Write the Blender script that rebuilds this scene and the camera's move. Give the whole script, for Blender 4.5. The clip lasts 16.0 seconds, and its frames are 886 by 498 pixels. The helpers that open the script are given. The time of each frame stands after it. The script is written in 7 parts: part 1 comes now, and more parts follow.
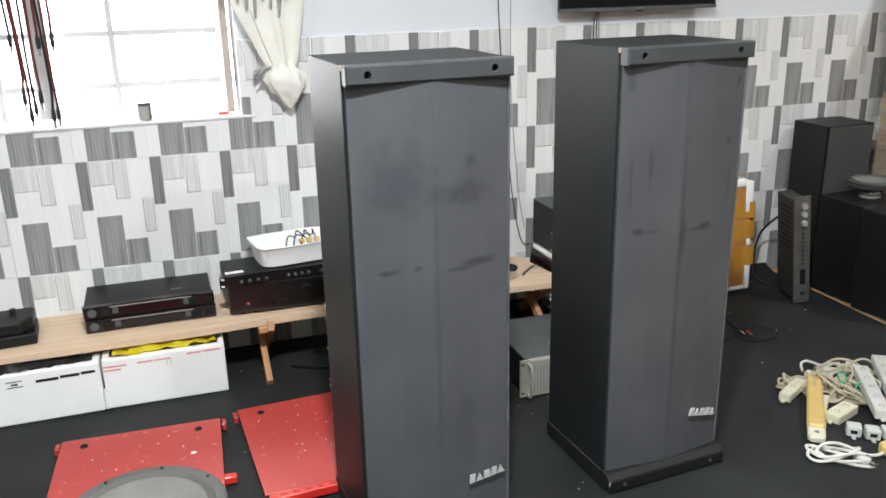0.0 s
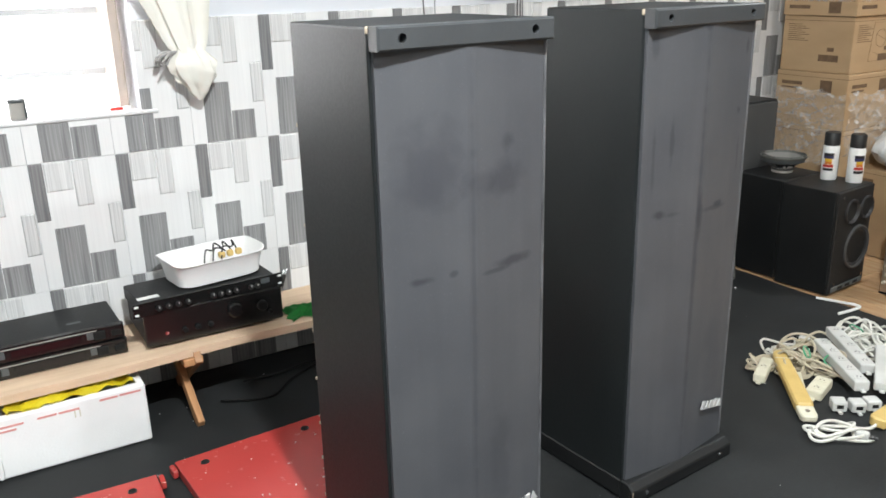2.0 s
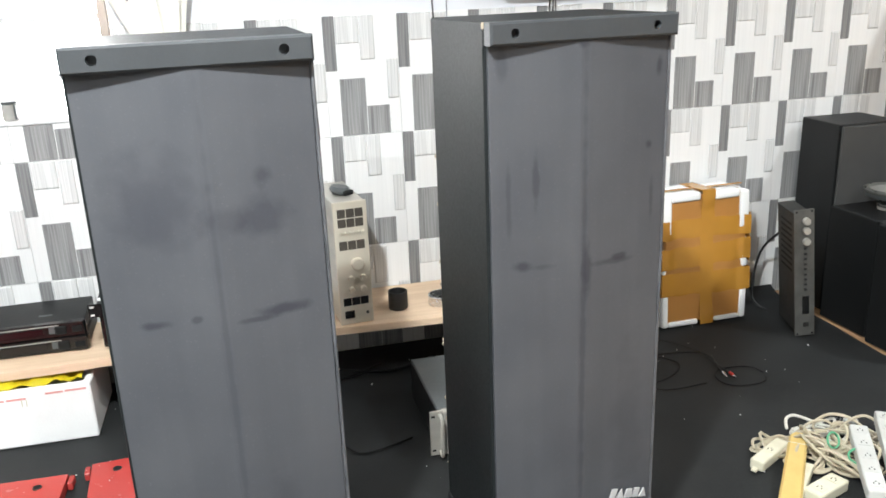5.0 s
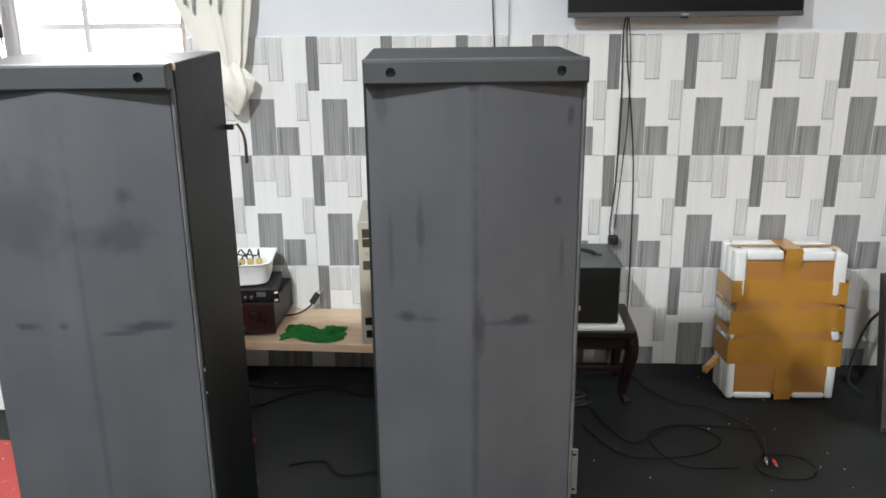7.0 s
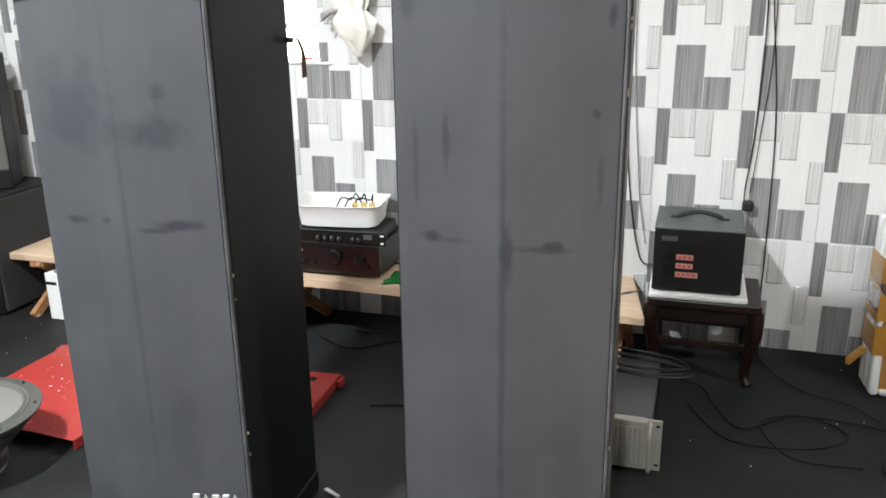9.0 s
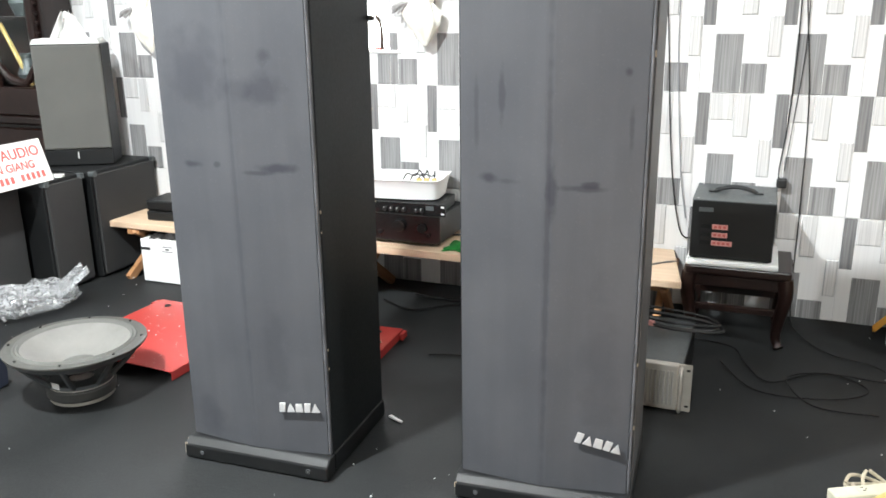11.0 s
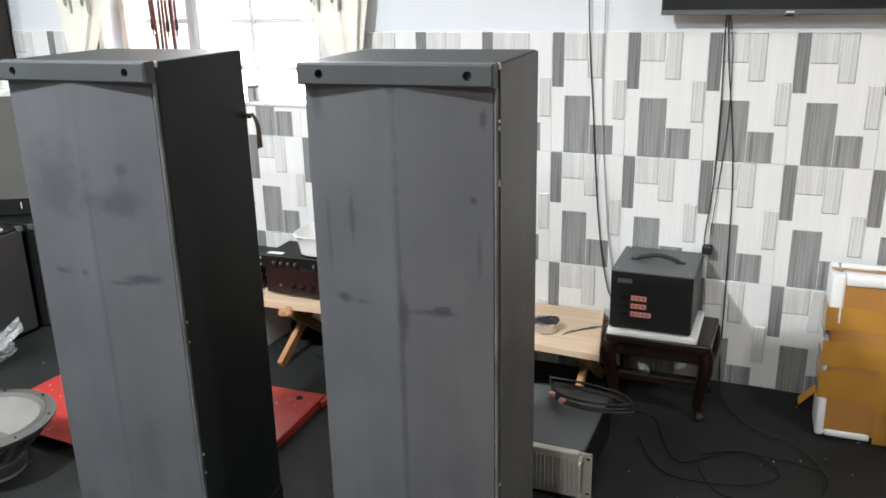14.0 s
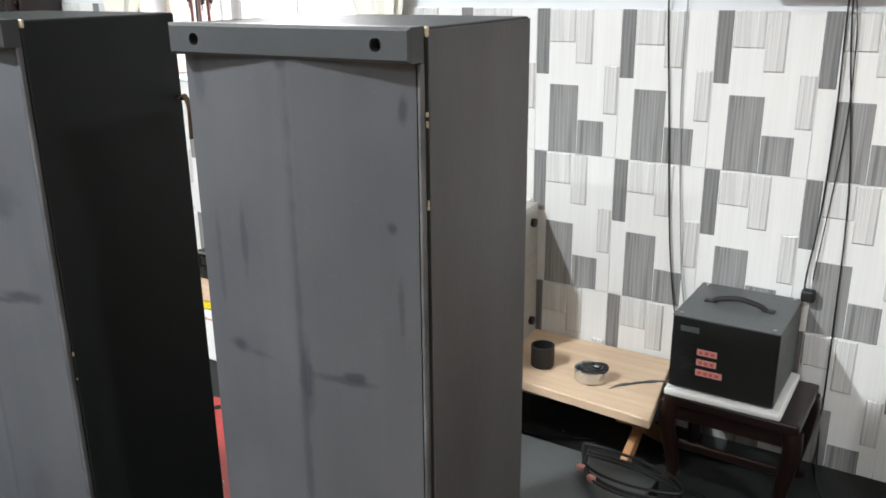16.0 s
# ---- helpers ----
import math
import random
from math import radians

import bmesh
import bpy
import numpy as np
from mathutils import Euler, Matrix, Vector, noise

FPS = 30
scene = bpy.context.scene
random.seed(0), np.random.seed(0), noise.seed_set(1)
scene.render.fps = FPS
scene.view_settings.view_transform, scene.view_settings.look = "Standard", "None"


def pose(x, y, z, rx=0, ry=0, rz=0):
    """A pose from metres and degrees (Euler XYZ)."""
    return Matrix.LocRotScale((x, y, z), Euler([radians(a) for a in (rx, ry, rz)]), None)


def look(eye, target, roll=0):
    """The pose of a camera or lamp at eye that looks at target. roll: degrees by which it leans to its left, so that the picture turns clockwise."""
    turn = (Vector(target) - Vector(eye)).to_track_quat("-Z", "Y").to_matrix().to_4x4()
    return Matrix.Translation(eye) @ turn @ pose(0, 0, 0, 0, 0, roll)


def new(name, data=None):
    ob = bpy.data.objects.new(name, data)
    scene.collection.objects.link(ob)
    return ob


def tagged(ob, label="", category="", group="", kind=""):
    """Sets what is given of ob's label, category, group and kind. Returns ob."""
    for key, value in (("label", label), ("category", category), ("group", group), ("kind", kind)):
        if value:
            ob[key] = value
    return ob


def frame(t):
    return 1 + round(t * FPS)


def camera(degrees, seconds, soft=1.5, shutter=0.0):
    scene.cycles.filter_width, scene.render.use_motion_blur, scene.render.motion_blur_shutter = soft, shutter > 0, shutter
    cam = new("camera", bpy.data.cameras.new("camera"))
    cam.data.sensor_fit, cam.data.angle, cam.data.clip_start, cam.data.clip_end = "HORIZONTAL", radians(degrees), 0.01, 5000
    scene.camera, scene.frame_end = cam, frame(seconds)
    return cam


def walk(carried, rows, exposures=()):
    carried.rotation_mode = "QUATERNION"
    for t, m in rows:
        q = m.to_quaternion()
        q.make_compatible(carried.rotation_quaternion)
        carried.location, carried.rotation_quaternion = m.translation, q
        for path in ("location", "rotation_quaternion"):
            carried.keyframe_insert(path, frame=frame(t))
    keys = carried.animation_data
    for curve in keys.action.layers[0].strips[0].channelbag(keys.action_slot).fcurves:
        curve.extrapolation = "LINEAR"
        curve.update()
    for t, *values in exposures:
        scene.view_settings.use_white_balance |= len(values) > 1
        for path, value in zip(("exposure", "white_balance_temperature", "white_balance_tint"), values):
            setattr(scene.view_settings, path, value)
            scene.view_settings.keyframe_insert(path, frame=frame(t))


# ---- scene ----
cam = camera(55.9, 16.0, soft=1.7)
PATH = [
    (0, (-0.437, -3.202, 1.401), (0.158, -1.395, 0.784), -1.3),
    (0.5, (-0.497, -3.029, 1.393), (0.124, -1.233, 0.769), -1.6),
    (1, (-0.554, -2.893, 1.346), (0.137, -1.123, 0.72), -1.7),
    (1.5, (-0.66, -2.767, 1.331), (0.167, -1.058, 0.704), -1.6),
    (2, (-0.722, -2.742, 1.309), (0.262, -1.115, 0.688), -1.4),
    (2.5, (-0.665, -2.831, 1.285), (0.355, -1.226, 0.667), -1.7),
    (3, (-0.538, -2.979, 1.313), (0.494, -1.379, 0.699), -1.6),
    (3.5, (-0.358, -2.993, 1.315), (0.664, -1.389, 0.696), -1.1),
    (4, (-0.156, -2.914, 1.308), (0.816, -1.28, 0.687), 0.0),
    (4.2, (-0.092, -2.9, 1.307), (0.759, -1.202, 0.68), -0.4),
    (6.3, (0.609, -2.816, 1.333), (0.805, -0.921, 0.723), -0.8),
    (6.5, (0.672, -2.814, 1.337), (0.807, -0.915, 0.726), -0.8),
    (7, (0.84, -2.84, 1.343), (0.743, -0.932, 0.753), -0.6),
    (7.5, (0.93, -2.851, 1.331), (0.619, -0.967, 0.738), -0.5),
    (8, (1.012, -2.802, 1.299), (0.597, -0.941, 0.696), -0.6),
    (8.5, (1.084, -2.73, 1.251), (0.573, -0.894, 0.645), -0.5),
    (9, (1.14, -2.723, 1.181), (0.566, -0.904, 0.578), -0.8),
    (9.5, (1.226, -2.766, 1.11), (0.563, -0.973, 0.524), -1.4),
    (9.7, (1.214, -2.793, 1.087), (0.548, -1.004, 0.492), -0.7),
    (11.8, (1.259, -3.127, 1.209), (0.546, -1.343, 0.654), -0.9),
    (12, (1.267, -3.14, 1.26), (0.56, -1.354, 0.706), -0.9),
    (12.5, (1.311, -3.133, 1.352), (0.605, -1.348, 0.79), -1.0),
    (13, (1.346, -3.075, 1.4), (0.629, -1.301, 0.819), -1.2),
    (13.5, (1.417, -2.919, 1.399), (0.693, -1.155, 0.799), -1.4),
    (14, (1.515, -2.781, 1.372), (0.768, -1.03, 0.762), -1.3),
    (14.5, (1.57, -2.641, 1.338), (0.784, -0.911, 0.716), -0.7),
    (15, (1.575, -2.457, 1.321), (0.741, -0.75, 0.698), -0.3),
    (15.5, (1.57, -2.32, 1.297), (0.632, -0.666, 0.676), -0.5),
    (16, (1.592, -2.192, 1.286), (0.554, -0.597, 0.669), -0.6),
]
EXPOSURES = [(0, -0.32), (1.0, -0.25), (2.0, -0.14), (3.0, 0.0), (3.5, 0.2), (4.2, 0.25), (6.3, -0.1), (7.0, -0.35), (7.5, -0.5), (8.0, -0.27), (8.5, -0.08), (9.0, -0.02), (9.5, 0.05), (11.8, 0.58), (12.0, 0.58), (12.5, 0.46), (13.0, 0.15), (14.0, -0.08), (16.0, -0.05)]
walk(cam, [(t, look(eye, target, roll)) for t, eye, target, roll in PATH], EXPOSURES)

# ---- light: daylight through the window, three white ceiling lamps ----
world = bpy.data.worlds.new("sky")
scene.world = world
world.use_nodes = True
wn = world.node_tree
sky = wn.nodes.new("ShaderNodeTexSky")
sky.sky_type, sky.sun_disc = "NISHITA", False
sky.sun_elevation, sky.sun_rotation = radians(50), radians(20)
wn.links.new(sky.outputs[0], wn.nodes["Background"].inputs[0])
wn.nodes["Background"].inputs[1].default_value = 0.12
scene.view_settings.exposure = 0.0

LAMPS = [((-2.2, -2.4), 50), ((-0.24, -2.6), 168), ((1.05, -4.1), 78), ((3.3, -1.6), 42)]
CEILING = 2.85
for (lx, ly), watts in LAMPS:
    lamp = bpy.data.lights.new("ceiling_bulb_light", "AREA")
    lamp.shape, lamp.size, lamp.energy = "DISK", 0.16, watts
    lamp.color = (0.935, 0.985, 1.0)
    ob = new("ceiling_bulb_light", lamp)
    ob.matrix_world = look((lx, ly, CEILING - 0.13), (lx, ly, 0))


# ---- materials ----
def nodes_of(name):
    m = bpy.data.materials.new(name)
    m.use_nodes = True
    return m, m.node_tree, m.node_tree.nodes["Principled BSDF"]


def noise_node(nt, scale, detail=4, stretch=(1, 1, 1), kind="Object"):
    co = nt.nodes.new("ShaderNodeTexCoord")
    mp = nt.nodes.new("ShaderNodeMapping")
    mp.inputs["Scale"].default_value = stretch
    nt.links.new(co.outputs[kind], mp.inputs["Vector"])
    n = nt.nodes.new("ShaderNodeTexNoise")
    n.inputs["Scale"].default_value, n.inputs["Detail"].default_value = scale, detail
    nt.links.new(mp.outputs[0], n.inputs["Vector"])
    return n.outputs[0]


def math_node(nt, op, a, b=None, clamp=False):
    n = nt.nodes.new("ShaderNodeMath")
    n.operation, n.use_clamp = op, clamp
    for k, v in enumerate((a, b)):
        if v is None:
            continue
        if isinstance(v, (int, float)):
            n.inputs[k].default_value = v
        else:
            nt.links.new(v, n.inputs[k])
    return n.outputs[0]


def ramp(nt, value, lo, hi):
    n = nt.nodes.new("ShaderNodeMapRange")
    n.inputs["From Min"].default_value, n.inputs["From Max"].default_value = lo, hi
    nt.links.new(value, n.inputs["Value"])
    return n.outputs[0]


def mix(nt, fac, a, b, mode="MIX"):
    n = nt.nodes.new("ShaderNodeMix")
    n.data_type, n.blend_type = "RGBA", mode
    for sock, v in ((n.inputs[0], fac), (n.inputs[6], a), (n.inputs[7], b)):
        if isinstance(v, (int, float)):
            sock.default_value = v
        elif isinstance(v, tuple):
            sock.default_value = (*v, 1)
        else:
            nt.links.new(v, sock)
    return n.outputs[2]


def bump(nt, b, height, strength, distance=0.002):
    n = nt.nodes.new("ShaderNodeBump")
    n.inputs["Strength"].default_value, n.inputs["Distance"].default_value = strength, distance
    nt.links.new(height, n.inputs["Height"])
    nt.links.new(n.outputs[0], b.inputs["Normal"])


def surface(name, col, col2=None, rough=0.5, metal=0.0, scale=6, fine=90, stretch=(1, 1, 1), relief=0.15, spec=0.5, grain=0.25):
    """A plain surface with soft large stains, fine grain and light relief."""
    m, nt, b = nodes_of(name)
    col2 = col2 or tuple(c * 0.75 for c in col)
    big = noise_node(nt, scale, 3, stretch)
    small = noise_node(nt, fine, 5, stretch)
    f = math_node(nt, "ADD", math_node(nt, "MULTIPLY", ramp(nt, big, 0.3, 0.7), 1 - grain), math_node(nt, "MULTIPLY", small, grain))
    nt.links.new(mix(nt, f, col, col2), b.inputs["Base Color"])
    r = math_node(nt, "ADD", math_node(nt, "MULTIPLY", small, 0.2), rough - 0.1, True)
    nt.links.new(r, b.inputs["Roughness"])
    b.inputs["Metallic"].default_value = metal
    b.inputs["Specular IOR Level"].default_value = spec
    if relief:
        bump(nt, b, small, relief)
    return m


def glass(name, tint=(1, 1, 1), rough=0.02, alpha=1.0):
    m, nt, b = nodes_of(name)
    b.inputs["Base Color"].default_value = (*tint, 1)
    b.inputs["Roughness"].default_value = rough
    b.inputs["Transmission Weight"].default_value = 1
    b.inputs["IOR"].default_value = 1.3
    b.inputs["Alpha"].default_value = alpha
    return m


def glow(name, col, strength):
    m, nt, b = nodes_of(name)
    b.inputs["Base Color"].default_value = (0.8, 0.8, 0.8, 1)
    b.inputs["Emission Color"].default_value = (*col, 1)
    b.inputs["Emission Strength"].default_value = strength
    return m


def striped(name, light, dark, rough=0.22, contrast=1.0):
    """Glazed tile with fine upright streaks."""
    m, nt, b = nodes_of(name)
    s = noise_node(nt, 14, 6, (14, 1, 0.25), "Object")
    s2 = noise_node(nt, 3, 2, (8, 1, 0.3), "Object")
    f = ramp(nt, math_node(nt, "ADD", math_node(nt, "MULTIPLY", s, 0.7), math_node(nt, "MULTIPLY", s2, 0.3)), 0.5 - 0.2 / contrast, 0.5 + 0.2 / contrast)
    nt.links.new(mix(nt, f, light, dark), b.inputs["Base Color"])
    b.inputs["Roughness"].default_value = rough
    b.inputs["Specular IOR Level"].default_value = 0.35
    bump(nt, b, s, 0.12, 0.001)
    return m


M_TILE_WHITE = striped("tile_white", (0.85, 0.85, 0.845), (0.74, 0.74, 0.74), contrast=0.7)
M_TILE_PALE = striped("tile_pale", (0.84, 0.84, 0.835), (0.50, 0.50, 0.50), contrast=1.0)
M_TILE_GREY = striped("tile_grey", (0.40, 0.40, 0.40), (0.17, 0.17, 0.175), contrast=1.3)
M_TILE_DARK = striped("tile_dark", (0.30, 0.30, 0.30), (0.15, 0.15, 0.155), contrast=1.2)
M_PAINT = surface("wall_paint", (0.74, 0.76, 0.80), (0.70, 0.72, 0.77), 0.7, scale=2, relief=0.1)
# wall colour darkened to stand for the unlit back of the room
M_BACKWALL = surface("darkened_wall_paint", (0.42, 0.415, 0.40), (0.35, 0.345, 0.33), 0.75, scale=2, relief=0.1)
M_CEIL = surface("ceiling_paint", (0.78, 0.78, 0.76), (0.72, 0.72, 0.70), 0.8, scale=2)
M_GROUT = surface("grout", (0.40, 0.40, 0.39), None, 0.9)


def mat_felt():
    m, nt, b = nodes_of("black_felt")
    big, fib = noise_node(nt, 3.5, 4), noise_node(nt, 260, 4)
    wear = noise_node(nt, 1.3, 3)
    f = math_node(nt, "ADD", math_node(nt, "MULTIPLY", ramp(nt, big, 0.35, 0.7), 0.5), math_node(nt, "MULTIPLY", ramp(nt, wear, 0.4, 0.7), 0.5), True)
    c = mix(nt, f, (0.0095, 0.0104, 0.0107), (0.0290, 0.0304, 0.0310))
    c = mix(nt, math_node(nt, "MULTIPLY", ramp(nt, fib, 0.45, 0.75), 0.35), c, (0.045, 0.047, 0.048))
    nt.links.new(c, b.inputs["Base Color"])
    b.inputs["Roughness"].default_value = 0.60
    b.inputs["Specular IOR Level"].default_value = 0.22
    bump(nt, b, fib, 0.5, 0.002)
    return m


def mat_wood(name, a, c, rough=0.45, along=(1.2, 18, 18), scale=2.5, spec=0.4):
    m, nt, b = nodes_of(name)
    info = nt.nodes.new("ShaderNodeObjectInfo")
    g = noise_node(nt, scale, 6, along)
    g2 = noise_node(nt, scale * 5, 4, along)
    f = ramp(nt, math_node(nt, "ADD", math_node(nt, "MULTIPLY", g, 0.7), math_node(nt, "MULTIPLY", g2, 0.3)), 0.35, 0.68)
    col = mix(nt, f, a, c)
    tone = math_node(nt, "ADD", math_node(nt, "MULTIPLY", info.outputs["Random"], 0.5), 0.7)
    v = nt.nodes.new("ShaderNodeHueSaturation")
    nt.links.new(col, v.inputs["Color"])
    nt.links.new(tone, v.inputs["Value"])
    nt.links.new(v.outputs[0], b.inputs["Base Color"])
    b.inputs["Roughness"].default_value = rough
    b.inputs["Specular IOR Level"].default_value = spec
    bump(nt, b, g2, 0.1, 0.001)
    return m


M_FELT = mat_felt()
M_LAMINATE = mat_wood("laminate", (0.64, 0.43, 0.25), (0.47, 0.27, 0.135), 0.25, (18, 1.2, 18))
M_PINE = mat_wood("pine", (0.66, 0.50, 0.355), (0.56, 0.40, 0.27), 0.5)
M_PINE_LEG = mat_wood("pine_leg", (0.50, 0.27, 0.13), (0.34, 0.16, 0.07), 0.5, (18, 18, 1.2))
M_DARKWOOD = mat_wood("dark_wood", (0.020, 0.008, 0.006), (0.008, 0.004, 0.0035), 0.3, (6, 6, 2), spec=0.5)
M_VENEER = mat_wood("walnut_veneer", (0.23, 0.09, 0.05), (0.13, 0.05, 0.03), 0.4)
M_BLACK = surface("black_paint", (0.006, 0.0066, 0.007), (0.011, 0.0116, 0.012), 0.5, scale=5, fine=200, spec=0.35)
M_BLACK_GLOSS = surface("black_gloss", (0.008, 0.008, 0.008), (0.012, 0.012, 0.012), 0.22, scale=4, relief=0.02)
M_CABLE_BLACK = surface("black_cable", (0.005, 0.005, 0.005), (0.008, 0.008, 0.008), 0.6, relief=0, spec=0.2)
M_BLACK_RUBBER = surface("black_rubber", (0.012, 0.012, 0.012), None, 0.55)
M_SIDE = surface("grey_side", (0.062, 0.0625, 0.066), (0.110, 0.110, 0.114), 0.5, scale=5, fine=120, stretch=(1, 1, 0.3))
M_CABINET = surface("cabinet_black", (0.0085, 0.0105, 0.0110), (0.014, 0.0165, 0.017), 0.5, scale=3, fine=160, relief=0.12, spec=0.28)
M_BAR = surface("bar_grey", (0.052, 0.056, 0.060), (0.036, 0.039, 0.042), 0.42, scale=9, fine=120)
M_HOLE = surface("hole_black", (0.003, 0.003, 0.003), None, 0.9, relief=0)
M_EDGE = surface("worn_edge", (0.13, 0.13, 0.14), (0.05, 0.052, 0.056), 0.45, scale=14)
M_CHIP = surface("bare_chipboard", (0.52, 0.44, 0.34), (0.35, 0.28, 0.2), 0.9, scale=60)
M_CHROME = surface("chrome", (0.75, 0.76, 0.77), (0.6, 0.6, 0.62), 0.25, 1.0, relief=0.03)
M_BADGE = surface("badge_silver", (0.62, 0.62, 0.62), (0.5, 0.5, 0.5), 0.4, 0.3, scale=30)
M_SILVER = surface("brushed_silver", (0.50, 0.475, 0.43), (0.42, 0.40, 0.355), 0.42, 0.35, scale=3, stretch=(1, 1, 12))
M_CHAMPAGNE = surface("champagne_metal", (0.60, 0.545, 0.45), (0.53, 0.48, 0.39), 0.42, 0.2, scale=3)
M_METERGLASS = surface("smoked_meter_glass", (0.085, 0.075, 0.062), (0.06, 0.052, 0.045), 0.2, relief=0)
M_WHITEPL = surface("white_plastic", (0.57, 0.57, 0.55), (0.46, 0.46, 0.435), 0.42, scale=10)
M_OLDWHITE = surface("yellowed_plastic", (0.66, 0.63, 0.50), (0.52, 0.49, 0.37), 0.5, scale=14)
M_YELLOW = surface("yellow_plastic", (0.62, 0.445, 0.16), (0.52, 0.36, 0.12), 0.45, scale=14)
M_RED = surface("red_enamel", (0.45, 0.052, 0.045), (0.38, 0.040, 0.036), 0.24, scale=2.5, fine=40, relief=0.05)
M_BRIGHTRED = surface("bright_red", (0.75, 0.03, 0.02), None, 0.35)
M_FOAM = surface("white_foam", (0.88, 0.88, 0.87), (0.80, 0.80, 0.79), 0.75, scale=7, fine=150, relief=0.3)
M_GREYMET = surface("grey_metal", (0.085, 0.095, 0.097), (0.065, 0.072, 0.074), 0.45, scale=4)
M_CARD = surface("cardboard", (0.47, 0.32, 0.18), (0.39, 0.26, 0.14), 0.75, scale=4, stretch=(1, 1, 3))
M_INK = surface("dark_print", (0.11, 0.065, 0.035), (0.18, 0.11, 0.06), 0.8, scale=40)
M_GREEN = surface("green_cloth", (0.01, 0.20, 0.03), (0.004, 0.10, 0.012), 0.95, fine=180, relief=0.6)
M_CURTAIN = surface("cream_cloth", (0.86, 0.84, 0.78), (0.78, 0.76, 0.68), 0.85, scale=9)
M_LACE = surface("grey_lace", (0.45, 0.44, 0.43), (0.25, 0.24, 0.24), 0.9, scale=60)
M_GREYCLOTH = surface("grey_grille", (0.115, 0.115, 0.106), (0.095, 0.095, 0.088), 0.9, fine=300, relief=0.4)
M_CONE = surface("paper_cone", (0.20, 0.195, 0.18), (0.15, 0.145, 0.135), 0.8, scale=9)
M_CABLE_RED = surface("red_cable", (0.12, 0.02, 0.018), None, 0.5, relief=0)
M_CABLE_WHITE = surface("white_cable", (0.68, 0.67, 0.62), (0.55, 0.54, 0.48), 0.5, scale=20, relief=0)
M_CABLE_TAN = surface("tan_cable", (0.50, 0.44, 0.33), (0.40, 0.35, 0.25), 0.55, scale=20, relief=0)
M_CABLE_GREEN = surface("green_tie", (0.10, 0.40, 0.22), None, 0.5, relief=0)
M_WINDOWPAINT = surface("window_paint", (0.62, 0.62, 0.63), (0.56, 0.56, 0.57), 0.5)
M_WINDOWWOOD = surface("window_jamb", (0.50, 0.42, 0.36), (0.42, 0.35, 0.30), 0.6)
M_NAVY = surface("navy_cloth", (0.012, 0.018, 0.04), (0.008, 0.012, 0.028), 0.95, fine=220, relief=0.4)
M_GREYBOX = surface("grey_plastic", (0.32, 0.33, 0.36), (0.27, 0.28, 0.30), 0.5)
M_LIDGREY = surface("silver_grey_lid", (0.36, 0.35, 0.32), (0.30, 0.29, 0.27), 0.45)
M_LABELRED = surface("red_ink", (0.60, 0.13, 0.11), None, 0.6, relief=0)
M_LABELPINK = surface("pink_label", (0.75, 0.38, 0.34), (0.6, 0.22, 0.2), 0.6, scale=200)
M_PAPER = surface("white_paper", (0.80, 0.80, 0.78), (0.74, 0.74, 0.72), 0.8)
M_BLUE = surface("blue_print", (0.05, 0.07, 0.16), None, 0.5)
M_SCREEN = surface("screen_glass", (0.006, 0.006, 0.008), None, 0.08, relief=0)


def mat_film(name, tint, alpha, rough=0.25):
    """Thin crumpled plastic film."""
    m, nt, b = nodes_of(name)
    n = noise_node(nt, 9, 3, (1, 1, 2.2))
    n2 = noise_node(nt, 22, 3, (2.0, 2.0, 0.7))
    b.inputs["Base Color"].default_value = (*tint, 1)
    b.inputs["Roughness"].default_value = rough
    # sharp creases where the noise crosses its middle value
    crease = math_node(nt, "ABSOLUTE", math_node(nt, "ADD", n, -0.5))
    crease2 = math_node(nt, "ABSOLUTE", math_node(nt, "ADD", n2, -0.5))
    k = math_node(nt, "ADD", math_node(nt, "MULTIPLY", ramp(nt, crease, 0.045, 0.0), 0.6), math_node(nt, "MULTIPLY", ramp(nt, crease2, 0.035, 0.0), 0.5), True)
    nt.links.new(math_node(nt, "ADD", math_node(nt, "MULTIPLY", k, 0.45), alpha, True), b.inputs["Alpha"])
    bump(nt, b, math_node(nt, "ADD", n, math_node(nt, "MULTIPLY", n2, 0.5)), 0.8, 0.012)
    return m




def mat_bag():
    """Milky thin plastic in long soft folds."""
    m, nt, b = nodes_of("white_bag_film")
    n, n2 = noise_node(nt, 7, 3, (1, 1, 0.45)), noise_node(nt, 19, 3, (1, 1, 0.4))
    nt.links.new(mix(nt, n2, (0.72, 0.72, 0.725), (0.60, 0.60, 0.605)), b.inputs["Base Color"])
    b.inputs["Roughness"].default_value = 0.32
    nt.links.new(math_node(nt, "ADD", math_node(nt, "MULTIPLY", n, 0.35), 0.68, True), b.inputs["Alpha"])
    bump(nt, b, math_node(nt, "ADD", n, math_node(nt, "MULTIPLY", n2, 0.4)), 0.7, 0.02)
    return m


M_BAGWHITE = mat_bag()
M_CLEARFILM = mat_film("clear_film", (0.78, 0.77, 0.75), 0.10, 0.1)
M_ZIPBAG = mat_film("zip_bag_film", (0.60, 0.61, 0.62), 0.20, 0.10)


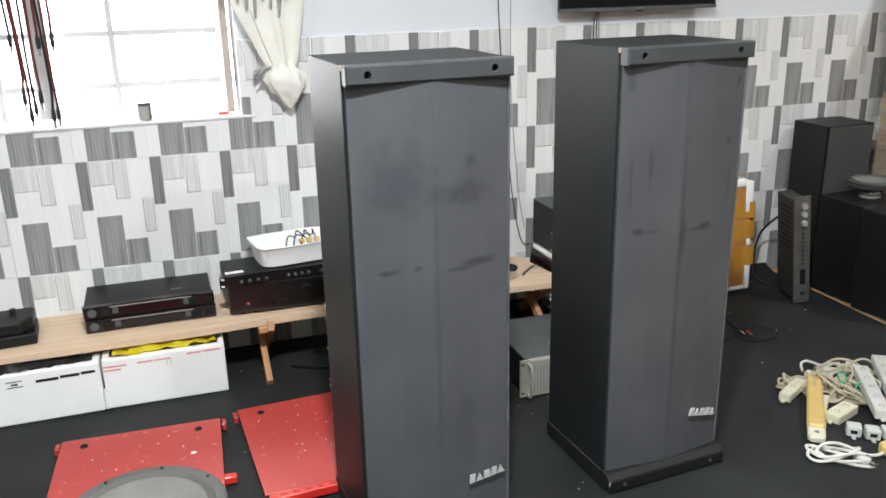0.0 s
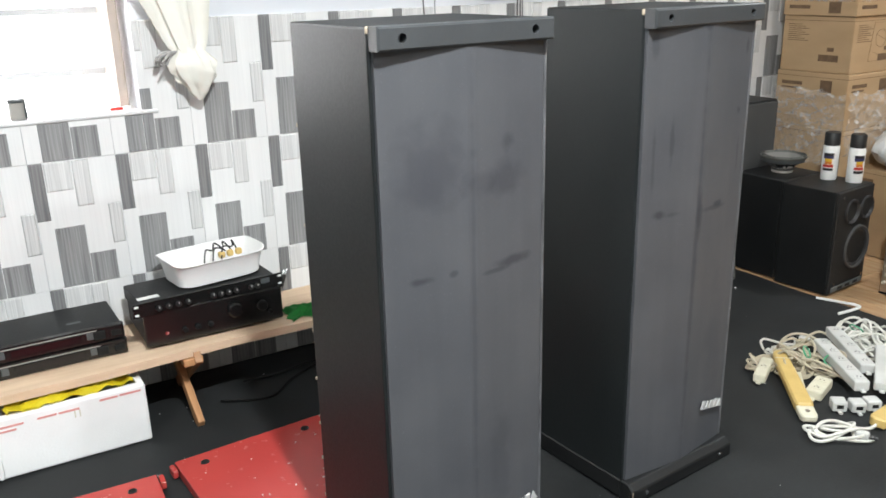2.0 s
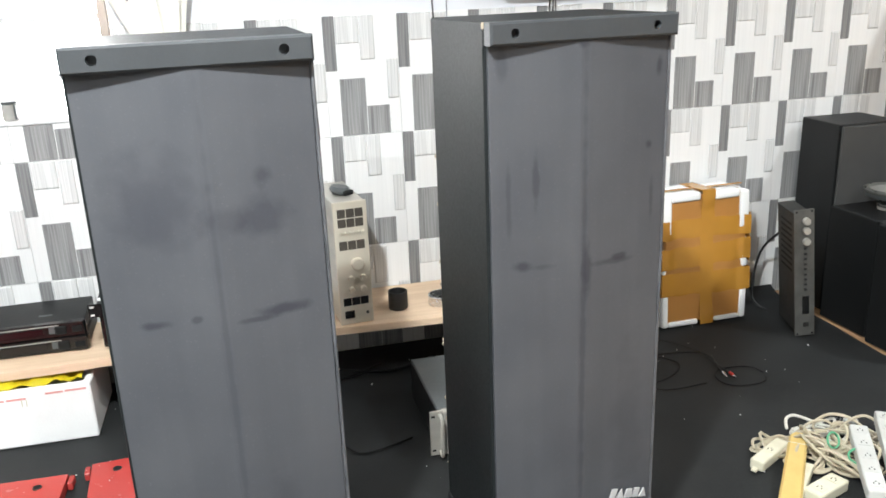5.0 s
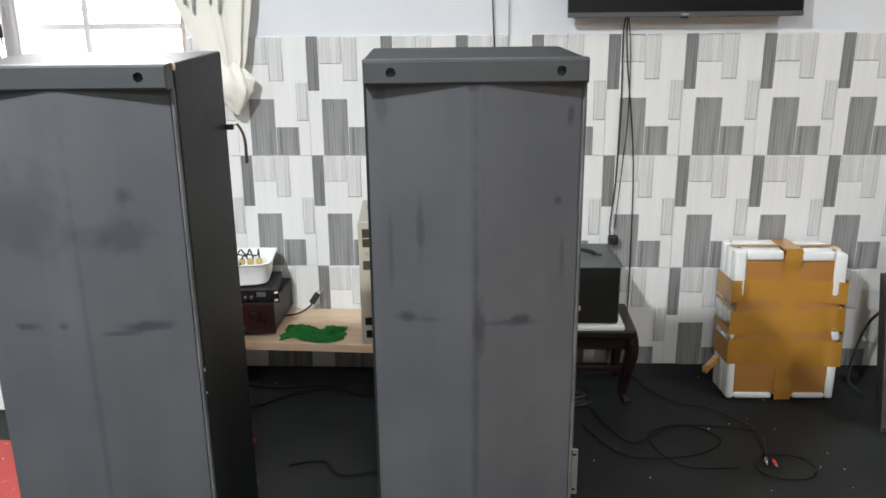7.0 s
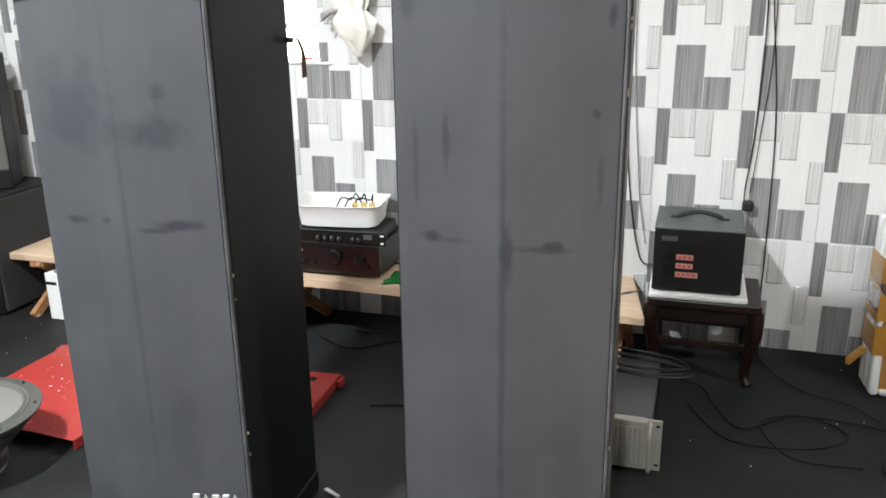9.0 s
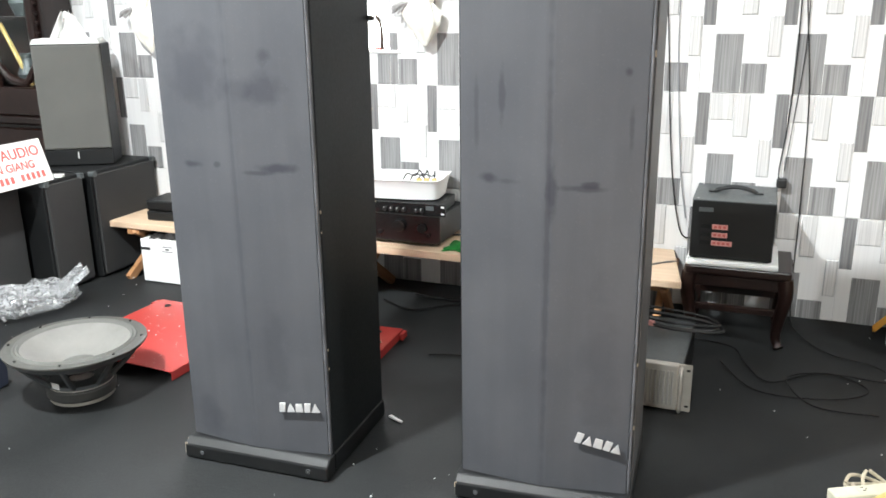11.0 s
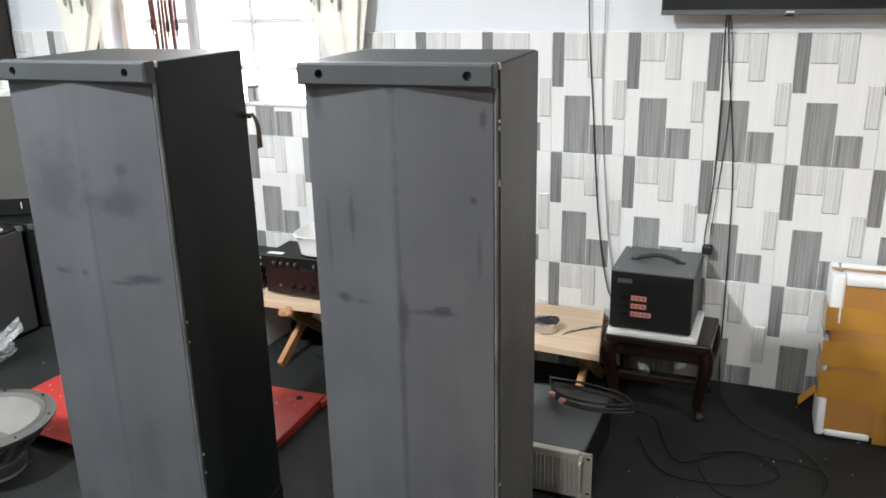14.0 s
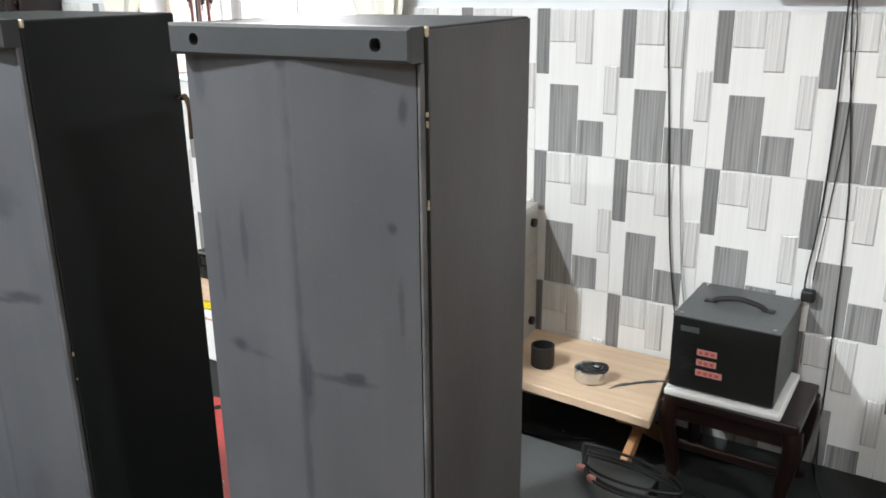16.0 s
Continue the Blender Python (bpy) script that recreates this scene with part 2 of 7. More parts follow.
def mat_front(name, smudges):
    """Worn grey paint of a speaker front: upright streaks, dust and dark rubbed marks, each (x, z, rx, rz, darkness)."""
    m, nt, b = nodes_of(name)
    co = nt.nodes.new("ShaderNodeTexCoord")
    sep = nt.nodes.new("ShaderNodeSeparateXYZ")
    nt.links.new(co.outputs["Object"], sep.inputs[0])
    warp = noise_node(nt, 26, 4)
    big = noise_node(nt, 4.5, 4)
    streak = noise_node(nt, 9, 4, (3.0, 1, 0.25))
    fine = noise_node(nt, 240, 3)
    f = math_node(nt, "ADD", math_node(nt, "MULTIPLY", big, 0.72), math_node(nt, "MULTIPLY", streak, 0.28))
    c = mix(nt, ramp(nt, f, 0.34, 0.68), (0.060, 0.0625, 0.0700), (0.079, 0.0810, 0.0880))
    c = mix(nt, math_node(nt, "MULTIPLY", ramp(nt, fine, 0.62, 0.8), 0.3), c, (0.13, 0.13, 0.14))
    for x, z, rx, rz, dark in smudges:
        dx = math_node(nt, "DIVIDE", math_node(nt, "ADD", sep.outputs[0], -x), rx)
        dz = math_node(nt, "DIVIDE", math_node(nt, "ADD", sep.outputs[2], -z), rz)
        d = math_node(nt, "SQRT", math_node(nt, "ADD", math_node(nt, "MULTIPLY", dx, dx), math_node(nt, "MULTIPLY", dz, dz)))
        d = math_node(nt, "ADD", d, math_node(nt, "MULTIPLY", math_node(nt, "ADD", warp, -0.5), 1.6))
        k = math_node(nt, "MULTIPLY", ramp(nt, d, 1.15, 0.45), dark * 0.82, True)
        c = mix(nt, k, c, (0.026, 0.027, 0.036))
    nt.links.new(c, b.inputs["Base Color"])
    b.inputs["Roughness"].default_value = 0.52
    b.inputs["Specular IOR Level"].default_value = 0.25
    bump(nt, b, math_node(nt, "ADD", fine, streak), 0.12, 0.001)
    return m


# ---- building helpers ----
def part(name, bm, material, parent, label="", smooth=False):
    me = bpy.data.meshes.new(name)
    bmesh.ops.recalc_face_normals(bm, faces=bm.faces)
    bm.to_mesh(me)
    bm.free()
    for m in material if isinstance(material, (list, tuple)) else [material]:
        me.materials.append(m)
    if smooth:
        me.shade_smooth()
        me.set_sharp_from_angle(angle=radians(38))
    ob = new(name, me)
    ob.parent = parent
    if label:
        ob["label"] = label
    return ob


def thing(name, m, label, category, group="", kind=""):
    ob = new(name)
    ob.empty_display_size = 0.05
    ob.matrix_world = m
    return tagged(ob, label, category, group, kind)


def single(name, bm, material, m, label, category, group="", kind="", smooth=False):
    """A thing of one mesh."""
    ob = part(name, bm, material, None, "", smooth)
    ob.matrix_world = m
    return tagged(ob, label, category, group, kind)


def absorb(bm, tmp, m=None, mat=0):
    if m is not None:
        bmesh.ops.transform(tmp, matrix=m, verts=tmp.verts)
    for f in tmp.faces:
        f.material_index = mat
    me = bpy.data.meshes.new("tmp")
    tmp.to_mesh(me)
    tmp.free()
    bm.from_mesh(me)
    bpy.data.meshes.remove(me)
    return bm


def box(lo, hi, bevel=0.0, seg=1, m=None, bm=None, mat=0):
    """A box between two corners, with bevelled edges."""
    t = bmesh.new()
    c = [(a + b) / 2 for a, b in zip(lo, hi)]
    s = [max(abs(b - a), 1e-4) for a, b in zip(lo, hi)]
    bmesh.ops.create_cube(t, size=1, matrix=Matrix.Translation(c) @ Matrix.Diagonal((*s, 1)))
    if bevel:
        bmesh.ops.bevel(t, geom=t.edges[:], offset=min(bevel, min(s) * 0.45), segments=seg, affect="EDGES", profile=0.5)
    return absorb(bm or bmesh.new(), t, m, mat)


def lathe(profile, seg=24, m=None, bm=None, mat=0, closed=False):
    """A turned shape about z from (radius, z) pairs."""
    t = bmesh.new()
    rings = []
    for r, z in profile:
        if r < 1e-5:
            rings.append([t.verts.new((0, 0, z))])
        else:
            rings.append([t.verts.new((r * math.cos(2 * math.pi * k / seg), r * math.sin(2 * math.pi * k / seg), z)) for k in range(seg)])
    pairs = list(zip(rings, rings[1:])) + ([(rings[-1], rings[0])] if closed else [])
    for a, b in pairs:
        for k in range(seg):
            j = (k + 1) % seg
            if len(a) == 1 and len(b) == 1:
                continue
            if len(a) == 1:
                t.faces.new((a[0], b[k], b[j]))
            elif len(b) == 1:
                t.faces.new((a[k], a[j], b[0]))
            else:
                t.faces.new((a[k], a[j], b[j], b[k]))
    return absorb(bm or bmesh.new(), t, m, mat)


def cyl(r, z0, z1, seg=20, m=None, bm=None, bevel=0.0, mat=0):
    e = min(bevel, r * 0.4)
    prof = [(0, z0), (r - e, z0), (r, z0 + e), (r, z1 - e), (r - e, z1), (0, z1)] if e else [(0, z0), (r, z0), (r, z1), (0, z1)]
    return lathe(prof, seg, m, bm, mat)


def spline(points, per=6):
    pts = [Vector(p) for p in points]
    out = []
    for i in range(len(pts) - 1):
        p0, p1, p2, p3 = pts[max(i - 1, 0)], pts[i], pts[i + 1], pts[min(i + 2, len(pts) - 1)]
        for k in range(per):
            u = k / per
            out.append(0.5 * (2 * p1 + (p2 - p0) * u + (2 * p0 - 5 * p1 + 4 * p2 - p3) * u * u + (3 * p1 - p0 - 3 * p2 + p3) * u ** 3))
    return out + [pts[-1]]


def tube(points, r, seg=8, bm=None, per=6, mat=0, radii=None):
    """A round cable or rod along a smooth line."""
    pts = spline(points, per) if per > 1 else [Vector(p) for p in points]
    t = bmesh.new()
    rings, side = [], None
    for i, p in enumerate(pts):
        d = (pts[min(i + 1, len(pts) - 1)] - pts[max(i - 1, 0)]).normalized()
        if side is None:
            side = d.orthogonal().normalized()
        side = (side - d * side.dot(d)).normalized()
        up = d.cross(side)
        rr = r if radii is None else radii(i / (len(pts) - 1))
        rings.append([t.verts.new(p + (side * math.cos(2 * math.pi * k / seg) + up * math.sin(2 * math.pi * k / seg)) * rr) for k in range(seg)])
    for a, b in zip(rings, rings[1:]):
        for k in range(seg):
            j = (k + 1) % seg
            t.faces.new((a[k], a[j], b[j], b[k]))
    t.faces.new(rings[0][::-1])
    t.faces.new(rings[-1])
    return absorb(bm or bmesh.new(), t, None, mat)


def prism(poly, h0, h1, m=None, bm=None, bevel=0.0, mat=0):
    """A flat outline in x, y raised from h0 to h1."""
    t = bmesh.new()
    a = [t.verts.new((x, y, h0)) for x, y in poly]
    b = [t.verts.new((x, y, h1)) for x, y in poly]
    t.faces.new(a[::-1])
    t.faces.new(b)
    for k in range(len(poly)):
        j = (k + 1) % len(poly)
        t.faces.new((a[k], a[j], b[j], b[k]))
    if bevel:
        bmesh.ops.bevel(t, geom=t.edges[:], offset=bevel, segments=1, affect="EDGES")
    return absorb(bm or bmesh.new(), t, m, mat)


def sheet(nx, ny, place, thick=0.0, bm=None, mat=0):
    """A sheet whose points place(u, v) gives, u and v from 0 to 1; thick: shell depth along its normals."""
    t = bmesh.new()
    g = [[t.verts.new(place(i / nx, j / ny)) for i in range(nx + 1)] for j in range(ny + 1)]
    for j in range(ny):
        for i in range(nx):
            t.faces.new((g[j][i], g[j][i + 1], g[j + 1][i + 1], g[j + 1][i]))
    if thick:
        bmesh.ops.recalc_face_normals(t, faces=t.faces)
        bmesh.ops.solidify(t, geom=t.faces[:], thickness=thick)
    return absorb(bm or bmesh.new(), t, None, mat)


def letters(text, size, depth, material, parent, m, name="lettering", width=None):
    """Raised lettering in the built-in font, as a mesh."""
    cu = bpy.data.curves.new(name, "FONT")
    cu.body, cu.size, cu.extrude, cu.align_x = text, size, depth, "RIGHT"
    cu.offset = 0.018 * size
    tmp = bpy.data.objects.new("tmp_text", cu)
    scene.collection.objects.link(tmp)
    bpy.context.view_layer.update()
    me = bpy.data.meshes.new_from_object(tmp.evaluated_get(bpy.context.evaluated_depsgraph_get()))
    bpy.data.objects.remove(tmp)
    me.name = name
    me.materials.clear()
    me.materials.append(material)
    ob = new(name, me)
    ob.parent = parent
    ob.matrix_local = m
    return ob


RX90 = pose(0, 0, 0, 90, 0, 0)   # a shape drawn in x, y then stands in x, z and faces -y

# ---- the room ----
X0, X1, Y0 = -3.10, 5.2, -5.6
SILL, WIN0, WIN1, WIN_TOP = 0.932, -1.19, -0.160, 2.15
floor = box((X0 - 0.2, Y0 - 0.2, -0.15), (X1 + 0.2, 0.2, -0.012))
single("floor", floor, M_GROUT, Matrix(), "concrete slab under the laid flooring", "floor", kind="structure")

# walls with the window opening cut through
wall = box((X0, 0.0, 0), (WIN0, 0.2, CEILING))
box((WIN1, 0.0, 0), (X1, 0.2, CEILING), bm=wall)
box((WIN0, 0.0, 0), (WIN1, 0.2, SILL - 0.012), bm=wall)
box((WIN0, 0.0, WIN_TOP), (WIN1, 0.2, CEILING), bm=wall)
wall_north = single("wall_north", wall, M_PAINT, Matrix(), "pale bluish white wall, tiled in its lower part", "wall", kind="structure")
# unseen closing walls; their darkened colour lowers the fill light
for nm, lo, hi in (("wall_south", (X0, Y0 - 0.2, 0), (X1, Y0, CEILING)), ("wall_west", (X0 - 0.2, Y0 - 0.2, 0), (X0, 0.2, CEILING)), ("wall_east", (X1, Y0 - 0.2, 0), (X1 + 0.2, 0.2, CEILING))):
    single(nm, box(lo, hi), M_BACKWALL, Matrix(), "plain grey-beige closing wall, out of view, darkened to cut bounced light", "wall", kind="structure")
single("ceiling", box((X0 - 0.2, Y0 - 0.2, CEILING), (X1 + 0.2, 0.2, CEILING + 0.15)), M_CEIL, Matrix(), "plain white ceiling", "ceiling", kind="structure")
M_BULB = glow("bulb_glow", (1.0, 0.98, 0.95), 6)
for (lx, ly), watts in LAMPS:
    b = thing("ceiling_lamp", pose(lx, ly, CEILING), "round white ceiling lamp, lit", "lamp", "ceiling lamps")
    part("lamp_base", cyl(0.05, -0.05, 0), M_WHITEPL, b)
    part("bulb", lathe([(0.03, -0.05), (0.05, -0.07), (0.055, -0.09), (0.045, -0.115), (0, -0.12)], 16), M_BULB, b, smooth=True)

# backdrop: overexposed daylight outside the window
single("backdrop", box((-4.5, 2.6, -1.5), (3.0, 2.65, 4.5)), glow("daylight", (1.0, 1.0, 1.0), 14.0), Matrix(), "overexposed daylight outside the window", "backdrop", kind="structure")

# window: plastered sill, brown jamb, white-painted steel grille
win = thing("window_1", pose(0, 0, 0), "open window with white-painted steel grille and tiled sill", "window", kind="structure")
part("window_sill", box((WIN0, -0.012, SILL - 0.012), (WIN1 + 0.05, 0.2, SILL), 0.003), M_TILE_WHITE, win)
leaf = part("shutter", box((-0.014, 0, 0), (0.014, 0.46, WIN_TOP - SILL - 0.02), 0.003), M_WINDOWWOOD, win, "brown wooden shutter folded open")
leaf.matrix_local = pose(WIN1 - 0.03, 0.08, SILL + 0.005, 0, 0, 4)
leaf = part("shutter", box((-0.014, 0, 0), (0.014, 0.46, WIN_TOP - SILL - 0.02), 0.003), M_WINDOWWOOD, win, "brown wooden shutter folded open")
leaf.matrix_local = pose(WIN0 + 0.03, 0.08, SILL + 0.005, 0, 0, -4)
for k in range(6):
    z = SILL + 0.10 + 0.19 * k
    part("grille_rail", box((WIN0, 0.21, z), (WIN1, 0.225, z + 0.022), 0.003), M_WINDOWPAINT, win)
for x in (-1.0, -0.60):
    part("grille_bar", box((x, 0.195, SILL), (x + 0.022, 0.21, WIN_TOP), 0.003), M_WINDOWPAINT, win)
for z in (SILL + 0.01,):
    part("casement", box((-0.86, 0.12, z), (-0.80, 0.16, WIN_TOP), 0.004), M_WINDOWPAINT, win)

# dark felt mat over the laminate floor
MAT_X, MAT_Y = 2.290, -1.845


def felt(u, v):
    x = X0 + (MAT_X - X0) * u
    y = MAT_Y * (1 - v)
    edge = min(1, max(0, (MAT_X - x) * 6)) * min(1, max(0, (y - MAT_Y) * 6))
    z = 0.001 + 0.004 * noise.noise((x * 1.7, y * 1.7, 3.1)) * edge
    if y > -0.10 and x > 0.9:
        z += 0.035 * ((y + 0.10) / 0.10) ** 2
    for wx, wy, ln, h in ((1.75, -1.70, 0.35, 0.010), (1.95, -1.62, 0.25, 0.008), (1.45, -1.74, 0.3, 0.007)):
        d = abs((y - wy) - 0.35 * (x - wx)) / 0.03
        z += h * math.exp(-d * d) * math.exp(-((x - wx) / ln) ** 2)
    x += 0.012 * noise.noise((y * 2.3, 7.0, 1.0)) * (u > 0.98)
    return (x, y + 0.010 * noise.noise((x * 2.1, 1.0, 5.0)) * (v < 0.02), z)


single("floor_mat", sheet(150, 90, felt, 0.004), M_FELT, pose(0, 0, 0.001), "worn black felt mat with white lint specks over the floor", "floor mat", kind="structure", smooth=True)
# the rest of the mat, out to the near left
single("floor_mat", sheet(60, 40, lambda u, v: (X0 + (0.99 - X0) * u, Y0 + (MAT_Y - 0.002 - Y0) * v, 0.0), 0.004), M_FELT, pose(0, 0, 0.002), "worn black felt mat over the floor", "floor mat", kind="structure")

# lint and crumbs on the mat
rng = random.Random(4)
lint = bmesh.new()
for k in range(110):
    x, y = rng.uniform(-1.4, 2.25), rng.uniform(-1.8, -0.06)
    s = rng.uniform(0.0007, 0.0019) * (1.6 if rng.random() < 0.1 else 1)
    box((-s, -s * rng.uniform(0.4, 1.2), 0), (s, s * rng.uniform(0.4, 1.2), s), m=pose(x, y, 0.006, 0, 0, rng.uniform(0, 180)), bm=lint)
single("lint", lint, M_PAPER, Matrix(), "white lint and crumbs scattered on the black mat", "lint", kind="stuff")


# ---- the two big speaker cabinets ----
def pierced_bar(w, y0, y1, z0, z1, holes, r, bevel=0.004):
    """A bar along x whose front, at y0, has real round holes."""
    t = bmesh.new()
    h = (z1 - z0) / 2
    zc = (z0 + z1) / 2
    xs = [-w / 2 + bevel]
    for hx in holes:
        xs += [hx - h + bevel, hx + h - bevel]
    xs.append(w / 2 - bevel)
    b = bevel

    def quad(*p):
        t.faces.new([t.verts.new(q) for q in p])
    for i in range(0, len(xs), 2):
        quad((xs[i], y0, z0 + b), (xs[i + 1], y0, z0 + b), (xs[i + 1], y0, z1 - b), (xs[i], y0, z1 - b))
    n, k = 24, h - b
    for hx in holes:
        for i in range(n):
            ring = []
            for a in (2 * math.pi * i / n, 2 * math.pi * (i + 1) / n):
                c, s = math.cos(a), math.sin(a)
                e = k / max(abs(c), abs(s))
                ring.append(((hx + r * c, y0, zc + r * s), (hx + e * c, y0, zc + e * s), (hx + r * c, y0 + 0.02, zc + r * s)))
            (p, q, d), (p2, q2, d2) = ring
            quad(p, q, q2, p2)
            quad(p2, d2, d, p)
            quad(d, d2, (hx, y0 + 0.02, zc))
    # chamfers, top, underside, ends and back
    o, i_ = w / 2, w / 2 - b
    quad((-i_, y0, z1 - b), (i_, y0, z1 - b), (o, y0 + b, z1), (-o, y0 + b, z1))
    quad((-i_, y0, z0 + b), (i_, y0, z0 + b), (o, y0 + b, z0), (-o, y0 + b, z0))
    quad((-o, y0 + b, z1), (o, y0 + b, z1), (o, y1, z1), (-o, y1, z1))
    quad((-o, y0 + b, z0), (o, y0 + b, z0), (o, y1, z0), (-o, y1, z0))
    quad((-o, y1, z0), (o, y1, z0), (o, y1, z1), (-o, y1, z1))
    for s in (-1, 1):
        quad((s * i_, y0, z0 + b), (s * i_, y0, z1 - b), (s * o, y0 + b, z1), (s * o, y0 + b, z0))
        quad((s * o, y0 + b, z0), (s * o, y0 + b, z1), (s * o, y1, z1), (s * o, y1, z0))
    bmesh.ops.remove_doubles(t, verts=t.verts, dist=1e-5)
    return t


W, D, TOP = 0.392, 0.345, 1.226


def big_speaker(x, y, yaw, front_material, logo_tilt, label, seed):
    r = random.Random(seed)
    s = thing("speaker_cabinet", pose(x, y, 0.005, 0, 0, yaw), label, "speaker", "big speaker cabinets")
    part("body", box((-W / 2, 0.034, 0.0), (W / 2, D, TOP), 0.004, 2), M_CABINET, s, "black painted wooden box with scuffed edges")
    # front, folded outwards along its middle
    prof = [(-0.190, 0.0335), (-0.190, 0.0250), (-0.010, 0.0050), (0.010, 0.0050), (0.187, 0.0250), (0.187, 0.0335)]
    part("front_panel", prism(prof, 0.052, 1.186), front_material, s, "worn grey front folded outwards along its middle, with dark rub marks")
    part("edge_strip", box((0.1885, 0.0235, 0.052), (W / 2 - 0.001, 0.0335, 1.186), 0.002), M_EDGE, s, "worn pale edge strip")
    part("top_bar", pierced_bar(W - 0.004, 0.0, 0.033, 1.1855, 1.2275, (-0.146, 0.146), 0.0085), M_BAR, s, "grey top rail with two screw holes")
    foot = prism([(-0.013, 0.0), (0.034, 0.0), (0.034, 0.052), (0.006, 0.052), (-0.013, 0.036)], -W / 2 - 0.004, W / 2 + 0.004, Matrix(((0, 0, 1, 0), (1, 0, 0, 0), (0, 1, 0, 0), (0, 0, 0, 1))), bevel=0.003)
    part("foot_bar", foot, M_BLACK, s, "black foot rail")
    for sx in (-1, 1):
        part("screw", cyl(0.006, 0, 0.003, 10, pose(sx * 0.149, -0.0125, 0.020, 90)), M_CHROME, s)
    # skirting and worn corners
    part("base_skirt", box((-W / 2 - 0.003, 0.036, 0), (W / 2 + 0.003, D + 0.003, 0.050), 0.003), M_BLACK, s)
    chips = bmesh.new()
    for k in range(22):
        z = r.choice((r.uniform(0.0, 0.7), r.uniform(0.02, 1.2)))
        ex, ey = r.choice(((-W / 2, D), (W / 2, D), (-W / 2, D), (W / 2, 0.035)))
        q = r.uniform(0.001, 0.002)
        box((ex - q, ey - q, z), (ex + q, ey + q, z + r.uniform(0.002, 0.009)), q * 0.5, bm=chips)
    for ex in (-W / 2 + 0.004, W / 2 - 0.003):
        box((ex - 0.005, 0.034, TOP - 0.012), (ex + 0.005, 0.041, TOP + 0.001), 0.002, bm=chips)
    for k in range(6):
        box((-W / 2 - 0.004, -0.012 + 0.004 * k, r.uniform(0.004, 0.03)), (-W / 2 + r.uniform(0.0, 0.006), -0.010 + 0.004 * k, r.uniform(0.034, 0.047)), 0.001, bm=chips)
    part("worn_chips", chips, M_CHIP, s, "bare chipped edges")["kind"] = "stuff"
    if seed == 1:
        part("peg", cyl(0.006, 0, 0.016, 10, pose(W / 2, D - 0.012, 1.072, 0, 90, 0)), M_BLACK, s, "black peg")
        part("strap", sheet(12, 2, lambda u, v: (W / 2 + 0.010 + 0.032 * math.sin(min(u * 2.2, 1.57)), D - 0.020 + (v - 0.5) * (0.006 + 0.016 * u), 1.072 + 0.012 * math.sin(3.1 * u) - 0.10 * max(0, u - 0.25)), 0.002), M_INK, s, "brown cloth strap")
    # this cabinet's right side is a paler grey than its black body
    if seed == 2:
        part("side_panel", box((W / 2 + 0.0002, 0.038, 0.042), (W / 2 + 0.0022, D - 0.002, TOP - 0.003), 0.0005), M_SIDE, s, "grey side, paler than the body, with upright streaks")
    # badge: five plain blocks
    badge = new("badge")
    badge.parent = s
    badge["label"] = "silver badge of five plain blocks"
    badge.matrix_local = pose(0.124, 0.0105, 0.177, 0, 0, 6.4) @ pose(0, 0, 0, 0, logo_tilt, 0)
    shapes = ([(-.052, -.012), (-.049, .012), (-.034, .012), (-.037, -.012)], [(-.033, -.012), (-.022, .011), (-.012, -.012)], [(-.010, -.012), (-.008, .010), (.008, .010), (.010, -.012)],
              [(.012, -.012), (.015, .011), (.030, .011), (.027, -.012)], [(.030, -.012), (.041, .011), (.052, -.012)])
    for poly in shapes:
        part("badge_block", prism(poly, 0, 0.004, RX90, bevel=0.0006), M_BADGE, badge)
    return s


F1 = mat_front("speaker_front_a", [(0.02, 0.93, 0.05, 0.028, 0.35), (0.085, 0.93, 0.045, 0.035, 0.55), (0.09, 1.0, 0.022, 0.018, 0.65), (-0.09, 0.97, 0.085, 0.085, 0.4), (-0.115, 0.757, 0.034, 0.009, 0.9), (-0.045, 0.76, 0.01, 0.007, 0.7), (0.105, 0.757, 0.050, 0.011, 0.9), (0.055, 0.745, 0.03, 0.006, 0.7), (0.0, 0.62, 0.006, 0.5, 0.35), (0.07, 0.3, 0.03, 0.15, 0.3), (-0.13, 0.12, 0.04, 0.05, 0.35)])
F2 = mat_front("speaker_front_b", [(-0.130, 0.755, 0.028, 0.012, 0.95), (-0.09, 0.75, 0.03, 0.007, 0.5), (0.070, 0.742, 0.05, 0.007, 0.7), (0.085, 0.750, 0.02, 0.008, 0.9), (0.0, 0.6, 0.007, 0.6, 0.55), (0.008, 0.74, 0.012, 0.06, 0.8), (-0.005, 1.185, 0.012, 0.012, 0.9), (0.15, 0.975, 0.010, 0.012, 0.95), (0.168, 1.13, 0.008, 0.022, 0.9), (0.16, 0.86, 0.006, 0.05, 0.6), (-0.10, 0.93, 0.007, 0.07, 0.6), (-0.155, 0.9, 0.006, 0.09, 0.45), (-0.165, 1.16, 0.012, 0.05, 0.5), (0.12, 0.35, 0.04, 0.2, 0.25)])
big_speaker(0.121, -1.468, 2.6, F1, -4, "tall dark grey speaker cabinet with scuffed front standing on black mat", 1)
big_speaker(0.8265, -1.393, 4.0, F2, 13, "tall dark grey speaker cabinet, rubbed front, crooked badge, on mat", 2)

